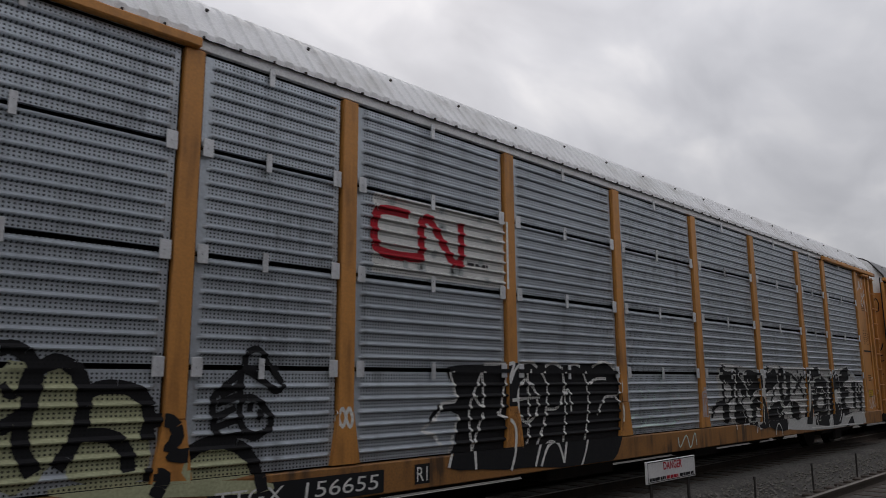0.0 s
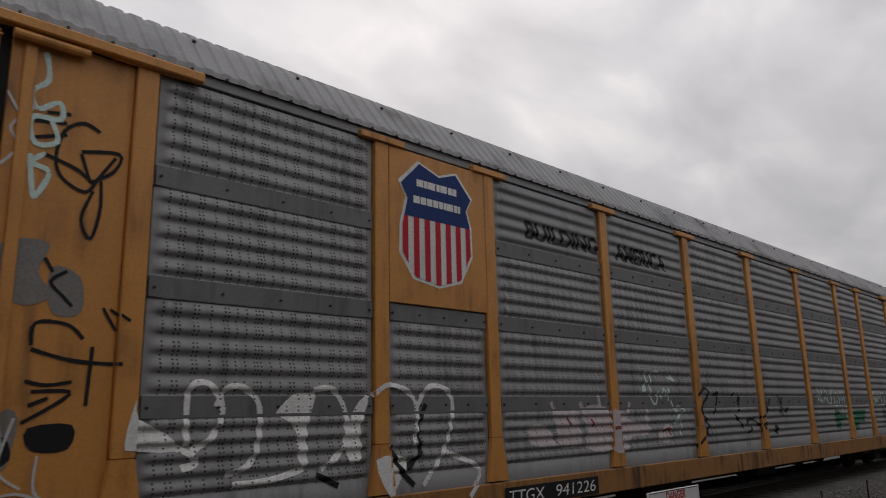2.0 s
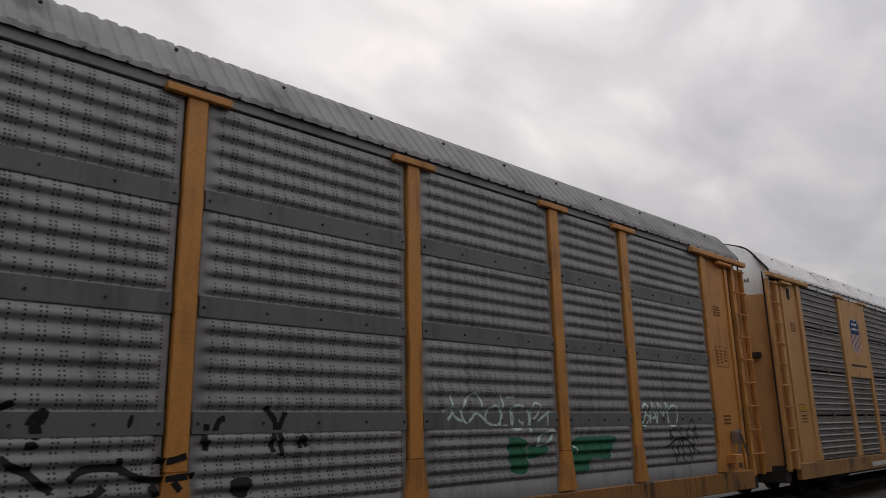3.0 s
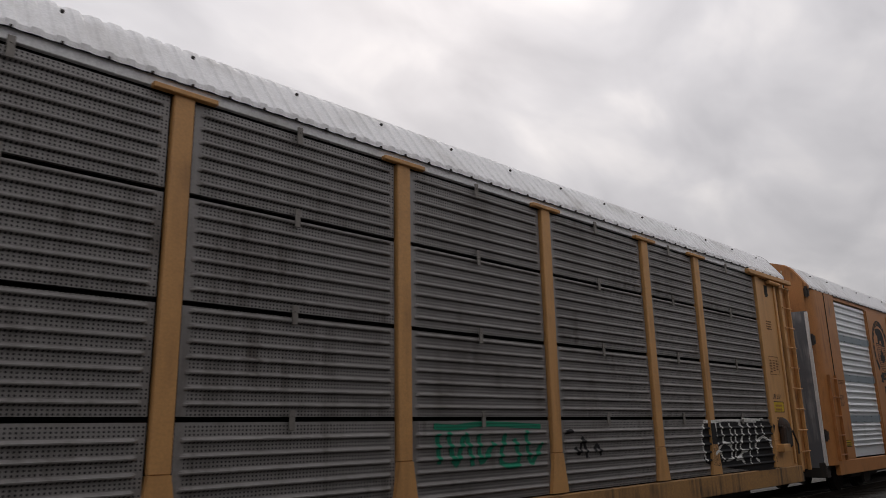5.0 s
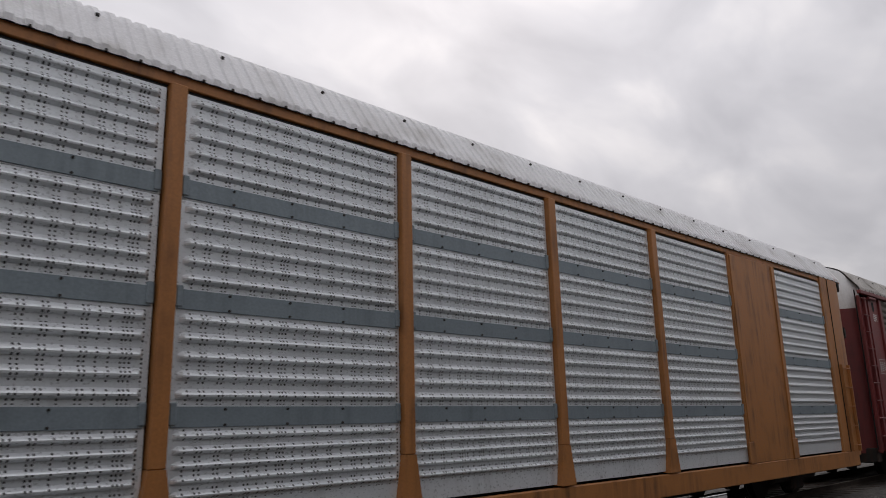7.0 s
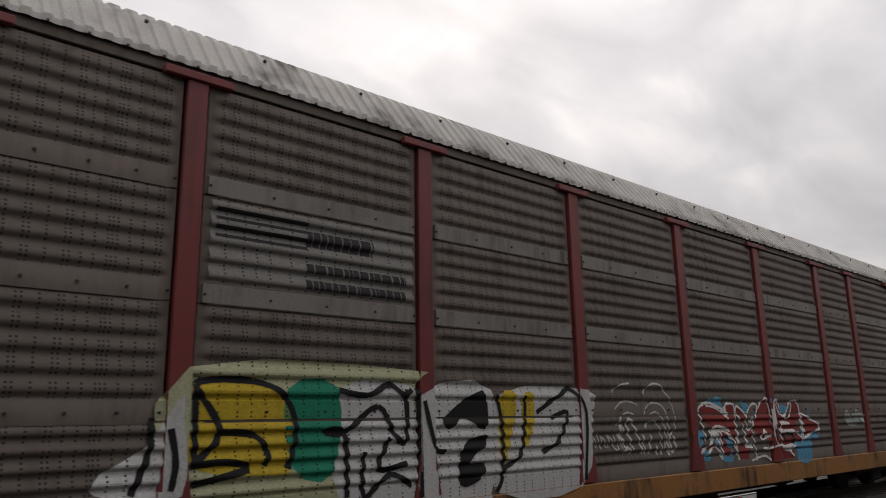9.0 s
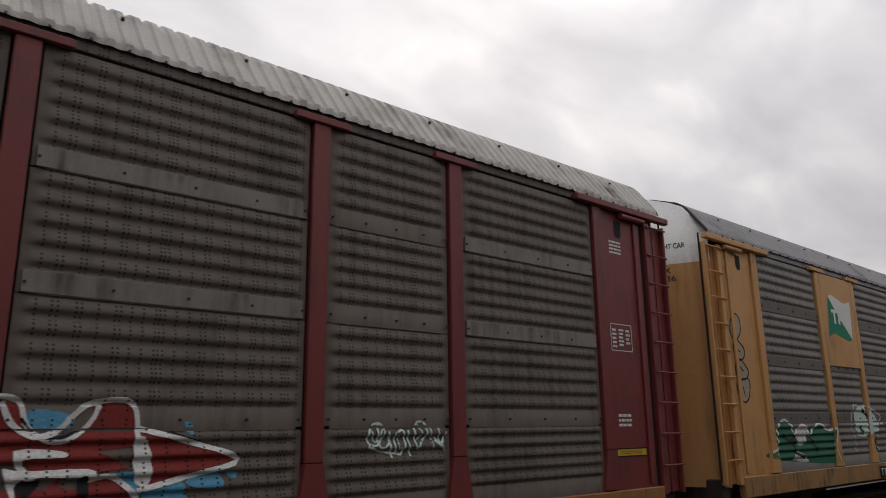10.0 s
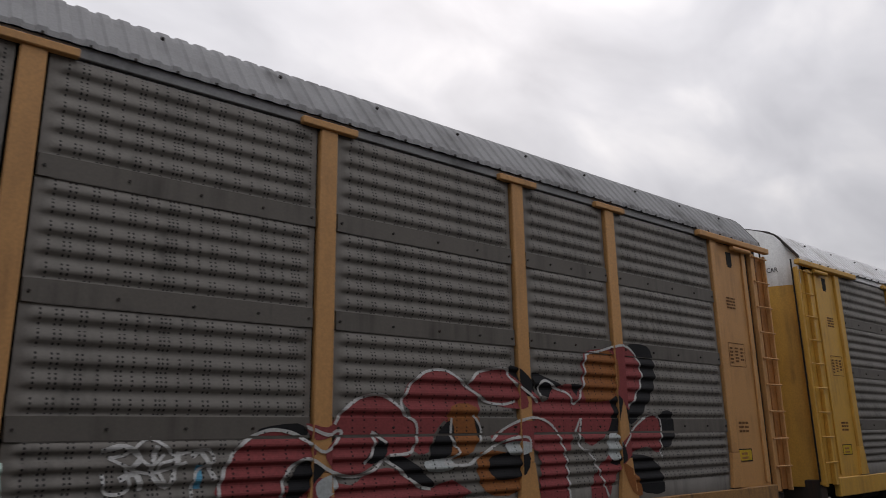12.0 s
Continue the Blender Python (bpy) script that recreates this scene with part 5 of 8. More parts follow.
paint(side_a, "graffiti", "white", lift=0.009, width=0.045, strokes=[
    [(-3.59, 2.01), (-3.46, 1.78), (-3.55, 1.33), (-3.72, 1.03), (-3.85, 0.74)],
    [(-3.5, 2.08), (-3.31, 2.14), (-3.07, 2.06)],
    [(-3.5, 1.49), (-3.22, 1.51), (-3.05, 1.78), (-3.07, 2.01)],
    [(-3.07, 2.01), (-3.03, 1.64), (-3.08, 1.18), (-3.18, 0.74)],
    [(-3.03, 1.71), (-2.93, 1.74), (-2.88, 1.44)],
    [(-2.92, 2.08), (-2.77, 2.13), (-2.61, 2.09)],
    [(-2.56, 2.02), (-2.46, 1.84), (-2.44, 1.49), (-2.59, 0.95), (-2.75, 0.66)],
    [(-2.29, 2.09), (-2, 2.18), (-1.65, 2.06), (-1.51, 1.76), (-1.67, 1.65), (-1.97, 1.62), (-2.2, 1.37)],
    [(-1.67, 1.65), (-1.5, 1.46), (-1.51, 1.24)],
    [(-2.41, 1.84), (-2.18, 1.91), (-1.9, 1.91)],
    [(-3.72, 0.73), (-3.55, 0.99), (-3.32, 1.02), (-3.18, 0.74)],
])
paint(side_a, "graffiti", "mint", lift=0.005, width=0.027, strokes=[
    [(-0.18, 2.07), (-0.12, 1.82), (-0.28, 1.74)],
    [(-0.9, 1.75), (-0.71, 1.59), (-0.56, 1.75)],
    [(-0.35, 1.74), (-0.44, 1.42), (-0.16, 1.37)],
    [(0.18, 1.82), (0.21, 1.32)],
    [(0.48, 1.73), (0.52, 1.22)],
    [(-1.26, 1.26), (-0.99, 1.33), (-0.8, 1.16), (-0.59, 1.31), (-0.39, 1.14), (-0.16, 1.29), (0.05, 1.12), (0.6, 1.26)],
    [(-1.2, 1.11), (-0.6, 1.15), (0.27, 1.08)],
    [(0.26, 0.9), (0.32, 0.73), (0.57, 0.92), (0.71, 0.7), (0.9, 0.95), (0.96, 0.73)],
])
paint(side_a, "graffiti", "white", lift=0.005, width=0.038, strokes=[
    [(-7.17, 1.61), (-7.12, 1.51), (-7.16, 1.41), (-7.22, 1.51), (-7.17, 1.61)],
    [(-7.08, 1.61), (-7.03, 1.5), (-7.06, 1.4), (-7.12, 1.51), (-7.08, 1.61)],
])
paint(side_a, "graffiti", "pink", lift=0.006, width=0.03, strokes=[
    [(1.4, 1.7), (1.43, 1.74), (1.48, 1.74), (1.5, 1.7), (1.44, 1.68), (1.4, 1.7)],
    [(1.33, 1.21), (1.33, 1.44), (1.34, 1.65), (1.42, 1.66), (1.51, 1.64), (1.57, 1.55), (1.56, 1.38), (1.51, 1.2)],
    [(1.37, 1.21), (1.37, 1.49), (1.39, 1.64)],
    [(1.41, 1.21), (1.42, 1.44), (1.43, 1.63)],
    [(1.46, 1.43), (1.46, 1.23), (1.51, 1.24), (1.53, 1.38)],
    [(1.46, 1.63), (1.49, 1.48), (1.53, 1.43)],
])
paint(side_a, "graffiti", "grey", lift=0.005, width=0.03, strokes=[
    [(0.58, 1.22), (0.58, 1.4), (0.58, 1.62)],
    [(0.62, 1.26), (0.69, 1.34), (0.74, 1.39), (0.77, 1.28), (0.72, 1.22)],
    [(0.28, 1.21), (0.33, 1.19), (0.45, 1.17)],
    [(0.3, 1.58), (0.33, 1.63), (0.36, 1.58)],
    [(0.82, 1.52), (0.83, 1.7)],
    [(0.1, 1.51), (0.13, 1.34)],
    [(0.6, 1.53), (0.6, 1.66)],
    [(0.89, 1.41), (0.89, 1.48)],
])
paint(side_a, "graffiti", "grey", lift=0.004, fills=[
    [(2.07, 1.99), (2.23, 2.16), (2.43, 2.23), (3.09, 2.19), (3.6, 2.14), (4.22, 2.12), (5.09, 2.23), (5.63, 2.2), (6.97, 2.19), (8.35, 2.2), (9.21, 2.13), (10.2, 2.23), (11.06, 1.88), (11.48, 1.83), (11.34, 0.94), (11.07, 0.67), (7, 0.71), (4.31, 0.9), (1.79, 1.15), (1.61, 1.3), (2.12, 1.53), (2.08, 1.85)],
])
paint(side_a, "graffiti", "black", lift=0.009, fills=[
    [(2.26, 2.04), (2.3, 2.16), (2.43, 2.19), (2.54, 2.08), (3.1, 2.04), (2.86, 1.74), (2.84, 1.54), (2.58, 1.43), (2.54, 1.08), (2.27, 1.1), (2.3, 1.47), (2.3, 1.85), (2.22, 1.92)],
    [(2.95, 2.12), (3.1, 2.12), (3.22, 1.99), (3.29, 1.88), (3.45, 1.72), (3.42, 1.56), (3.19, 1.42), (3.37, 1.25), (3.5, 1.03), (3.63, 0.97), (2.86, 1.05), (2.82, 1.29), (2.92, 1.53), (2.96, 1.84)],
    [(3.38, 1.99), (3.6, 2.1), (4.01, 2.05), (4.22, 1.99), (4.23, 1.7), (3.88, 1.6), (3.62, 1.45), (3.48, 1.72)],
])
paint(side_a, "graffiti", "black", lift=0.009, fills=[
    [(3.62, 1.39), (4.02, 1.54), (4.3, 1.47), (4.38, 0.9), (3.63, 0.97), (3.69, 1.23)],
    [(4.45, 2.05), (4.68, 2.2), (4.76, 2.05), (5.09, 2.14), (5.22, 1.92), (5.09, 1.74), (4.76, 1.33), (5.09, 1.43), (5.39, 1.29), (5.47, 0.79), (4.46, 0.89), (4.53, 1.22), (5.01, 1.74), (4.6, 1.57), (4.45, 1.81)],
    [(5.31, 2.05), (5.4, 2.21), (5.63, 2.1), (6.01, 2.05), (6, 1.85), (5.89, 1.45), (5.7, 1.27), (5.43, 1.35), (5.3, 1.54), (5.28, 1.92)],
    [(5.94, 1.39), (6.39, 1.33), (6.38, 1.03), (5.98, 1)],
])
paint(side_a, "graffiti", "black", lift=0.009, curved=False, fills=[
    [(6.91, 2.14), (7.62, 2.15), (7.62, 2.19), (7.97, 2.21), (7.99, 1.98), (7.61, 1.96), (7.6, 1.87), (7.24, 1.86), (7.23, 1.75), (7.59, 1.72), (7.56, 1.59), (7.28, 1.58), (7.24, 1.18), (7.07, 0.84), (6.7, 0.86), (6.92, 1.34), (6.98, 1.76), (6.9, 1.91)],
    [(7.3, 0.82), (7.39, 1.46), (7.67, 1.9), (8.19, 1.99), (8.53, 1.86), (8.51, 1.26), (8.29, 0.74)],
    [(8.6, 0.71), (8.63, 1.42), (8.74, 1.9), (9.06, 2.13), (9.51, 1.98), (9.56, 1.72), (9.31, 1.6), (9.16, 1.64), (9.1, 1.32), (9.51, 1.26), (9.48, 1.05), (9.22, 0.78)],
])
paint(side_a, "graffiti", "black", lift=0.009, curved=False, fills=[
    [(9.59, 1.98), (9.77, 2.15), (10.38, 2.23), (10.37, 1.88), (9.9, 1.84), (9.88, 1.71), (10.3, 1.66), (10.27, 1.44), (9.9, 1.44), (9.87, 1.24), (10.24, 1.18), (10.18, 1.01), (9.55, 0.95)],
    [(10.48, 1.66), (10.68, 1.84), (10.96, 1.83), (10.8, 1.11), (10.58, 1.12), (10.69, 1.61)],
    [(11.09, 1.8), (11.24, 1.8), (11.12, 1.51), (11.31, 1.5), (11.39, 1.76), (11.53, 1.73), (11.31, 1.02), (11.12, 1.03), (11.2, 1.32), (10.95, 1.37)],
    [(5.99, 1.38), (6.41, 1.34), (6.4, 1.04), (5.98, 1.03), (6.03, 1.25)],
    [(9.6, 0.67), (10.21, 0.96), (10.35, 0.72)],
])
paint(side_a, "graffiti", "grey", lift=0.013, fills=[
    [(2.43, 1.79), (2.66, 1.77), (2.67, 1.59), (2.47, 1.46)],
    [(3.03, 1.71), (3.21, 1.6), (3.04, 1.43)],
    [(3.92, 1.32), (4.11, 1.2), (4.03, 0.99), (3.83, 1)],
    [(5.48, 1.82), (5.71, 1.82), (5.66, 1.53), (5.52, 1.5)],
    [(7.7, 1.41), (8.09, 1.47), (8.06, 1.21), (7.68, 1.23)],
    [(8.93, 1.61), (9.19, 1.6), (9.13, 1.31), (8.95, 1.31)],
    [(5.56, 1.25), (5.84, 1.23), (5.77, 1.04), (5.65, 1.05)],
    [(7.06, 1.76), (7.2, 1.72), (7.09, 1.26), (6.91, 1.13)],
])
paint(side_a, "graffiti", "black", lift=0.009, width=0.088, strokes=[
    [(6.16, 1.98), (6.51, 1.81), (6.82, 1.47)],
    [(6.84, 1.98), (6.51, 1.81), (6.14, 1.58)],
    [(6.52, 2.12), (6.56, 1.7)],
    [(2.3, 1.45), (2.04, 1.42), (1.84, 1.32), (1.79, 1.17)],
])
paint(side_a, "graffiti", "white", lift=0.014, width=0.033, strokes=[
    [(2.19, 1.94), (2.25, 2.18), (2.43, 2.21), (2.56, 2.09), (2.98, 2.07), (2.91, 1.84), (2.84, 1.54), (2.58, 1.31)],
    [(3.48, 1.61), (3.62, 1.45), (3.88, 1.63), (4.23, 1.7)],
    [(4.41, 1.99), (4.45, 1.58), (5.09, 1.77)],
    [(4.46, 1.17), (4.76, 1.41), (5.13, 1.46), (5.43, 1.22), (5.47, 0.79)],
    [(2.4, 1.85), (2.43, 1.46)],
    [(4.6, 2.11), (4.72, 2.05), (5.09, 2.17), (5.26, 1.99)],
    [(5.34, 1.42), (5.61, 1.28), (5.89, 1.42)],
    [(6.96, 1.98), (7.13, 1.98), (7.12, 1.87), (6.95, 1.87)],
    [(7.47, 0.81), (7.37, 1.03), (7.74, 1.08)],
    [(8.17, 1.67), (8.42, 1.42), (8.32, 1.12)],
    [(8.36, 0.73), (8.3, 0.89), (8.58, 0.91), (8.52, 0.72)],
    [(9.12, 1.23), (9.33, 1.06), (9.08, 0.83)],
])
paint(side_a, "graffiti", "white", lift=0.014, width=0.033, strokes=[
    [(8.83, 1.33), (9.14, 1.4), (9.09, 1.64)],
    [(7.01, 0.76), (8.22, 0.74), (9.52, 0.73), (11.07, 0.7)],
])
paint(side_a, "graffiti", "white", lift=0.014, width=0.03, curved=False, strokes=[
    [(6.91, 2.16), (7.66, 2.17), (7.66, 2.22), (8.03, 2.24), (8.03, 1.95), (7.67, 1.93)],
    [(6.98, 2.02), (7.17, 2.02), (7.16, 1.82), (7.27, 1.82)],
    [(7.26, 1.65), (7.63, 1.66), (7.59, 1.54), (7.3, 1.54)],
    [(7.71, 1.56), (7.72, 1.71), (8.1, 1.71), (8.09, 1.55), (7.83, 1.56)],
    [(7.75, 1.3), (8.14, 1.36), (8.26, 1.12), (7.86, 1.11)],
    [(7.42, 0.85), (7.49, 1.06), (7.67, 1.05), (7.66, 0.9), (7.54, 0.91)],
    [(8.33, 1.98), (8.63, 1.88), (8.61, 1.26), (8.35, 0.69)],
    [(8.82, 1.9), (9.13, 2.08), (9.58, 1.93)],
    [(9.72, 2.17), (10.42, 2.27), (10.43, 1.84), (9.98, 1.82)],
    [(9.96, 1.62), (10.37, 1.63), (10.34, 1.39), (9.96, 1.39)],
])
paint(side_a, "graffiti", "white", lift=0.014, width=0.03, curved=False, strokes=[
    [(9.94, 1.19), (10.3, 1.16), (10.24, 0.95), (9.62, 0.92)],
    [(10.41, 1.69), (10.69, 1.88), (11.02, 1.86), (10.87, 1.08), (10.54, 1.09)],
    [(11.06, 1.84), (11.29, 1.84), (11.2, 1.54)],
    [(11.4, 1.8), (11.59, 1.76), (11.38, 0.97), (11.08, 0.99)],
    [(6.48, 0.99), (6.49, 1.36), (6.04, 1.42), (5.99, 1.32)],
])
paint(side_a, "graffiti", "white", lift=0.0155, width=0.026, strokes=[
    [(2.42, 1.89), (2.4, 1.7), (2.43, 1.45), (2.52, 1.42), (2.65, 1.46)],
    [(2.45, 1.83), (2.58, 1.79), (2.67, 1.77), (2.67, 1.67), (2.63, 1.53)],
    [(2.93, 2), (2.96, 1.88), (2.86, 1.72), (2.84, 1.58), (2.73, 1.42), (2.65, 1.36)],
    [(2.54, 1.3), (2.57, 1.17), (2.7, 1.03), (2.74, 0.91)],
    [(3.09, 1.98), (3.22, 1.92), (3.33, 1.82), (3.47, 1.76), (3.49, 1.65), (3.63, 1.46), (3.81, 1.6), (3.99, 1.64)],
    [(3.03, 1.57), (3.04, 1.42), (3.13, 1.46), (3.27, 1.58)],
    [(3.05, 1.23), (3.16, 1.26), (3.25, 1.21), (3.32, 0.97)],
    [(3.06, 1), (3.36, 1)],
    [(3.47, 1.16), (3.49, 1.07), (3.63, 1.03), (3.8, 1.03), (3.88, 0.89), (3.98, 0.88)],
])
paint(side_a, "graffiti", "white", lift=0.0155, width=0.026, strokes=[
    [(3.57, 1.91), (3.53, 1.84), (3.58, 1.78), (3.7, 1.81), (3.73, 1.9)],
    [(4.13, 2), (4.31, 1.99), (4.38, 1.78), (4.4, 1.63)],
    [(4.4, 1.52), (4.61, 1.63), (4.82, 1.67)],
    [(4.6, 1.31), (4.82, 1.42), (5.07, 1.63)],
    [(3.8, 1.02), (3.71, 0.81)],
    [(4, 1.47), (4.18, 1.34), (4.15, 0.96)],
    [(4.74, 0.71), (4.8, 0.87), (4.94, 0.95), (5.08, 0.83), (5.11, 0.67)],
    [(5.05, 1.29), (5.17, 1.07), (5.36, 1.2), (5.62, 1.15)],
    [(2.72, 2), (2.86, 1.98)],
    [(2.37, 2.14), (2.51, 2.08), (2.71, 2.06)],
])
paint(side_a, "graffiti", "white", lift=0.006, width=0.026, strokes=[
    [(12.07, 1.34), (11.98, 1.32), (11.99, 1.24), (12.1, 1.19), (12.08, 1.11), (11.95, 1.1)],
    [(12.17, 1.22), (12.15, 1.1), (12.26, 1.1), (12.24, 1.23), (12.17, 1.22)],
    [(12.3, 1.33), (12.3, 1.1), (12.42, 1.09), (12.43, 1.31)],
    [(12.49, 1.42), (12.51, 1.09)],
    [(12.6, 1.42), (12.52, 1.27), (12.66, 1.08)],
    [(12.69, 1.42), (12.69, 1.09)],
    [(12.74, 1.42), (12.86, 1.37), (12.85, 1.24), (12.75, 1.18)],
    [(12.78, 1.18), (12.88, 1.06)],
    [(13.1, 1.68), (13.21, 1.55), (13.25, 1.65)],
    [(13.11, 1.44), (13.18, 1.53), (13.26, 1.44)],
    [(13.16, 1.68), (13.08, 1.56), (13.16, 1.41), (13.28, 1.53), (13.16, 1.68)],
])
paint(side_b, "graffiti", "white", lift=0.005, width=0.06, strokes=[
    [(-11.31, 1.63), (-11.31, 2.12), (-11.12, 2.18), (-10.97, 1.97), (-11.05, 1.72), (-11.26, 1.58)],
    [(-11.03, 1.97), (-10.95, 2.13), (-10.77, 2.15), (-10.58, 1.97), (-10.6, 1.55), (-10.74, 1.4), (-10.91, 1.36)],
    [(-9.96, 2.13), (-9.71, 2.14), (-9.54, 1.9), (-9.55, 1.55), (-9.84, 1.34)],
    [(-9.17, 2.08), (-8.92, 2.2), (-8.57, 2.08), (-8.49, 1.82), (-8.54, 1.51)],
    [(-8.49, 1.95), (-8.3, 2.18), (-8.01, 2.15), (-7.9, 1.95), (-8.03, 1.49), (-8.41, 1.07)],
    [(-8.03, 1.42), (-7.44, 1.19), (-7.66, 0.88)],
    [(-11.47, 1.64), (-11.31, 1.58), (-11.2, 1.48), (-11.35, 1.44)],
    [(-10.85, 1.26), (-10.43, 1.28), (-10.05, 1.36)],
])
paint(side_b, "graffiti", "white", lift=0.005, fills=[
    [(-10.39, 1.91), (-10.2, 2.08), (-9.99, 2.1), (-9.92, 2.08), (-10.02, 1.74), (-10.01, 1.41), (-10.11, 1.42), (-10.16, 1.74), (-10.32, 1.86)],
    [(-9.4, 1.96), (-9.21, 2.08), (-9.33, 1.72), (-9.32, 1.43), (-9.48, 1.38), (-9.52, 1.67)],
    [(-11.79, 2.03), (-11.76, 1.88), (-11.48, 1.73), (-11.42, 1.59), (-11.77, 1.61), (-11.87, 1.66)],
    [(-9.13, 1.39), (-8.67, 1.39), (-8.76, 1.15), (-8.93, 0.99)],
])
paint(side_b, "graffiti", "black", lift=0.005, width=0.066, strokes=[
    [(-8.35, 1.98), (-8.49, 1.7), (-8.45, 1.44), (-8.67, 1.27)],
    [(-9.91, 1.29), (-9.62, 1.16)],
    [(-8.92, 1.53), (-8.76, 1.27), (-8.55, 1.08)],
])
paint(side_b, "graffiti", "pink", lift=0.004, fills=[
    [(-5.87, 1.88), (-5.29, 1.87), (-5.26, 1.71), (-5.19, 1.47), (-5.37, 1.35), (-5.74, 1.38), (-5.8, 1.64)],
    [(-5.17, 1.89), (-4.47, 1.9), (-4.44, 1.28), (-5.08, 1.33), (-5.05, 1.6)],
    [(-4.41, 1.85), (-3.98, 1.82), (-3.85, 1.92), (-3.88, 1.71), (-3.29, 1.63), (-3.29, 1.46), (-3.84, 1.44), (-3.96, 1.24), (-4.44, 1.28)],
    [(-6.41, 1.67), (-6.06, 1.67), (-5.87, 1.47), (-5.82, 1.38), (-6.38, 1.43)],
    [(-3.3, 1.92), (-3.24, 1.63), (-3.4, 1.64)],
    [(-3, 1.39), (-2.69, 1.61), (-2.49, 1.54), (-2.61, 1.31)],
])
paint(side_b, "graffiti", "pink", lift=0.005, width=0.075, strokes=[
    [(-5.9, 1.99), (-5.82, 1.84)],
    [(-5.2, 1.99), (-5.11, 1.82)],
    [(-4.71, 2.11), (-4.66, 1.83)],
    [(-3.82, 1.98), (-3.91, 1.76)],
    [(-5.45, 1.71), (-5.58, 1.58)],
    [(-4.9, 1.69), (-4.94, 1.5)],
])
paint(side_b, "graffiti", "crimson", lift=0.008, width=0.053, strokes=[
    [(-5.52, 1.76), (-5.47, 1.66)],
    [(-4.93, 1.74), (-4.87, 1.63)],
    [(-4.34, 1.59), (-4.16, 1.6)],
    [(-2.81, 1.5), (-2.61, 1.54), (-2.57, 1.43)],
])
paint(side_b, "graffiti", "mint", lift=0.008, width=0.039, strokes=[
    [(-3.27, 2.5), (-3.3, 2.2), (-3.41, 2.17), (-3.23, 2.32)],
    [(-2.85, 2.48), (-3.08, 2.45), (-3.15, 2.09), (-3, 1.94), (-2.89, 2.15), (-2.96, 2.09)],
    [(-2.81, 2.03), (-2.69, 2.21), (-2.61, 2.09), (-2.52, 2.21), (-2.56, 2)],
    [(-2.52, 2.4), (-2.31, 2.34), (-2.43, 2.44)],
    [(-2.48, 2), (-2.31, 1.78), (-2.27, 1.9), (-2.01, 1.84), (-2.19, 1.75), (-2.4, 1.63), (-2.14, 1.65), (-2.23, 1.41)],
])
paint(side_b, "graffiti", "black", lift=0.005, width=0.06, strokes=[
    [(-1.48, 2.09), (-1.12, 2.23), (-1.02, 2.1), (-1.24, 1.96), (-1.39, 1.83), (-1.15, 1.62), (-1.16, 1.45), (-1.66, 1.19)],
    [(-0.81, 2.1), (-0.64, 2.13), (-0.83, 1.75)],
])
paint(side_b, "graffiti", "mint", lift=0.006, width=0.034, strokes=[
    [(4.85, 2.3), (4.87, 2.07), (4.95, 1.99), (5.03, 1.97)],
    [(4.7, 2.08), (4.84, 2.12), (4.99, 2.11)],
    [(4.78, 1.98), (4.87, 2.07)],
    [(5.37, 2.13), (5.37, 2.24), (5.24, 2.3), (5.08, 2.19), (5.02, 2.05), (5.09, 1.95), (5.21, 2), (5.25, 2.05), (5.36, 2.03), (5.48, 1.94)],
    [(5.62, 2.15), (5.51, 2.11), (5.45, 2.01), (5.52, 1.93), (5.65, 1.91), (5.74, 1.96), (5.76, 2.08), (5.66, 2.15), (5.58, 2.14)],
    [(5.75, 2.31), (5.79, 2.21), (5.75, 2.03), (5.73, 1.89), (5.87, 1.91)],
    [(5.88, 2.26), (6.05, 2.27)],
    [(5.95, 1.87), (5.99, 2), (5.94, 2.13)],
    [(6.21, 2.14), (6.05, 2.16), (5.95, 2.07), (5.97, 1.89), (6.09, 1.85), (6.2, 1.9)],
    [(6.1, 1.98), (6.14, 1.93), (6.2, 1.94)],
])
paint(side_b, "graffiti", "mint", lift=0.006, width=0.034, strokes=[
    [(6.29, 1.87), (6.36, 2.07), (6.42, 2.18), (6.52, 2.19), (6.57, 2.12), (6.46, 2.01), (6.33, 1.96)],
    [(6.3, 2.11), (6.34, 1.81)],
    [(6.5, 1.95), (6.61, 2.01), (6.79, 2.09)],
    [(6.73, 2.06), (6.72, 1.9)],
    [(6.84, 1.83), (6.66, 1.8), (6.5, 1.72), (6.47, 1.64), (6.63, 1.66), (6.81, 1.75), (6.84, 1.83)],
    [(7.28, 1.6), (7.35, 1.58), (7.37, 1.5)],
])
paint(side_b, "graffiti", "mint", lift=0.006, width=0.036, strokes=[
    [(9.18, 2.13), (9.3, 2.21), (9.37, 2.17), (9.32, 2.06), (9.19, 1.89), (9.3, 1.88), (9.42, 2), (9.33, 2.04)],
    [(9.42, 1.87), (9.54, 2.24), (9.65, 1.88)],
    [(9.48, 1.98), (9.63, 2)],
    [(9.65, 1.88), (9.73, 2.24), (9.86, 2.02), (10, 2.24), (10.01, 1.91)],
    [(10.16, 2.19), (10.02, 2.09), (10.06, 1.88), (10.25, 1.87), (10.35, 2.02), (10.3, 2.17), (10.16, 2.19)],
])
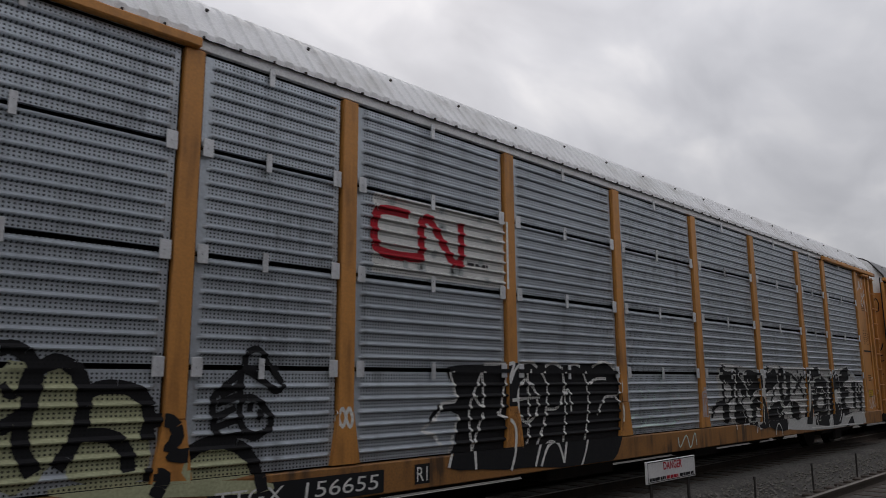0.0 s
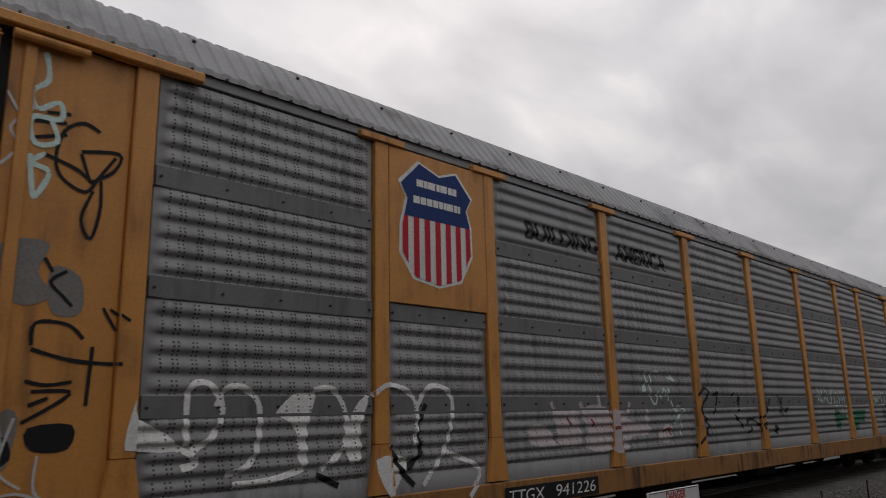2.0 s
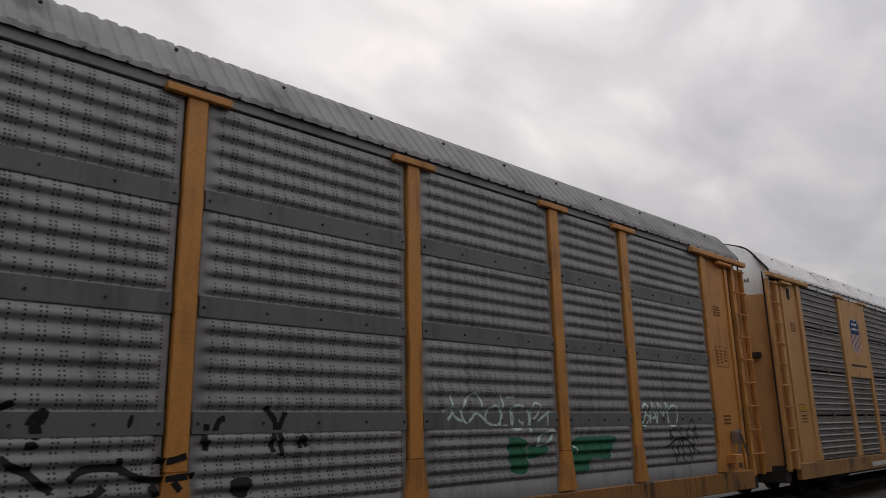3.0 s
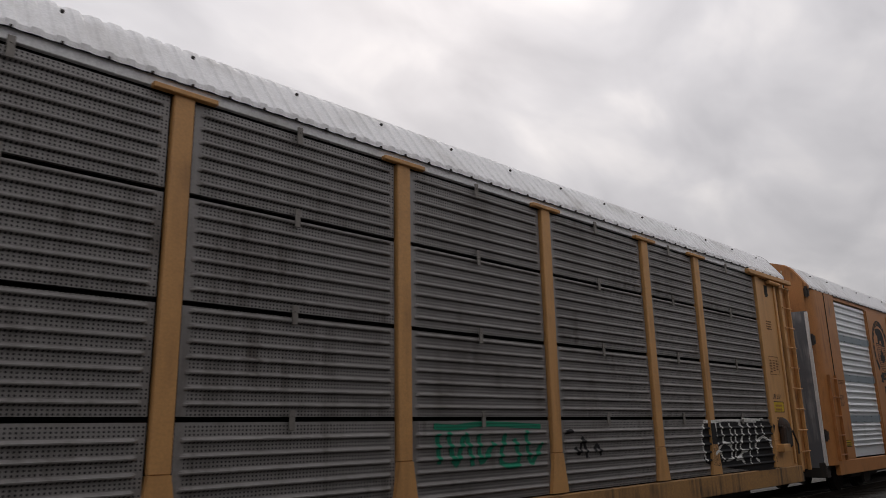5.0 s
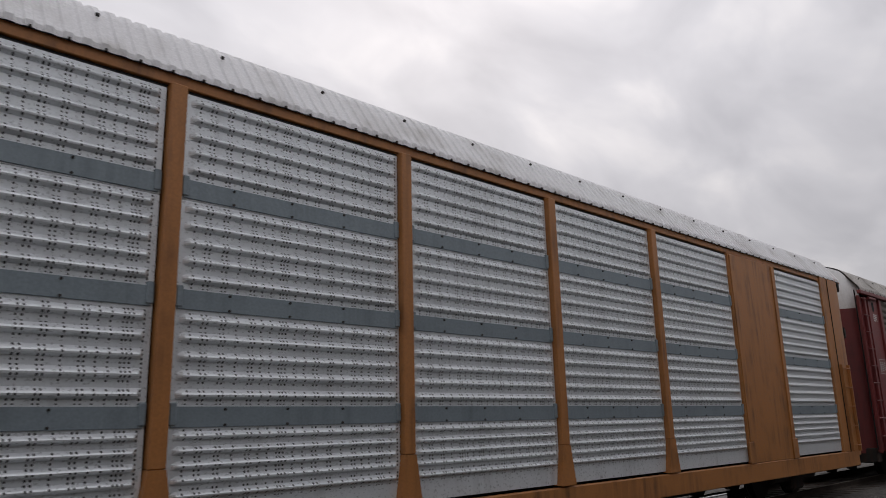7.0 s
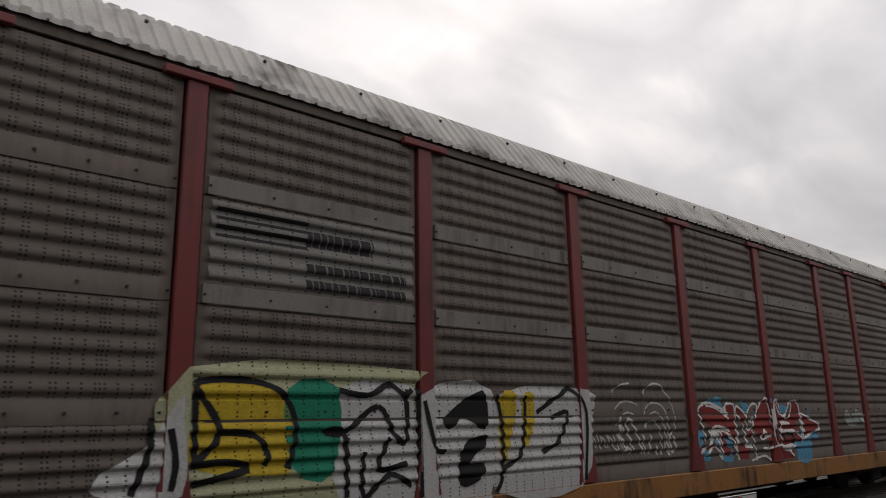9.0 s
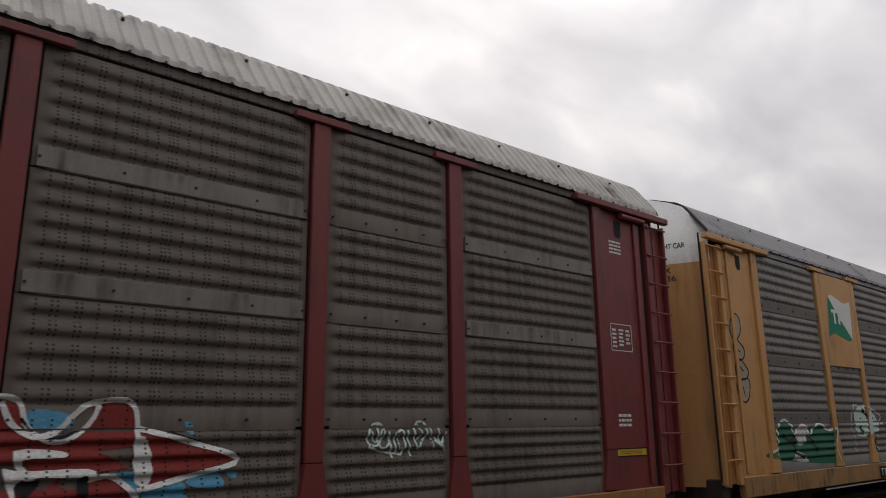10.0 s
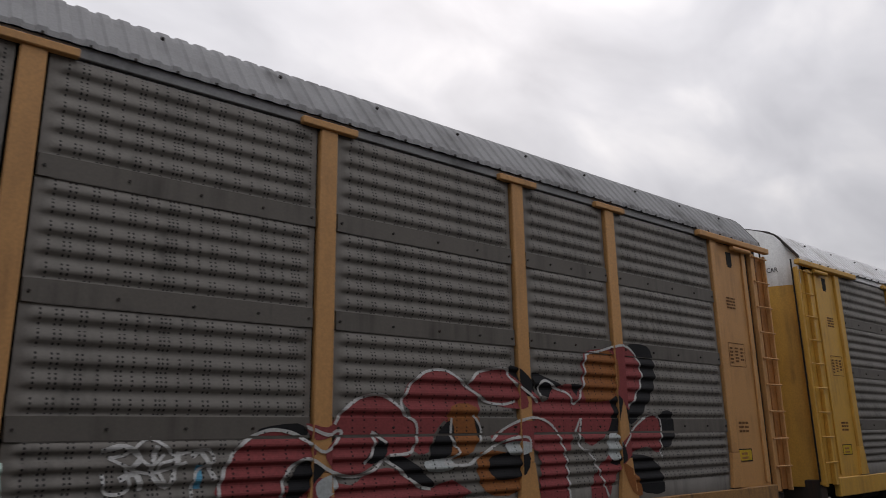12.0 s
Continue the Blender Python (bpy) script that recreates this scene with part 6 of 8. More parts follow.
paint(side_b, "graffiti", "green", lift=0.004, fills=[
    [(5.9, 1.74), (6.22, 1.72), (6.23, 1.56), (6.26, 1.32), (5.96, 1.31), (5.87, 1.51)],
    [(6.26, 1.6), (6.43, 1.64), (6.7, 1.62), (6.62, 1.52), (6.3, 1.47)],
    [(7.21, 1.53), (7.31, 1.71), (7.73, 1.73), (8.36, 1.72), (8.28, 1.58), (8.16, 1.4), (7.72, 1.43), (7.62, 1.27), (7.26, 1.27)],
])
paint(side_b, "graffiti", "black", lift=0.005, width=0.058, strokes=[
    [(-0, 2.09), (0.05, 2.12), (0.09, 2.13)],
    [(0.21, 1.96), (0.24, 2.02), (0.32, 2.07), (0.31, 2.01), (0.27, 1.97)],
    [(0.04, 1.73), (0.12, 1.66), (0.23, 1.61), (0.33, 1.52), (0.43, 1.46)],
    [(0.24, 1.6), (0.24, 1.66)],
    [(0.53, 1.53), (0.65, 1.61), (0.83, 1.62), (0.95, 1.6), (1.07, 1.53), (1.24, 1.5), (1.41, 1.51), (1.59, 1.52)],
    [(0.92, 1.67), (0.95, 1.6)],
    [(0.59, 1.41), (0.63, 1.38), (0.74, 1.41), (0.82, 1.47)],
    [(2.29, 2.12), (2.38, 2.01), (2.41, 1.93), (2.38, 1.78), (2.39, 1.69)],
    [(2.52, 2.07), (2.47, 1.97), (2.45, 1.9), (2.48, 1.8), (2.48, 1.65)],
    [(1.77, 1.89), (1.81, 1.99), (1.87, 2.01)],
    [(1.69, 1.96), (1.68, 1.88), (1.65, 1.79)],
    [(1.69, 1.73), (1.71, 1.82)],
])
paint(side_b, "graffiti", "black", lift=0.005, width=0.058, strokes=[
    [(2.7, 1.72), (2.7, 1.8), (2.74, 1.82), (2.78, 1.73)],
    [(1.23, 1.67), (1.33, 1.65), (1.5, 1.69)],
    [(1.21, 1.46), (1.27, 1.36)],
    [(1.39, 1.48), (1.46, 1.4)],
])
paint(side_b, "graffiti", "black", lift=0.005, fills=[
    [(0.22, 1.97), (0.29, 1.97), (0.32, 1.89), (0.28, 1.85), (0.23, 1.88)],
    [(0.2, 1.83), (0.27, 1.84), (0.3, 1.79), (0.21, 1.78)],
    [(0.97, 1.97), (0.99, 2.03), (1.02, 2.04), (1.01, 1.96), (0.98, 1.93)],
    [(1.95, 1.45), (2.16, 1.47), (2.13, 1.31), (1.99, 1.32)],
    [(0.9, 1.69), (0.95, 1.69), (0.95, 1.65), (0.91, 1.65)],
])
paint(side_b, "graffiti", "black", lift=0.005, width=0.03, strokes=[
    [(10, 1.67), (10.32, 1.9), (10.49, 1.59), (10.84, 1.96), (11.01, 1.57)],
    [(9.85, 1.51), (10.49, 1.65), (11, 1.38)],
    [(10.08, 1.79), (10.16, 1.26), (10.4, 1.66), (10.48, 1.24)],
    [(10.66, 1.71), (10.73, 1.28), (10.93, 1.83)],
])
paint(side_b, "graffiti", "mint", lift=0.005, width=0.045, strokes=[
    [(-12.74, 4.94), (-12.7, 4.7), (-12.82, 4.56), (-12.76, 4.42), (-12.6, 4.52), (-12.58, 4.37), (-12.8, 4.34), (-12.76, 4.12), (-12.59, 4.17), (-12.65, 4.35)],
    [(-12.79, 4.02), (-12.75, 3.74), (-12.72, 3.67), (-12.63, 3.89), (-12.77, 3.95), (-12.67, 4.05)],
])
paint(side_b, "graffiti", "black", lift=0.006, width=0.03, strokes=[
    [(-12.69, 4.41), (-12.5, 4.44)],
    [(-12.81, 4.31), (-12.53, 4.35)],
    [(-12.79, 4.16), (-12.52, 4.25)],
    [(-12.67, 4.04), (-12.43, 3.97), (-12.3, 3.89)],
    [(-12.25, 4.34), (-12.39, 4.39), (-12.54, 4.28), (-12.59, 4.02), (-12.52, 3.86), (-12.33, 3.78), (-12.23, 3.93), (-12.1, 4.14)],
    [(-12.39, 4.13), (-12.07, 4.18), (-12.11, 4.01), (-12.3, 3.87)],
    [(-12.39, 4.11), (-12.3, 3.87)],
    [(-12.27, 3.8), (-12.35, 3.54), (-12.26, 3.38), (-12.2, 3.64), (-12.21, 3.9)],
    [(-12.6, 3.17), (-12.53, 3.06)],
    [(-12.42, 3.08), (-12.54, 2.98), (-12.44, 2.87), (-12.36, 2.79)],
    [(-12.64, 2.46), (-12.62, 2.64), (-12.38, 2.64), (-12.25, 2.53)],
    [(-12.64, 2.43), (-12.32, 2.35), (-11.93, 2.33)],
    [(-12.05, 2.79), (-11.89, 2.7)],
    [(-12.66, 2.18), (-12.5, 2.15), (-12.31, 2.18)],
])
paint(side_b, "graffiti", "black", lift=0.006, width=0.03, strokes=[
    [(-12.61, 2.1), (-12.32, 2.1), (-12.44, 1.99), (-12.66, 1.86)],
    [(-12.48, 2.05), (-12.62, 1.99)],
    [(-12.11, 2.8), (-11.99, 2.61)],
    [(-12.17, 2.47), (-12.19, 1.99)],
])
paint(side_b, "graffiti", "dust", lift=0.004, fills=[
    [(-13, 3.17), (-12.81, 3.3), (-12.57, 3.29), (-12.64, 3.05), (-12.52, 2.87), (-12.72, 2.77), (-12.94, 2.89)],
    [(-12.53, 3.11), (-12.31, 3.04), (-12.28, 2.75), (-12.48, 2.71), (-12.55, 2.86)],
    [(-12.81, 1.94), (-12.68, 1.9), (-12.74, 1.53), (-12.86, 1.55)],
])
paint(side_b, "graffiti", "black", lift=0.0055, fills=[
    [(-12.96, 1.67), (-12.77, 1.76), (-12.71, 1.59), (-12.89, 1.51)],
    [(-12.61, 1.82), (-12.28, 1.84), (-12.3, 1.65), (-12.57, 1.65)],
    [(-12.93, 1.42), (-12.8, 1.44), (-12.79, 1.26), (-12.91, 1.3)],
])
paint(side_b, "graffiti", "grey", lift=0.0065, width=0.022, strokes=[
    [(-12.83, 1.94), (-12.78, 1.68)],
    [(-12.71, 1.9), (-12.79, 1.53), (-12.62, 1.37)],
    [(-12.52, 1.61), (-12.52, 1.34), (-12.34, 1.22)],
    [(-12.91, 1.27), (-12.65, 1.34), (-12.34, 1.21)],
    [(-12.84, 4.54), (-12.8, 4.41), (-12.95, 4.22), (-12.88, 4.06), (-13, 3.88)],
    [(-13, 4.51), (-12.91, 4.36)],
])
paint(side_a, "graffiti", "white", lift=0.005, width=0.036, strokes=[
    [(12.04, 4.9), (12.16, 4.5)],
    [(12.04, 4.94), (12.27, 5.02)],
    [(12.24, 4.55), (12.32, 4.81), (12.4, 4.59)],
    [(12.48, 4.78), (12.4, 4.59), (12.56, 4.63)],
    [(12.82, 5), (12.6, 4.91), (12.64, 4.65)],
    [(12.48, 4.47), (12.44, 4.37), (12.56, 4.36), (12.52, 4.43)],
    [(12.81, 4.58), (12.64, 4.44), (12.81, 4.44)],
    [(12.36, 4.18), (12.81, 4.44), (12.94, 4.3), (12.86, 3.97), (12.73, 3.98), (12.69, 4.25), (12.48, 4.07), (12.36, 4.18)],
    [(12.61, 1.92), (12.73, 1.96), (12.79, 1.87)],
])
paint(side_c, "graffiti", "black", lift=0.004, fills=[
    [(8.65, 1.72), (8.77, 1.93), (9.18, 1.94), (11.67, 1.94), (11.71, 1.64), (11.58, 1.57), (11.59, 0.99), (8.85, 1.19), (8.69, 1.43)],
])
paint(side_c, "graffiti", "white", lift=0.009, width=0.055, strokes=[
    [(8.73, 1.91), (8.64, 1.79), (8.61, 1.63), (8.66, 1.4), (8.71, 1.25)],
    [(9.1, 1.93), (9.15, 1.74), (9.18, 1.57), (9.16, 1.47), (9.29, 1.48), (9.44, 1.56), (9.59, 1.55), (9.75, 1.49), (9.78, 1.35), (9.71, 1.26), (9.51, 1.25)],
    [(9, 1.37), (9.12, 1.42), (9.26, 1.4), (9.36, 1.32), (9.4, 1.22)],
    [(9.4, 1.92), (9.45, 1.74), (9.46, 1.57)],
    [(9.77, 1.92), (9.81, 1.73), (9.79, 1.5), (9.75, 1.24)],
    [(10.02, 1.8), (9.98, 1.51), (9.93, 1.26), (10.14, 1.25), (10.31, 1.17)],
    [(10.19, 1.91), (10.32, 1.85), (10.31, 1.68), (10.19, 1.52), (10.21, 1.4), (10.48, 1.39)],
    [(9.96, 1.26), (10.2, 1.33), (10.31, 1.4)],
    [(10.6, 1.91), (10.63, 1.64), (10.59, 1.34), (10.58, 1.14)],
])
paint(side_c, "graffiti", "white", lift=0.009, width=0.055, strokes=[
    [(10.89, 1.91), (10.98, 1.74), (10.9, 1.46), (10.97, 1.32)],
    [(10.83, 1.24), (11, 1.17)],
    [(8.73, 1.95), (9.12, 1.95), (9.66, 1.97), (10.38, 1.96), (11.03, 1.95)],
])
paint(side_c, "graffiti", "white", lift=0.009, width=0.06, strokes=[
    [(10.25, 1.93), (10.3, 1.86), (10.31, 1.77), (10.31, 1.66), (10.27, 1.59)],
    [(10.61, 1.91), (10.63, 1.82), (10.63, 1.68), (10.62, 1.55), (10.6, 1.42)],
    [(10.89, 1.91), (10.95, 1.83), (10.96, 1.71), (10.95, 1.61), (10.9, 1.55), (10.87, 1.45), (10.94, 1.38)],
    [(11.26, 1.9), (11.29, 1.78), (11.3, 1.66), (11.18, 1.62), (11.05, 1.59), (10.97, 1.56)],
    [(11.31, 1.64), (11.52, 1.58), (11.61, 1.51), (11.64, 1.42)],
    [(10.23, 1.99), (10.55, 1.98), (10.88, 1.97), (11.25, 1.98)],
])
paint(side_c, "graffiti", "emerald", lift=0.005, width=0.075, strokes=[
    [(1.9, 1.93), (2.27, 1.91), (2.78, 1.95), (3.94, 1.91)],
    [(1.95, 1.84), (1.98, 1.49)],
    [(2.13, 1.86), (2.26, 1.47), (2.43, 1.83), (2.56, 1.45)],
    [(2.68, 1.83), (2.71, 1.49), (2.96, 1.72)],
    [(3.19, 1.82), (3.09, 1.47), (3.44, 1.45), (3.37, 1.76)],
    [(3.61, 1.86), (3.69, 1.44), (3.94, 1.69)],
])
paint(side_c, "graffiti", "black", lift=0.005, width=0.06, strokes=[
    [(4.49, 1.82), (4.67, 1.84)],
    [(4.72, 1.61), (4.82, 1.52), (4.92, 1.74), (5.01, 1.46)],
    [(5.18, 1.54), (5.28, 1.63), (5.37, 1.48)],
])
paint(side_e, "graffiti", "cream", lift=0.003, fills=[
    [(-7.03, 2.36), (-4.44, 2.41), (-4.44, 2.2), (-4.41, 1.06), (-6.99, 1.26)],
])
paint(side_e, "graffiti", "grey", lift=0.006, fills=[
    [(-5.45, 2.18), (-4.56, 2.26), (-4.44, 2.01), (-4.45, 1.07), (-5.43, 1.14)],
    [(-4.36, 2.14), (-3.23, 2.22), (-3.29, 0.98), (-4.37, 1.06)],
    [(-3.14, 2.15), (-1.33, 2.24), (-1.24, 1.86), (-1.58, 0.99), (-3.19, 1.03)],
    [(-7.73, 1.32), (-7.7, 1.49), (-7.36, 1.69), (-7.09, 2.11), (-7.06, 1.92), (-7.04, 1.27)],
])
paint(side_e, "graffiti", "yellow", lift=0.009, fills=[
    [(-6.95, 2.26), (-6.4, 2.26), (-6.03, 2.12), (-5.93, 1.8), (-6.01, 1.49), (-6.07, 1.39), (-6.95, 1.49), (-6.95, 1.92)],
    [(-3.09, 2.12), (-2.78, 2.15), (-2.91, 1.61), (-3.08, 1.29)],
    [(-2.68, 2.12), (-2.46, 2.16), (-2.49, 1.73), (-2.66, 1.53)],
])
paint(side_e, "graffiti", "emerald", lift=0.009, fills=[
    [(-6.04, 2.18), (-5.45, 2.21), (-5.5, 1.36), (-5.95, 1.44)],
])
paint(side_e, "graffiti", "black", lift=0.013, width=0.061, strokes=[
    [(-6.93, 1.49), (-6.95, 2.11), (-6.9, 2.24), (-6.4, 2.25), (-6.07, 2.12), (-5.93, 1.8), (-6.01, 1.44)],
    [(-6.94, 2.16), (-6.71, 1.79), (-6.96, 1.51)],
    [(-6.71, 1.79), (-6.38, 1.76), (-6.23, 1.6), (-6.25, 1.48)],
    [(-6.96, 1.51), (-6.64, 1.53), (-6.42, 1.46), (-6.95, 1.35)],
    [(-5.45, 2.18), (-5.09, 2.13), (-4.79, 2.25), (-4.6, 2.14), (-4.48, 2.2)],
    [(-4.56, 2.2), (-4.56, 1.66), (-4.72, 1.72), (-4.95, 2.02), (-5.37, 1.76), (-5.61, 1.77), (-5.37, 1.74), (-5.33, 1.13)],
    [(-4.79, 1.69), (-4.94, 1.38), (-4.56, 1.42)],
])
paint(side_e, "graffiti", "black", lift=0.013, width=0.06, strokes=[
    [(-5.12, 1.56), (-5.12, 1.12), (-4.79, 1.32), (-4.49, 1.19)],
    [(-4.32, 2.08), (-4.16, 1.58), (-3.99, 1.52)],
    [(-3.14, 2.15), (-3.06, 1.75), (-3.08, 1.22), (-3.19, 1.03)],
    [(-2.62, 2.15), (-2.72, 1.47), (-3.08, 1.29)],
    [(-2.42, 1.94), (-1.95, 2.16), (-1.7, 2.24), (-1.42, 1.94), (-1.51, 1.06)],
    [(-2.34, 1.45), (-2, 1.58), (-1.79, 1.94), (-2.14, 1.87)],
    [(-7.33, 1.92), (-7.33, 1.65), (-7.46, 1.3)],
    [(-7.17, 1.83), (-7.11, 1.55), (-7.14, 1.32)],
    [(-4.4, 2.2), (-4.37, 1.06)],
])
paint(side_e, "graffiti", "black", lift=0.013, fills=[
    [(-4.02, 1.89), (-3.38, 2.21), (-3.33, 1.75), (-3.71, 1.89), (-3.9, 1.76)],
    [(-3.72, 1.57), (-3.35, 1.69), (-3.36, 1.56), (-3.64, 1.38), (-3.36, 1.36), (-3.46, 1.18), (-3.78, 1.14)],
])
paint(side_e, "graffiti", "grey", lift=0.006, width=0.027, strokes=[
    [(-0.75, 2.22), (-0.57, 2.32), (-0.33, 2.35)],
    [(-0.72, 1.98), (-0.56, 2.07), (-0.34, 2.09), (-0.15, 2.04)],
    [(-0.69, 1.75), (-0.56, 1.88), (-0.41, 1.93), (-0.25, 1.9)],
    [(0.03, 2.2), (0.15, 2.31), (0.34, 2.36), (0.53, 2.32), (0.72, 2.15), (0.83, 1.96), (0.86, 1.79), (0.8, 1.65), (0.68, 1.58)],
    [(0.02, 1.9), (0.11, 2.02), (0.29, 2.07), (0.48, 2.04), (0.61, 1.93), (0.66, 1.75), (0.65, 1.51)],
    [(0.12, 1.88), (0.28, 1.93), (0.42, 1.9), (0.53, 1.75), (0.57, 1.52), (0.41, 1.32)],
    [(0.01, 1.71), (0.13, 1.79), (0.29, 1.8), (0.4, 1.68), (0.43, 1.48), (0.39, 1.3)],
])
paint(side_e, "graffiti", "grey", lift=0.006, width=0.045, strokes=[
    [(-0.32, 1.4), (-0.41, 1.61), (-0.45, 1.77), (-0.4, 1.84), (-0.29, 1.77), (-0.17, 1.55), (-0.09, 1.34)],
    [(-0.62, 1.58), (-0.62, 1.72), (-0.56, 1.74), (-0.56, 1.63)],
    [(-0.68, 1.58), (-0.58, 1.55), (-0.52, 1.43), (-0.58, 1.37)],
    [(-0.04, 1.61), (-0.05, 1.46), (-0.02, 1.33)],
    [(0.17, 1.6), (0.11, 1.45), (0.08, 1.33)],
    [(-0.51, 1.37), (-0.47, 1.44), (-0.41, 1.4), (-0.39, 1.35)],
    [(0.27, 1.44), (0.3, 1.31)],
    [(0.61, 1.29), (0.6, 1.47), (0.68, 1.54), (0.66, 1.33)],
    [(0.73, 1.56), (0.81, 1.51), (0.8, 1.37), (0.7, 1.33)],
])
paint(side_e, "graffiti", "blue", lift=0.003, fills=[
    [(1.52, 1.28), (1.73, 1.33), (1.88, 1.21), (1.73, 1.14)],
    [(2.2, 1.24), (2.53, 1.31), (2.61, 1.11), (2.28, 1.12)],
    [(5, 1.51), (5.78, 1.52), (5.79, 1.03), (5.2, 0.96), (5.11, 1.29)],
])
paint(side_e, "graffiti", "red", lift=0.004, curved=False, fills=[
    [(2.2, 1.6), (2.54, 1.53), (2.53, 1.18), (2.32, 1.23)],
    [(2.8, 1.39), (3.26, 1.31), (3.15, 1.11), (2.88, 1.14)],
    [(4.08, 1.47), (5, 1.44), (5.02, 1.06), (4.05, 1.06)],
])
paint(side_e, "graffiti", "white", lift=0.0188, width=0.038, strokes=[
    [(1.66, 1.22), (2.04, 1.37), (2.2, 1.15)],
    [(2.63, 1.52), (2.79, 1.12)],
    [(3.37, 1.56), (3.44, 1.08)],
    [(3.96, 1.27), (4.51, 1.31), (4.97, 1.1)],
    [(3.25, 1.09), (3.74, 1.15), (4, 1.05)],
])
paint(side_e, "graffiti", "grey", lift=0.006, width=0.021, strokes=[
    [(-1.29, 1.45), (-1.27, 1.64), (-1.19, 1.46), (-1.14, 1.66)],
    [(-1.1, 1.44), (-1.07, 1.61), (-0.96, 1.45)],
    [(-0.92, 1.45), (-0.91, 1.63), (-0.8, 1.47)],
    [(-0.77, 1.62), (-0.78, 1.44), (-0.68, 1.44), (-0.67, 1.64), (-0.58, 1.43)],
])
paint(side_e, "graffiti", "blue", lift=0.006, fills=[
    [(1.9, 2.11), (1.97, 2.16), (2.05, 2.14), (2.16, 2.18), (2.29, 2.16), (2.38, 2.14), (2.38, 1.94), (2.3, 1.98), (2.06, 2.05)],
    [(3.06, 2.01), (3.1, 2.16), (3.18, 2.08), (3.3, 2.06), (3.3, 1.98), (3.19, 1.89)],
    [(4.56, 1.98), (4.63, 2.05), (4.9, 2), (4.89, 1.91), (4.77, 1.86), (4.64, 1.89)],
    [(2.37, 1.53), (2.52, 1.49), (2.7, 1.39), (2.66, 1.34), (2.45, 1.35)],
    [(4.16, 2.16), (4.22, 2.16), (4.22, 2.09), (4.17, 2.09)],
    [(2.07, 1.53), (2.1, 1.53), (2.11, 1.38), (1.99, 1.39)],
])
paint(side_e, "graffiti", "blue", lift=0.005, fills=[
    [(1.48, 1.63), (1.66, 1.63), (1.68, 1.46), (1.49, 1.37)],
    [(2, 1.45), (2.13, 1.55), (2.13, 1.39), (2.02, 1.38)],
])
paint(side_e, "graffiti", "red", lift=0.007, curved=False, fills=[
    [(1.83, 2.02), (2.06, 2.01), (2.31, 1.93), (2.53, 1.83), (2.58, 1.76), (2.75, 1.54), (2.74, 1.38), (2.64, 1.48), (2.47, 1.57), (2.26, 1.64), (1.87, 1.66)],
    [(2.5, 2.02), (2.75, 2.04), (2.78, 1.87), (2.77, 1.69), (2.75, 1.56), (2.63, 1.69), (2.51, 1.83)],
    [(2.83, 1.94), (2.89, 2), (3.11, 1.93), (3.18, 1.85), (3.18, 1.68), (2.95, 1.82)],
    [(3.65, 1.97), (3.84, 2.1), (4.04, 2.15), (4.14, 1.8), (4.21, 1.34), (4.11, 1.24), (4.04, 1.4), (3.87, 1.46), (3.66, 1.42), (3.43, 1.67), (3.58, 1.86)],
    [(3.19, 1.61), (3.38, 1.61), (3.37, 1.48), (3.22, 1.49)],
])
paint(side_e, "graffiti", "red", lift=0.007, curved=False, fills=[
    [(4.31, 2.08), (4.5, 2.09), (4.56, 1.9), (4.77, 1.79), (5.01, 1.87), (5.11, 2.06), (5.12, 1.61), (4.45, 1.64), (4.36, 1.69)],
    [(2.2, 1.62), (2.3, 1.61), (2.4, 1.36), (2.24, 1.37)],
    [(4.84, 1.52), (4.97, 1.24), (4.59, 1.33)],
])
paint(side_e, "graffiti", "red", lift=0.0085, curved=False, fills=[
    [(1.63, 2.01), (1.92, 2.08), (2.28, 1.99), (2.56, 1.85), (2.29, 1.73), (1.71, 1.77)],
    [(1.76, 1.37), (2.03, 1.45), (2.04, 1.34), (1.79, 1.29)],
])
paint(side_e, "graffiti", "red", lift=0.0095, curved=False, fills=[
    [(5.04, 2.09), (5.35, 2.09), (5.41, 1.75), (5.05, 1.72)],
    [(5.39, 1.89), (5.82, 1.79), (6.31, 1.62), (5.7, 1.48), (5.45, 1.41), (5.38, 1.71)],
    [(4.48, 1.81), (5.05, 1.76), (5.37, 1.58), (4.67, 1.53)],
    [(5.03, 1.51), (5.24, 1.52), (5.43, 1.35), (5, 1.38)],
])
paint(side_e, "graffiti", "white", lift=0.012, width=0.041, strokes=[
    [(1.83, 2.03), (2.06, 2.01), (2.26, 1.95), (2.44, 1.87), (2.55, 1.79)],
    [(2.5, 1.85), (2.48, 2.04), (2.76, 2.05), (2.79, 1.85), (2.77, 1.69)],
    [(2.81, 1.92), (2.89, 2.02), (3.11, 1.92), (3.19, 1.85)],
    [(3.19, 1.85), (3.36, 2.01), (3.46, 2.05), (3.61, 2.06), (3.62, 1.96), (3.53, 1.83), (3.38, 1.67), (3.26, 1.61), (3.19, 1.65), (3.18, 1.85)],
    [(3.65, 1.97), (3.84, 2.1), (4.04, 2.16), (4.14, 1.85), (4.22, 1.44), (4.31, 1.31)],
    [(4.33, 1.69), (4.3, 2.1), (4.5, 2.11), (4.57, 1.93), (4.7, 1.82), (4.84, 1.8), (4.97, 1.88), (5.05, 1.98), (5.09, 2.09)],
    [(3.32, 1.74), (3.37, 1.8), (3.41, 1.82), (3.4, 1.76), (3.34, 1.73)],
    [(2.82, 1.92), (2.94, 1.8)],
])
paint(side_e, "graffiti", "white", lift=0.012, width=0.041, strokes=[
    [(3.37, 1.65), (3.38, 1.48)],
])
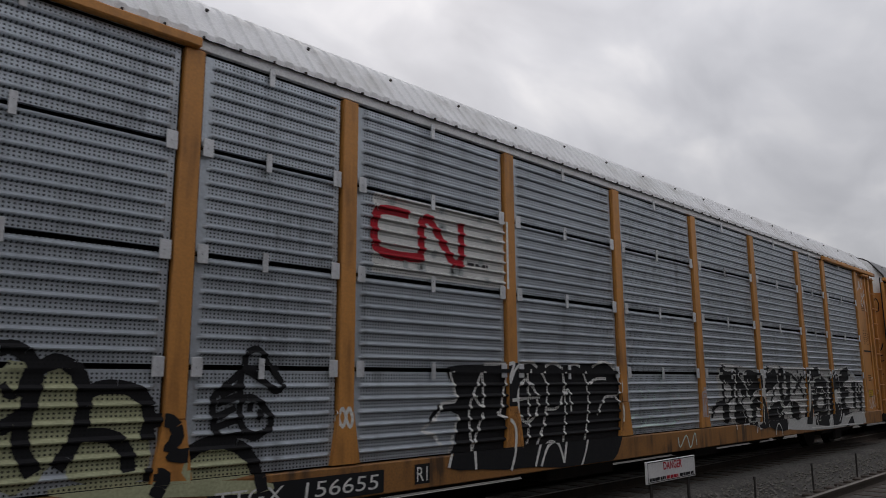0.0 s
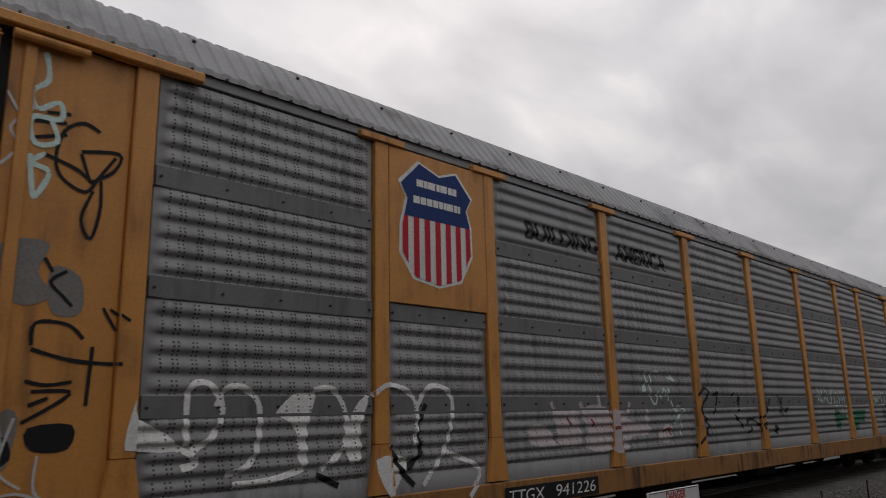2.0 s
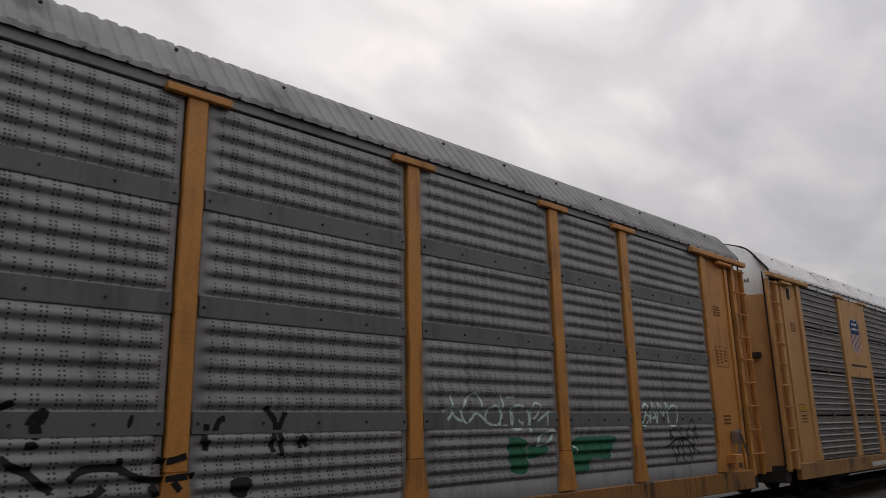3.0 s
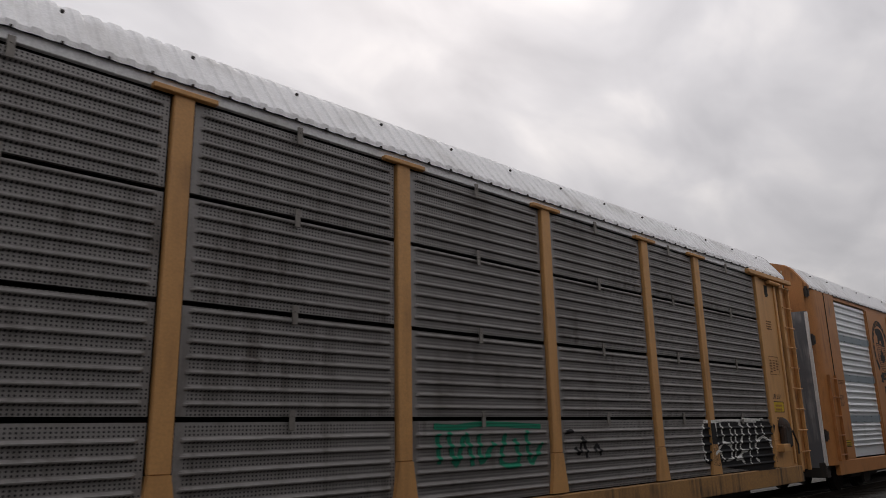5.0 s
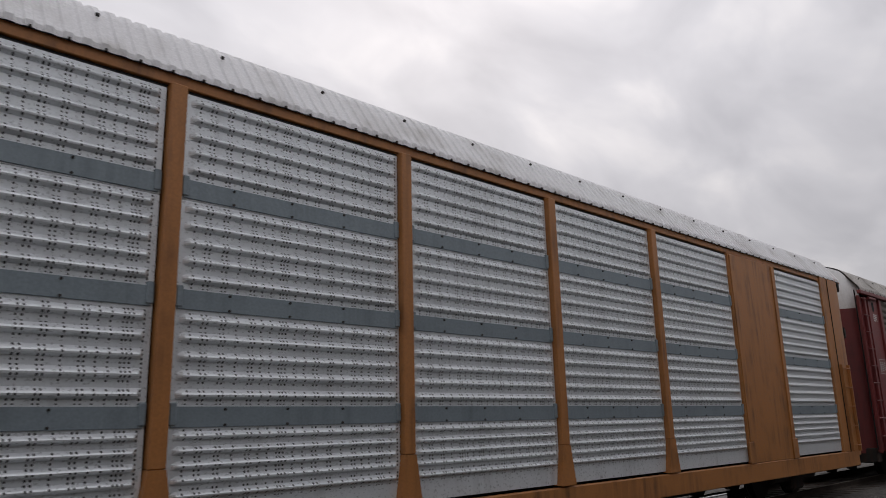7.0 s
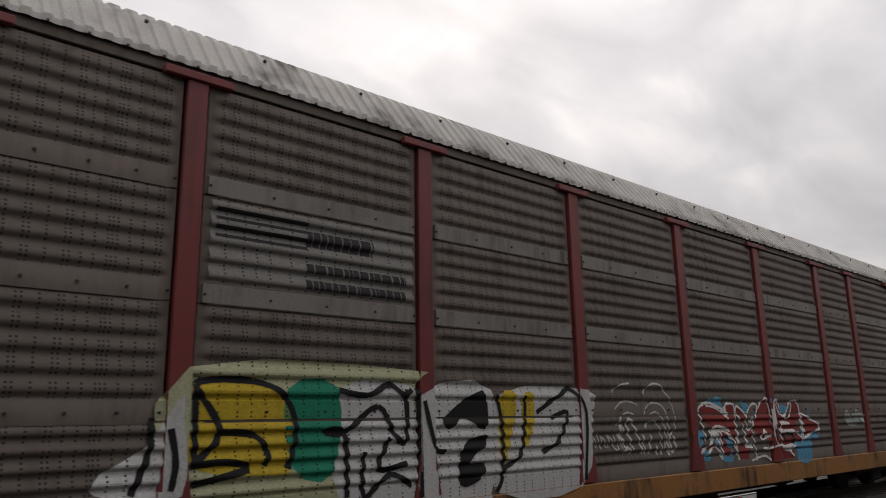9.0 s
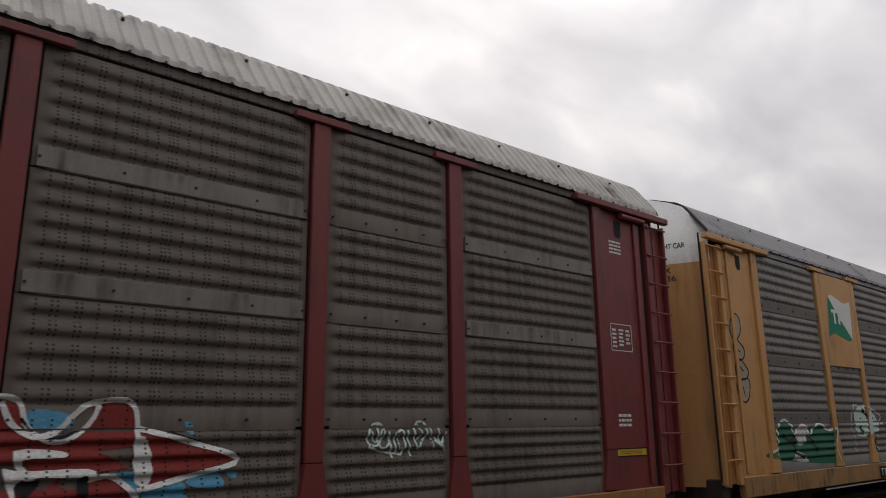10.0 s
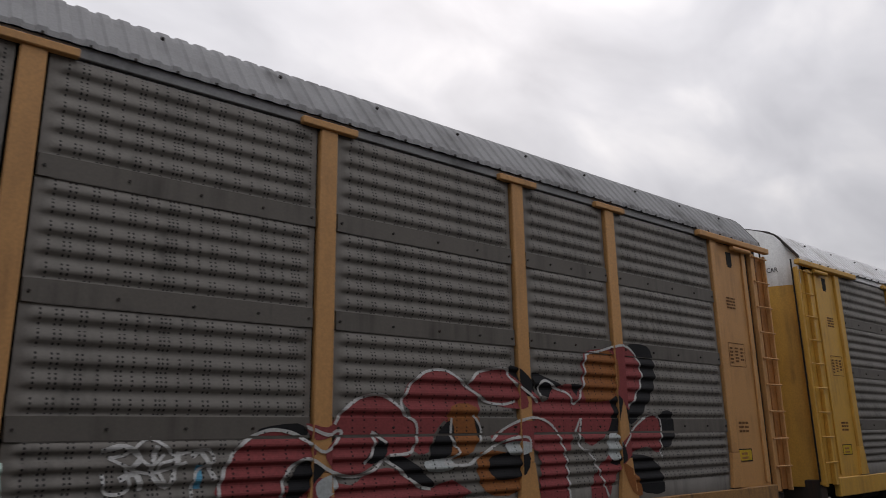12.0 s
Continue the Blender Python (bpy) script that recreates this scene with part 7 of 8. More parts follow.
paint(side_e, "graffiti", "white", lift=0.0135, fills=[
    [(2.39, 2), (2.48, 2.01), (2.48, 1.86), (2.41, 1.85)],
    [(4.15, 1.96), (4.23, 1.96), (4.26, 2.09), (4.3, 1.64), (4.21, 1.62)],
    [(2.78, 1.73), (2.84, 1.64), (2.86, 1.46), (2.81, 1.33), (2.75, 1.33), (2.78, 1.56)],
    [(3.01, 1.73), (3.06, 1.66), (3.14, 1.45), (3.17, 1.32), (3.08, 1.35), (3.06, 1.54)],
    [(3.67, 1.42), (3.73, 1.54), (3.89, 1.63), (3.91, 1.5), (4.04, 1.52), (4.21, 1.54), (4.26, 1.49), (3.93, 1.45)],
    [(4.45, 1.61), (4.58, 1.59), (5.05, 1.59), (5.06, 1.52), (4.58, 1.53), (4.56, 1.32), (4.54, 1.21), (4.51, 1.42)],
    [(4.53, 1.29), (5.12, 1.33), (4.85, 1.18), (4.53, 1.24)],
    [(3.69, 1.28), (3.82, 1.3), (3.99, 1.26), (3.88, 1.24)],
])
paint(side_e, "graffiti", "white", lift=0.0135, fills=[
    [(3.06, 1.32), (3.3, 1.4), (3.33, 1.3)],
])
paint(side_e, "graffiti", "white", lift=0.0145, curved=False, fills=[
    [(1.87, 1.64), (2.02, 1.65), (2.3, 1.64), (2.46, 1.59), (2.69, 1.47), (2.71, 1.43), (2.6, 1.46), (2.34, 1.59), (2.15, 1.59), (2.2, 1.37), (2.13, 1.38), (2.09, 1.57), (2, 1.51), (1.89, 1.47)],
])
paint(side_e, "graffiti", "white", lift=0.0158, width=0.045, strokes=[
    [(1.56, 1.93), (1.64, 2.02), (1.92, 2.08), (2.28, 1.99), (2.56, 1.88)],
    [(1.59, 1.9), (1.75, 1.46)],
    [(1.5, 1.29), (1.79, 1.38), (2.06, 1.54)],
    [(1.95, 1.66), (2.16, 1.69), (2.57, 1.61)],
    [(2.23, 1.6), (2.25, 1.17)],
])
paint(side_e, "graffiti", "white", lift=0.0168, width=0.045, strokes=[
    [(4.39, 2.1), (4.47, 1.94), (4.63, 1.84), (4.79, 1.88), (4.9, 2), (5.04, 2.1), (5.35, 2.1), (5.41, 1.78)],
    [(5.39, 1.9), (5.82, 1.79), (6.32, 1.62), (5.89, 1.5), (5.43, 1.4)],
    [(5.03, 1.5), (5.24, 1.52), (5.45, 1.34)],
])
paint(side_e, "graffiti", "white", lift=0.0178, fills=[
    [(5.39, 1.8), (5.5, 1.79), (5.55, 1.48), (5.42, 1.46)],
    [(4.51, 1.74), (4.84, 1.73), (4.86, 1.68), (4.57, 1.67), (4.67, 1.53), (4.59, 1.53)],
])
paint(side_e, "graffiti", "black", lift=0.0108, width=0.024, strokes=[
    [(1.83, 2.06), (2.06, 2.05), (2.38, 1.91)],
    [(3.04, 2.01), (3.18, 1.87), (3.33, 2.01)],
    [(4.53, 1.98), (4.64, 1.86), (4.8, 1.83), (5.01, 1.91)],
    [(2.37, 1.53), (2.67, 1.4)],
    [(2.01, 1.56), (2.11, 1.55), (2.13, 1.38)],
    [(4.24, 1.95), (4.24, 1.64)],
    [(2.86, 1.84), (2.77, 1.8)],
])
paint(side_e, "graffiti", "black", lift=0.019, fills=[
    [(3.73, 1.45), (3.81, 1.53), (3.87, 1.55), (3.85, 1.47)],
    [(4.55, 1.5), (4.71, 1.51), (4.6, 1.39)],
    [(4.23, 1.64), (4.26, 1.64), (4.27, 1.39), (4.23, 1.41)],
    [(2.78, 1.85), (2.82, 1.83), (2.8, 1.79)],
    [(4.98, 1.51), (5.06, 1.52), (5.04, 1.29), (4.98, 1.35)],
])
paint(side_e, "graffiti", "blue", lift=0.006, fills=[
    [(5.84, 1.47), (5.94, 1.53), (6.12, 1.52), (6.19, 1.44), (6.15, 1.38), (5.92, 1.4)],
    [(5.8, 1.94), (5.84, 1.95), (5.88, 1.92), (5.89, 1.85), (5.84, 1.85)],
    [(6.22, 1.52), (6.32, 1.51), (6.31, 1.46), (6.25, 1.47)],
])
paint(side_e, "graffiti", "black", lift=0.006, width=0.03, strokes=[
    [(5.68, 1.86), (5.92, 1.78), (6.33, 1.65)],
])
paint(side_e, "graffiti", "mint", lift=0.006, width=0.024, strokes=[
    [(7.81, 1.91), (7.75, 1.81), (7.77, 1.71), (7.88, 1.71), (7.96, 1.83), (7.9, 1.92), (7.79, 1.91)],
    [(7.87, 1.93), (7.9, 1.68), (8.03, 1.73), (8.01, 1.84)],
    [(8.02, 1.81), (8.06, 1.57)],
    [(8.11, 1.83), (8.1, 1.68), (8.18, 1.6), (8.24, 1.72), (8.2, 1.85), (8.13, 1.83)],
    [(8.27, 1.85), (8.31, 1.58)],
    [(8.36, 1.88), (8.42, 1.94), (8.52, 1.91), (8.54, 1.8), (8.46, 1.72), (8.4, 1.66), (8.36, 1.88)],
    [(8.59, 1.88), (8.63, 1.66)],
    [(8.66, 1.77), (8.76, 1.71), (8.82, 1.83)],
    [(8.66, 1.74), (8.83, 1.63)],
    [(7.75, 1.69), (7.91, 1.64), (8.15, 1.61)],
])
paint(side_e, "graffiti", "mint", lift=0.006, width=0.018, strokes=[
    [(7.78, 1.88), (7.85, 1.73), (7.93, 1.86)],
    [(8.15, 1.8), (8.15, 1.67), (8.2, 1.67)],
    [(8.4, 1.91), (8.47, 1.82), (8.41, 1.75)],
    [(8.71, 1.88), (8.74, 1.66)],
])
paint(side_f, "graffiti", "green", lift=0.004, fills=[
    [(-11.63, 1.57), (-11.55, 1.88), (-11.33, 1.94), (-11.09, 1.85), (-10.93, 1.67), (-10.24, 1.77), (-9.87, 1.87), (-9.38, 1.73), (-9.01, 1.75), (-9.09, 1.41), (-9.01, 1.08), (-11.98, 1.26), (-11.84, 1.42)],
])
paint(side_f, "graffiti", "grey", lift=0.007, fills=[
    [(-10.85, 1.72), (-10.6, 1.84), (-10.38, 1.71), (-10.61, 1.48), (-10.86, 1.49)],
    [(-11.1, 1.21), (-10.86, 1.37), (-10.45, 1.16)],
])
paint(side_f, "graffiti", "white", lift=0.01, width=0.045, strokes=[
    [(-12.01, 1.37), (-11.7, 1.46), (-11.63, 1.8), (-11.33, 1.94), (-11.05, 1.82), (-10.98, 1.67), (-10.68, 1.84), (-10.38, 1.78), (-10.34, 1.65), (-9.87, 1.87), (-9.38, 1.73), (-9.01, 1.75), (-9.14, 1.42), (-9.01, 1.14)],
])
paint(side_f, "graffiti", "black", lift=0.01, width=0.075, strokes=[
    [(-10.93, 1.67), (-11.02, 1.37), (-10.61, 1.24)],
    [(-10.38, 1.65), (-9.99, 1.32)],
    [(-11.48, 1.68), (-11.25, 1.56), (-11.02, 1.58)],
])
paint(side_f, "graffiti", "pale", lift=0.005, fills=[
    [(-12.95, 3.66), (-12.76, 3.81), (-12.6, 3.71), (-12.62, 3.47), (-12.81, 3.34), (-12.97, 3.43)],
    [(-12.93, 3.21), (-12.81, 3.34), (-12.55, 3.19), (-12.61, 3.01), (-12.86, 2.99)],
    [(-12.92, 2.88), (-12.74, 3), (-12.47, 2.8), (-12.6, 2.65), (-12.88, 2.66)],
    [(-12.94, 2.55), (-12.73, 2.64), (-12.47, 2.63), (-12.53, 2.35), (-12.71, 2.24), (-12.9, 2.39)],
])
paint(side_f, "graffiti", "black", lift=0.008, width=0.028, strokes=[
    [(-12.95, 3.66), (-12.76, 3.81), (-12.6, 3.71), (-12.62, 3.47), (-12.81, 3.34), (-12.97, 3.43), (-12.95, 3.66)],
    [(-12.93, 3.21), (-12.81, 3.34), (-12.55, 3.19), (-12.61, 3.01), (-12.86, 2.99), (-12.93, 3.21)],
    [(-12.92, 2.88), (-12.74, 3), (-12.47, 2.8), (-12.6, 2.65), (-12.88, 2.66), (-12.92, 2.88)],
    [(-12.94, 2.55), (-12.73, 2.64), (-12.47, 2.63), (-12.53, 2.35), (-12.71, 2.24), (-12.9, 2.39), (-12.94, 2.55)],
    [(-12.72, 2.51), (-12.68, 2.35)],
    [(-12.81, 3.17), (-12.68, 3.12)],
    [(-12.76, 2.86), (-12.64, 2.79)],
])
paint(side_f, "graffiti", "mint", lift=0.004, fills=[
    [(-7.95, 1.94), (-7.88, 2.11), (-7.66, 2.21), (-7.35, 2.2), (-7.19, 2.02), (-7.03, 2.17), (-6.78, 2.05), (-6.57, 1.74), (-7.04, 1.63), (-7.81, 1.6)],
    [(-5.45, 2.12), (-4.81, 2.09), (-4.83, 1.84), (-5.53, 1.85)],
])
paint(side_f, "graffiti", "grey", lift=0.007, width=0.039, strokes=[
    [(-8.09, 1.28), (-8.05, 1.6), (-8.16, 1.77), (-8.06, 2.08), (-7.84, 2.25), (-7.54, 2.21), (-7.27, 2.23), (-6.94, 2.17), (-6.43, 2.02), (-6.61, 1.86), (-6.71, 1.68), (-6.81, 1.26)],
    [(-5.5, 2.22), (-5.18, 2.19), (-4.75, 2.09), (-4.84, 1.77)],
    [(-6.52, 1.83), (-6.16, 1.89), (-6.03, 1.66), (-6.1, 1.34)],
    [(-5.58, 1.81), (-5.33, 1.71), (-5.17, 1.77), (-4.72, 1.84), (-4.62, 1.69)],
    [(-5.18, 1.64), (-5.25, 1.37)],
    [(-4.72, 1.84), (-4.39, 1.69), (-4.54, 1.41)],
    [(-5.78, 1.85), (-5.66, 2.05), (-5.5, 2.21)],
])
paint(side_f, "graffiti", "black", lift=0.006, width=0.075, strokes=[
    [(-7.7, 1.62), (-7.65, 1.79), (-7.55, 1.61)],
    [(-7.51, 2.17), (-7.18, 1.99)],
    [(-7.04, 1.51), (-6.97, 1.27)],
])
paint(side_f, "graffiti", "pink", lift=0.004, fills=[
    [(-1.37, 1.75), (-1.21, 1.74), (-1.07, 1.54), (-1.01, 1.38), (-1.38, 1.41)],
    [(-1.64, 1.42), (-1.47, 1.64), (-1.42, 1.58), (-1.51, 1.41)],
    [(-0.3, 1.74), (-0.04, 1.81), (-0.01, 1.58), (-0.29, 1.56)],
    [(-0.78, 1.52), (-0.53, 1.57), (-0.42, 1.46), (-0.46, 1.35), (-0.77, 1.37)],
    [(1.36, 1.23), (1.41, 1.46), (1.55, 1.5), (1.58, 1.35)],
])
paint(side_f, "graffiti", "cream", lift=0.0055, fills=[
    [(0.2, 1.58), (0.51, 1.72), (0.54, 1.41), (0.33, 1.3), (-0.14, 1.33), (-0.03, 1.49)],
    [(0.64, 1.59), (0.97, 1.66), (1.25, 1.48), (1.29, 1.24), (0.58, 1.28)],
    [(1.4, 1.3), (1.7, 1.43), (2.01, 1.28), (1.93, 1.2)],
    [(-1.29, 1.64), (-1.2, 1.65), (-1.11, 1.39), (-1.29, 1.4)],
])
paint(side_f, "graffiti", "mint", lift=0.009, width=0.033, strokes=[
    [(-1.39, 1.77), (-1.26, 1.8), (-1.13, 1.67), (-1, 1.53), (-0.93, 1.53)],
    [(-0.88, 1.51), (-0.74, 1.64), (-0.56, 1.68), (-0.37, 1.62)],
    [(-0.34, 1.55), (-0.3, 1.74), (-0.1, 1.84), (0.01, 1.79)],
    [(0.01, 2.02), (0.03, 1.79), (0.14, 1.68)],
    [(0.22, 1.76), (0.28, 1.89), (0.41, 1.94), (0.53, 1.88), (0.56, 1.72)],
    [(0.57, 1.64), (0.83, 1.74), (1.11, 1.68), (1.33, 1.53), (1.51, 1.58), (1.53, 1.76)],
    [(1.55, 1.73), (1.58, 1.47), (1.78, 1.43), (2.01, 1.33)],
])
paint(side_f, "graffiti", "grey", lift=0.0098, width=0.027, strokes=[
    [(2.31, 1.74), (2.45, 1.77), (2.63, 1.89), (2.85, 1.73), (2.71, 1.67), (2.79, 1.48)],
    [(2.27, 1.62), (2.31, 1.47), (2.48, 1.49), (2.44, 1.68)],
    [(2.9, 1.76), (3.13, 1.79), (3.18, 1.69), (3.03, 1.6), (2.99, 1.34)],
    [(2.31, 1.74), (2.62, 1.61), (2.94, 1.69)],
    [(2.53, 1.77), (2.64, 1.67), (2.76, 1.76)],
    [(-2.28, 1.65), (-2.29, 1.56), (-2.23, 1.51)],
    [(-0.92, 1.76), (-0.94, 1.62)],
    [(1.7, 1.23), (1.89, 1.37), (2.26, 1.38)],
])
paint(side_f, "graffiti", "blue", lift=0.007, width=0.053, strokes=[
    [(-1.09, 1.74), (-0.93, 1.48), (-0.92, 1.38)],
    [(-0.85, 1.39), (-0.76, 1.57)],
    [(-0.01, 1.74), (0.13, 1.78)],
    [(-0.26, 1.5), (0.08, 1.66)],
    [(-0.41, 1.34), (-0.37, 1.5)],
    [(3.06, 1.66), (3.05, 1.47)],
])
paint(side_f, "graffiti", "black", lift=0.011, fills=[
    [(-0.58, 1.47), (-0.45, 1.48), (-0.46, 1.35)],
    [(0.09, 1.48), (0.2, 1.55), (0.24, 1.37)],
    [(0.74, 1.45), (0.9, 1.5), (0.84, 1.34)],
    [(0.32, 1.78), (0.44, 1.8), (0.43, 1.73)],
    [(0.97, 1.39), (1.18, 1.4), (1.15, 1.25)],
    [(-1.03, 1.54), (-0.92, 1.46), (-0.94, 1.38)],
])
paint(side_f, "graffiti", "black", lift=0.01, width=0.038, strokes=[
    [(0.22, 1.86), (0.57, 1.88), (0.61, 1.56)],
    [(0.6, 1.62), (0.9, 1.69), (1.25, 1.54)],
    [(1.36, 1.53), (1.55, 1.36), (1.36, 1.23)],
    [(-0.34, 1.53), (0, 1.54), (0.15, 1.31)],
    [(-1.18, 1.7), (-1.02, 1.44)],
])
paint(side_f, "graffiti", "grey", lift=0.006, width=0.045, strokes=[
    [(2.25, 1.79), (2.42, 1.83), (2.56, 1.74), (2.48, 1.65)],
    [(2.69, 1.83), (2.66, 1.6), (2.81, 1.51), (2.88, 1.78)],
    [(2.99, 1.73), (3.08, 1.77), (3.2, 1.53)],
    [(2.4, 1.57), (2.53, 1.61), (2.58, 1.48)],
])
paint(side_f, "graffiti", "black", lift=0.003, fills=[
    [(9.14, 3), (9.7, 3.11), (9.85, 2.89), (9.83, 2.56), (9.5, 2.16), (9.11, 2.04)],
    [(8.81, 2.38), (9.03, 2.38), (8.94, 2.08), (8.84, 1.85), (8.58, 1.93)],
    [(7.26, 2.62), (7.57, 2.56), (7.88, 2.43), (7.93, 2.29), (7.4, 2.35)],
    [(6.82, 2.67), (7.06, 2.64), (7.3, 2.41), (7.09, 2.34)],
    [(7.95, 2.5), (8.28, 2.48), (8.51, 2.37), (8.04, 2.36)],
    [(3.6, 1.96), (4, 2.01), (4.1, 1.9), (3.71, 1.88)],
    [(8.9, 1.56), (9.67, 1.52), (9.88, 1.07), (9.22, 1.14)],
    [(9.87, 2.12), (10.2, 2.16), (10.2, 1.76), (9.86, 1.69)],
])
paint(side_f, "graffiti", "crimson", lift=0.006, fills=[
    [(3.24, 1.38), (3.26, 1.53), (3.34, 1.72), (3.49, 1.87), (3.71, 1.94), (3.94, 1.91), (4.1, 1.84), (4.2, 1.75), (4.12, 1.68), (3.96, 1.63), (3.87, 1.53), (3.85, 1.35)],
    [(4.09, 2.01), (4.31, 1.97), (4.44, 2.09), (4.63, 2.24), (4.84, 2.29), (5.06, 2.25), (5.28, 2.09), (5.41, 2.01), (5.36, 1.72), (5.24, 1.65), (5.06, 1.7), (4.85, 1.59), (4.58, 1.5), (4.38, 1.58), (4.29, 1.74), (4.44, 1.9), (4.19, 1.85)],
    [(5.23, 2.27), (5.39, 2.48), (5.59, 2.57), (5.84, 2.59), (6.04, 2.49), (6.17, 2.38), (6.34, 2.26), (6.24, 1.94), (5.9, 1.91), (5.82, 2.04), (5.66, 1.89), (5.58, 1.71), (5.39, 1.72), (5.41, 2.01)],
])
paint(side_f, "graffiti", "crimson", lift=0.006, fills=[
    [(6.19, 2.45), (6.35, 2.58), (6.63, 2.65), (6.86, 2.6), (7.05, 2.44), (7.13, 2.2), (6.79, 2.19), (6.52, 2.25)],
    [(7.2, 2.41), (7.44, 2.26), (7.61, 2.42), (7.95, 2.5), (8.15, 2.25), (8.5, 2.33), (8.8, 2.26), (8.7, 1.93), (8.32, 1.72), (8, 1.93), (7.87, 1.66), (7.56, 1.8), (7.27, 2)],
])
paint(side_f, "graffiti", "crimson", lift=0.0065, fills=[
    [(8.27, 2.92), (8.83, 3.02), (9.19, 3.1), (9.46, 2.87), (9.53, 2.63), (9.32, 2.35), (9.13, 2.18), (8.94, 2.38), (8.5, 2.28), (8.01, 2.25), (8.19, 2.51)],
    [(8.99, 1.78), (9.34, 2.02), (9.65, 2.12), (9.86, 2.04), (9.85, 1.61), (9.5, 1.69), (9.13, 1.58), (8.74, 1.27), (8.6, 1.06), (8.26, 1.08), (8.41, 1.43)],
    [(6.5, 1.81), (6.78, 1.97), (7.22, 2.04), (7.52, 1.93), (7.76, 1.66), (7.82, 1.1), (7.31, 1.13), (7.3, 1.67)],
    [(3.85, 1.35), (4.2, 1.51), (4.58, 1.42), (4.85, 1.54), (5.13, 1.55), (5.5, 1.32), (5.89, 1.41), (6.05, 1.21)],
])
paint(side_f, "graffiti", "rust", lift=0.009, fills=[
    [(8.33, 2.89), (8.76, 2.99), (8.96, 2.84), (8.9, 2.38), (8.38, 2.28), (8.22, 2.36)],
    [(5.91, 2.19), (6.29, 2.19), (6.32, 1.82), (6.15, 1.67), (5.9, 1.64), (5.86, 1.88)],
    [(6.32, 1.69), (6.9, 1.61), (6.93, 1.23), (6.39, 1.26)],
    [(8.92, 1.48), (9.25, 1.32), (9.34, 1.06), (9.09, 1.11)],
])
paint(side_f, "graffiti", "black", lift=0.0105, fills=[
    [(3.96, 1.57), (4.1, 1.65), (4.29, 1.59), (4.2, 1.49), (4.03, 1.33), (3.9, 1.34)],
    [(4.76, 1.65), (4.91, 1.81), (4.9, 1.92), (5.06, 1.78), (4.92, 1.62)],
    [(5.06, 1.69), (5.35, 1.63), (5.61, 1.42), (5.65, 1.35), (5.42, 1.37), (5.16, 1.55)],
    [(5.59, 1.65), (5.7, 1.89), (5.91, 2.04), (5.94, 1.76), (5.73, 1.59)],
    [(6.47, 1.6), (6.77, 1.68), (7.1, 1.67), (7.04, 1.42), (6.57, 1.38)],
    [(6.25, 2.07), (6.35, 1.97), (6.32, 1.82)],
    [(8.69, 1.85), (8.93, 1.78), (9.02, 1.52), (8.71, 1.49)],
])
paint(side_f, "graffiti", "silver", lift=0.012, fills=[
    [(4.2, 1.46), (4.39, 1.53), (4.45, 1.42), (4.33, 1.32), (4.22, 1.32)],
    [(5.54, 1.61), (5.9, 1.63), (5.89, 1.51), (5.58, 1.51)],
    [(8.67, 1.85), (8.91, 1.85), (8.9, 1.56), (8.68, 1.55)],
    [(6.77, 1.78), (7.11, 1.79), (7.1, 1.66), (6.81, 1.65)],
])
paint(side_f, "graffiti", "grey", lift=0.013, width=0.032, strokes=[
    [(3.24, 1.38), (3.26, 1.53), (3.34, 1.72), (3.49, 1.87), (3.71, 1.95), (3.94, 1.92), (4.1, 1.84), (4.29, 1.74), (4.47, 1.9), (4.44, 1.94), (4.31, 1.9), (4.09, 1.98)],
    [(3.85, 1.35), (3.87, 1.53), (3.98, 1.64), (4.13, 1.68), (4.35, 1.56), (4.58, 1.5), (4.81, 1.53), (4.99, 1.64)],
    [(4.4, 2), (4.5, 2.14), (4.7, 2.26), (4.91, 2.3), (5.09, 2.25), (5.28, 2.09), (5.41, 2.01), (5.41, 1.83), (5.33, 1.71), (5.06, 1.69)],
    [(5.22, 2.15), (5.23, 2.25), (5.35, 2.42), (5.55, 2.56), (5.84, 2.59), (6.04, 2.49), (6.26, 2.35), (6.47, 2.25), (6.75, 2.23), (6.94, 2.27)],
    [(6.17, 2.45), (6.35, 2.59), (6.68, 2.65), (6.82, 2.63), (6.86, 2.53), (7.19, 2.34), (7.34, 2.26)],
])
paint(side_f, "graffiti", "grey", lift=0.013, width=0.032, strokes=[
    [(7.37, 2.34), (7.36, 2.48), (7.49, 2.53), (7.67, 2.44), (7.88, 2.39), (8.01, 2.25), (8.16, 2.4), (8.25, 2.62), (8.3, 2.89), (8.57, 2.96), (9.15, 3.08), (9.44, 2.91), (9.51, 2.63), (9.32, 2.35), (9.13, 2.21)],
    [(6.5, 1.81), (6.78, 1.97), (7.23, 2.08), (7.58, 1.97), (7.77, 1.69), (7.82, 1.38), (7.84, 1.1)],
    [(5.61, 1.33), (5.42, 1.38), (5.16, 1.56), (4.99, 1.66)],
    [(5.91, 2.07), (5.9, 1.85), (6.02, 1.7), (5.81, 1.59), (6.14, 1.56), (6.41, 1.69), (6.78, 1.82), (7.11, 1.84), (7.13, 1.67)],
    [(8.98, 1.7), (9.27, 1.96), (9.65, 2.12), (9.89, 2.04), (9.84, 1.53)],
    [(8, 1.9), (8.13, 2.07), (8.07, 1.72), (8.32, 1.65)],
    [(8.26, 1.65), (8.46, 1.36), (8.6, 1.07)],
])
paint(side_f, "graffiti", "grey", lift=0.013, width=0.032, strokes=[
    [(4.76, 1.61), (4.88, 1.78), (4.84, 1.92), (5.02, 1.81)],
    [(6.25, 2.1), (6.35, 1.94), (6.32, 1.79)],
])


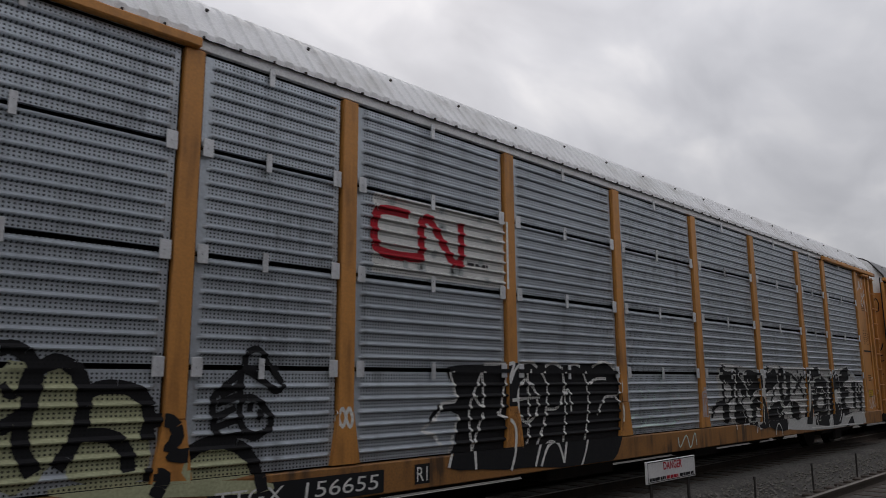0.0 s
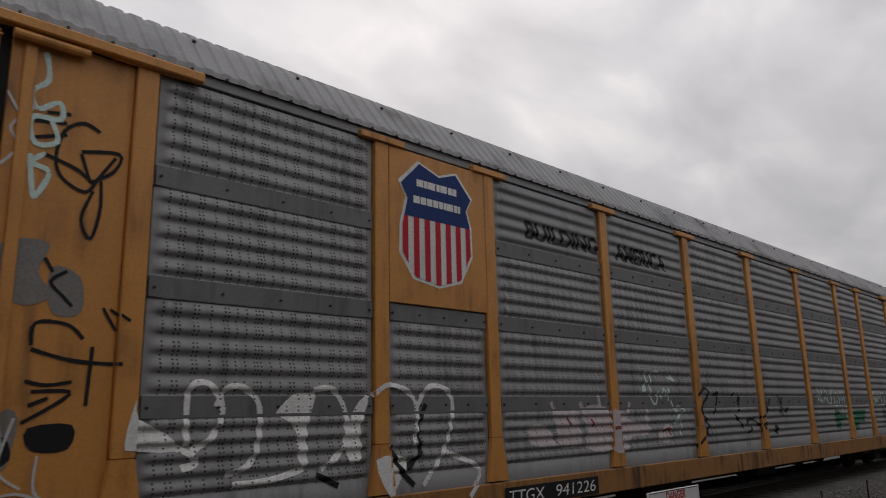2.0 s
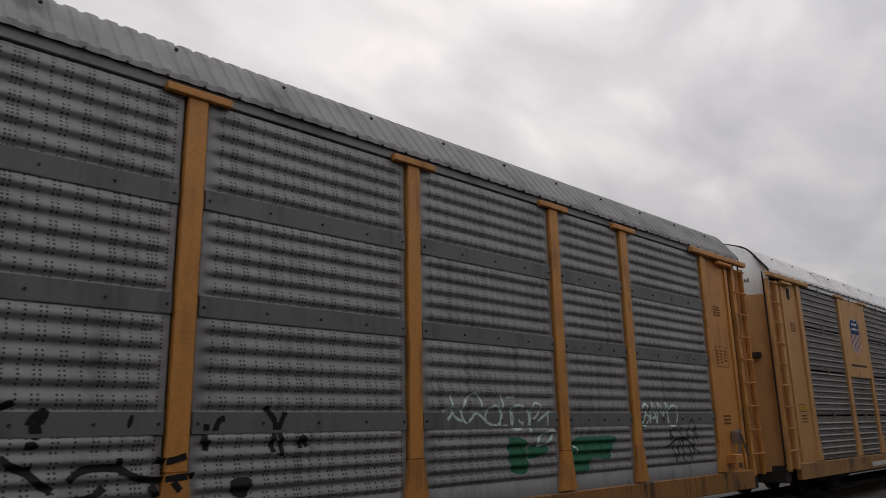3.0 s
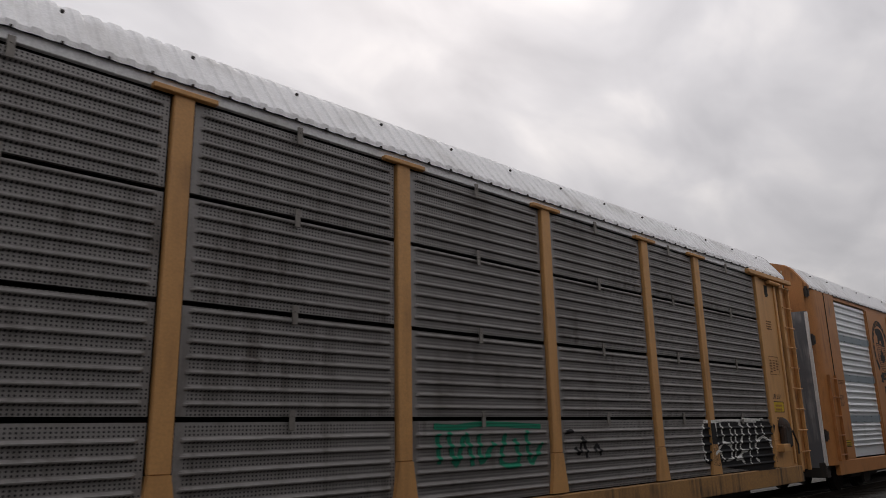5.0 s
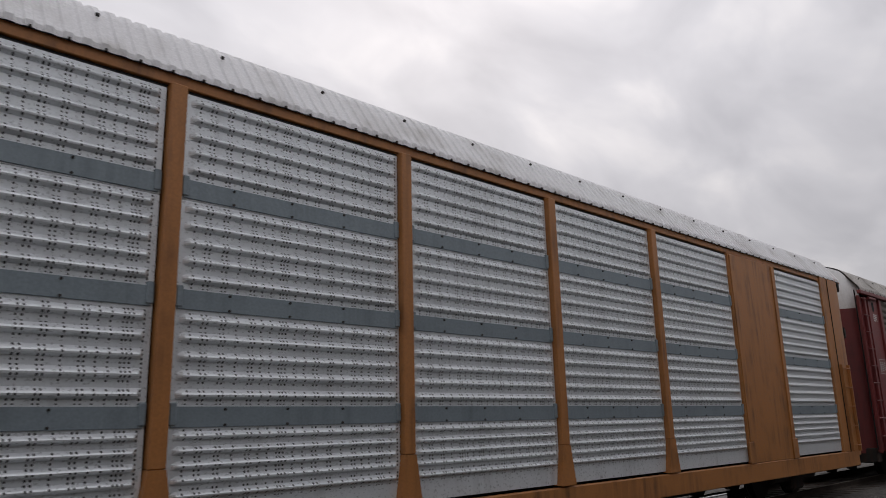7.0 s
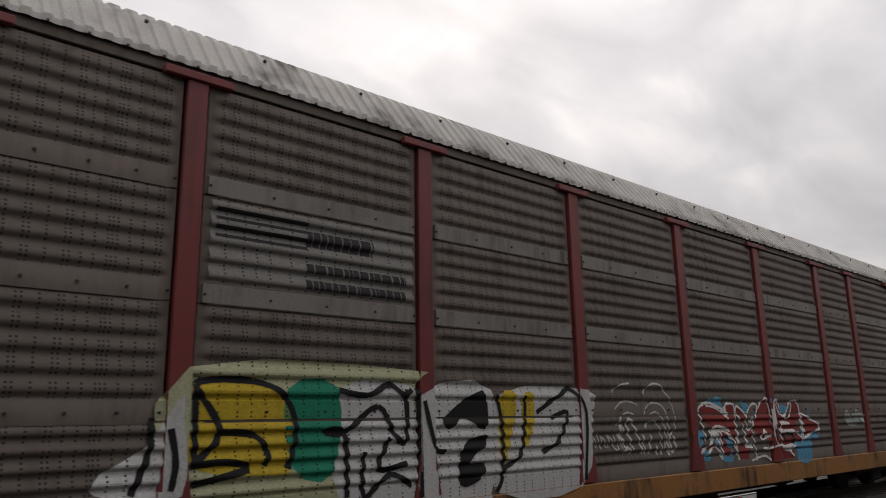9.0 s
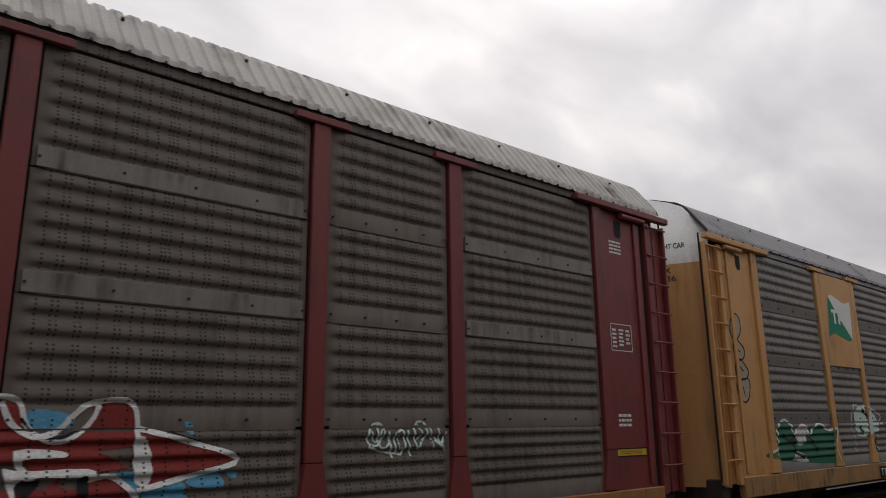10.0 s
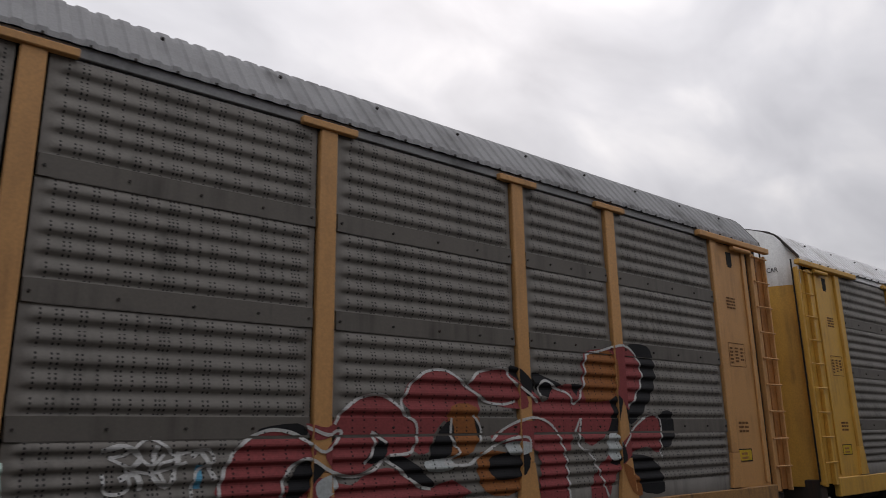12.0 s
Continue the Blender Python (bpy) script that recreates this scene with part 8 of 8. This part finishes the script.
# ---- the ground ----
def ground():
    bm = bmesh.new()
    lines = [-2500, -60, 1.6, 2.0, 4.55, 4.75, 5.9, 6.3, 9.7, 10.3, 60, 2500]
    high = [-0.02, -0.02, -0.02, 0.0, 0.0, -0.06, -0.05, 0.0, 0.0, -0.2, -0.3, -0.3]
    xs = [-2500, -60, 0, 60, 200, 2500]
    rows = [[bm.verts.new((x, y, z)) for x in xs] for y, z in zip(lines, high)]
    for a, b in zip(rows, rows[1:]):
        for i in range(len(xs) - 1):
            bm.faces.new((a[i], a[i + 1], b[i + 1], b[i]))
    me = bpy.data.meshes.new("ground")
    bm.to_mesh(me)
    bm.free()
    me.materials.append(gravel_surface("gravel_ground", (0.048, 0.044, 0.04), (0.13, 0.12, 0.108), 16.0))
    tagged(new("ground", me), "grey gravel and trodden earth beside the tracks", "ground", kind="structure")


def rail(y, name, label):
    prof = [(-0.075, -0.02), (0.075, -0.02), (0.075, 0.0), (0.012, 0.03), (0.012, 0.11), (0.036, 0.12), (0.036, 0.155), (-0.036, 0.155), (-0.036, 0.12), (-0.012, 0.11), (-0.012, 0.03), (-0.075, 0.0)]
    bm = bmesh.new()
    a = [bm.verts.new((-300, y + py, pz)) for py, pz in prof]
    b = [bm.verts.new((700, y + py, pz)) for py, pz in prof]
    for i in range(len(prof)):
        f = bm.faces.new((a[i], b[i], b[(i + 1) % len(prof)], a[(i + 1) % len(prof)]))
        f.material_index = 1 if i == 6 else 0
    bmesh.ops.recalc_face_normals(bm, faces=bm.faces[:])
    me = bpy.data.meshes.new(name)
    bm.to_mesh(me)
    bm.free()
    me.materials.append(M["timber"])
    me.materials.append(M["steel"])
    return tagged(new(name, me), label, "rail", kind="structure")


ground()
MID = SIDE + WIDTH / 2
for mid in (MID, 3.40):
    bed = rail(mid - 0.7175, "rail", "rusty steel rail with a worn bright head")
    rail(mid + 0.7175, "rail", "rusty steel rail with a worn bright head")
    tie = mesh_of("sleeper", lambda bm: box(bm, -0.115, 0.115, -1.3, 1.3, -0.12, 0.012, 0.012), M["timber"])
    for i in range(145):
        part("sleeper", tie, bed, -8 + i * 0.55, mid, 0.0)


def loose_stones():
    rng = random.Random(4)
    verts, faces = [], []
    for i in range(9000):
        x, y, r = 6 + 44 * rng.random() ** 1.4, rng.choice((rng.uniform(4.4, 6.4), rng.uniform(2.0, 9.5))), rng.uniform(0.012, 0.04)
        k = len(verts)
        z = -0.045 + r * 0.4
        for dx, dy, dz in ((1, 0, 0), (-1, 0, 0), (0, 1, 0), (0, -1, 0), (0, 0, 1), (0, 0, -1)):
            s = r * rng.uniform(0.6, 1.3)
            verts.append((x + dx * s, y + dy * s, z + dz * s * 0.8))
        for a, b, c in ((0, 2, 4), (2, 1, 4), (1, 3, 4), (3, 0, 4), (2, 0, 5), (1, 2, 5), (3, 1, 5), (0, 3, 5)):
            faces.append((k + a, k + b, k + c))
    me = bpy.data.meshes.new("loose_stones")
    me.from_pydata(verts, [], faces)
    me.materials.append(surface("stone_grey", (0.19, 0.178, 0.16), 0.9, 0.0, SOOT, 0.3, grain=0.4))
    tagged(new("loose_stones", me), "loose grey ballast stones beside the rails", "gravel", kind="stuff")


loose_stones()


def stake(x, y):
    bm = bmesh.new()
    rod(bm, (0, 0, -0.15), (0, 0, 0.43), 0.016, 6)
    box(bm, -0.02, 0.02, -0.012, 0.012, 0.40, 0.45)
    me = bpy.data.meshes.new("stake")
    bm.to_mesh(me)
    bm.free()
    me.materials.append(M["dark"])
    ob = tagged(new("stake", me), "thin dark metal stake in the gravel", "stake", "stakes along the track")
    ob.matrix_basis = pose(x, y, 0, 0, 2, 0)
    return ob


first_stake = stake(11.5, 4.72)
for i in range(1, 7):
    copy_thing(first_stake, pose(11.5 + i * 2.5, 4.72, 0, 1.5 * (i % 3 - 1), 2 - i % 3 * 1.5, 0))


def danger_sign():
    ob = tagged(new("danger_sign"), "white warning sign with red lettering on dark legs", "sign")
    ob.matrix_basis = pose(9.2, 4.85, 0.0)
    one("board", lambda bm: box(bm, -0.66, 0.66, -0.012, 0.012, 0.605, 0.875, 0.004), M["sign_white"], ob)
    for x in (-0.5, 0.5):
        one("leg", lambda bm: box(bm, x - 0.02, x + 0.02, 0.013, 0.04, -0.1, 0.82), M["dark"], ob)
    side = Side(ob, [], [], [], 0.1, 0.0, 0.0, [(-0.7, 0.7, 0.5, 1.0, 0.013)])
    letters(side, "lettering", "DANGER", -0.23, 0.75, 0.10, "sign_red", fit=0.5, bold=0.02, lift=0.002)
    bars(side, "small_lettering", -0.60, 0.635, 0.42, 0.07, 1, "black", lift=0.002)
    bars(side, "small_lettering", -0.16, 0.635, 0.32, 0.07, 1, "sign_red", lift=0.002)
    bars(side, "small_lettering", 0.20, 0.635, 0.40, 0.07, 1, "black", lift=0.002)
    frame_lines(side, "border", -0.64, 0.64, 0.62, 0.865, 0.008, "black")


danger_sign()


def brick_building():
    ob = tagged(new("brick_building"), "long low dark brick building beyond the tracks", "building")
    ob.matrix_basis = pose(20, 62, -0.3)
    one("wall", lambda bm: box(bm, -60, 30, 0, 14, 0, 8.5), M["brick"], ob)
    one("roof", lambda bm: box(bm, -61, 31, -0.5, 14.5, 8.5, 9.0), M["dark"], ob)
    pane = mesh_of("far_window", lambda bm: box(bm, -1.2, 1.2, -0.06, 0.1, 1.5, 4.0), M["inner"])
    for i in range(20):
        part("window", pane, ob, -57 + i * 4.4)


brick_building()


def light_blocker():
    """A plain slab added behind the camera, out of view, to block low sky light."""
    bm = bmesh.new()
    box(bm, -60, 160, -6.4, -6.0, -0.1, BLOCKER_TOP)
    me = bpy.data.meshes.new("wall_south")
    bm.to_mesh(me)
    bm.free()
    me.materials.append(M["blocker_grey"])
    tagged(new("wall_south", me), "unseen dark slab added behind the camera to block low sky light", "wall", kind="structure")


BLOCKER_TOP = 8.0
light_blocker()


def motions():
    """Every railcar rolls by with the train."""
    times = [i * 0.5 for i in range(25)]
    for car in CARS:
        walk(car, [(t, pose(car["start"] - travelled(t), SIDE, 0)) for t in times])


motions()
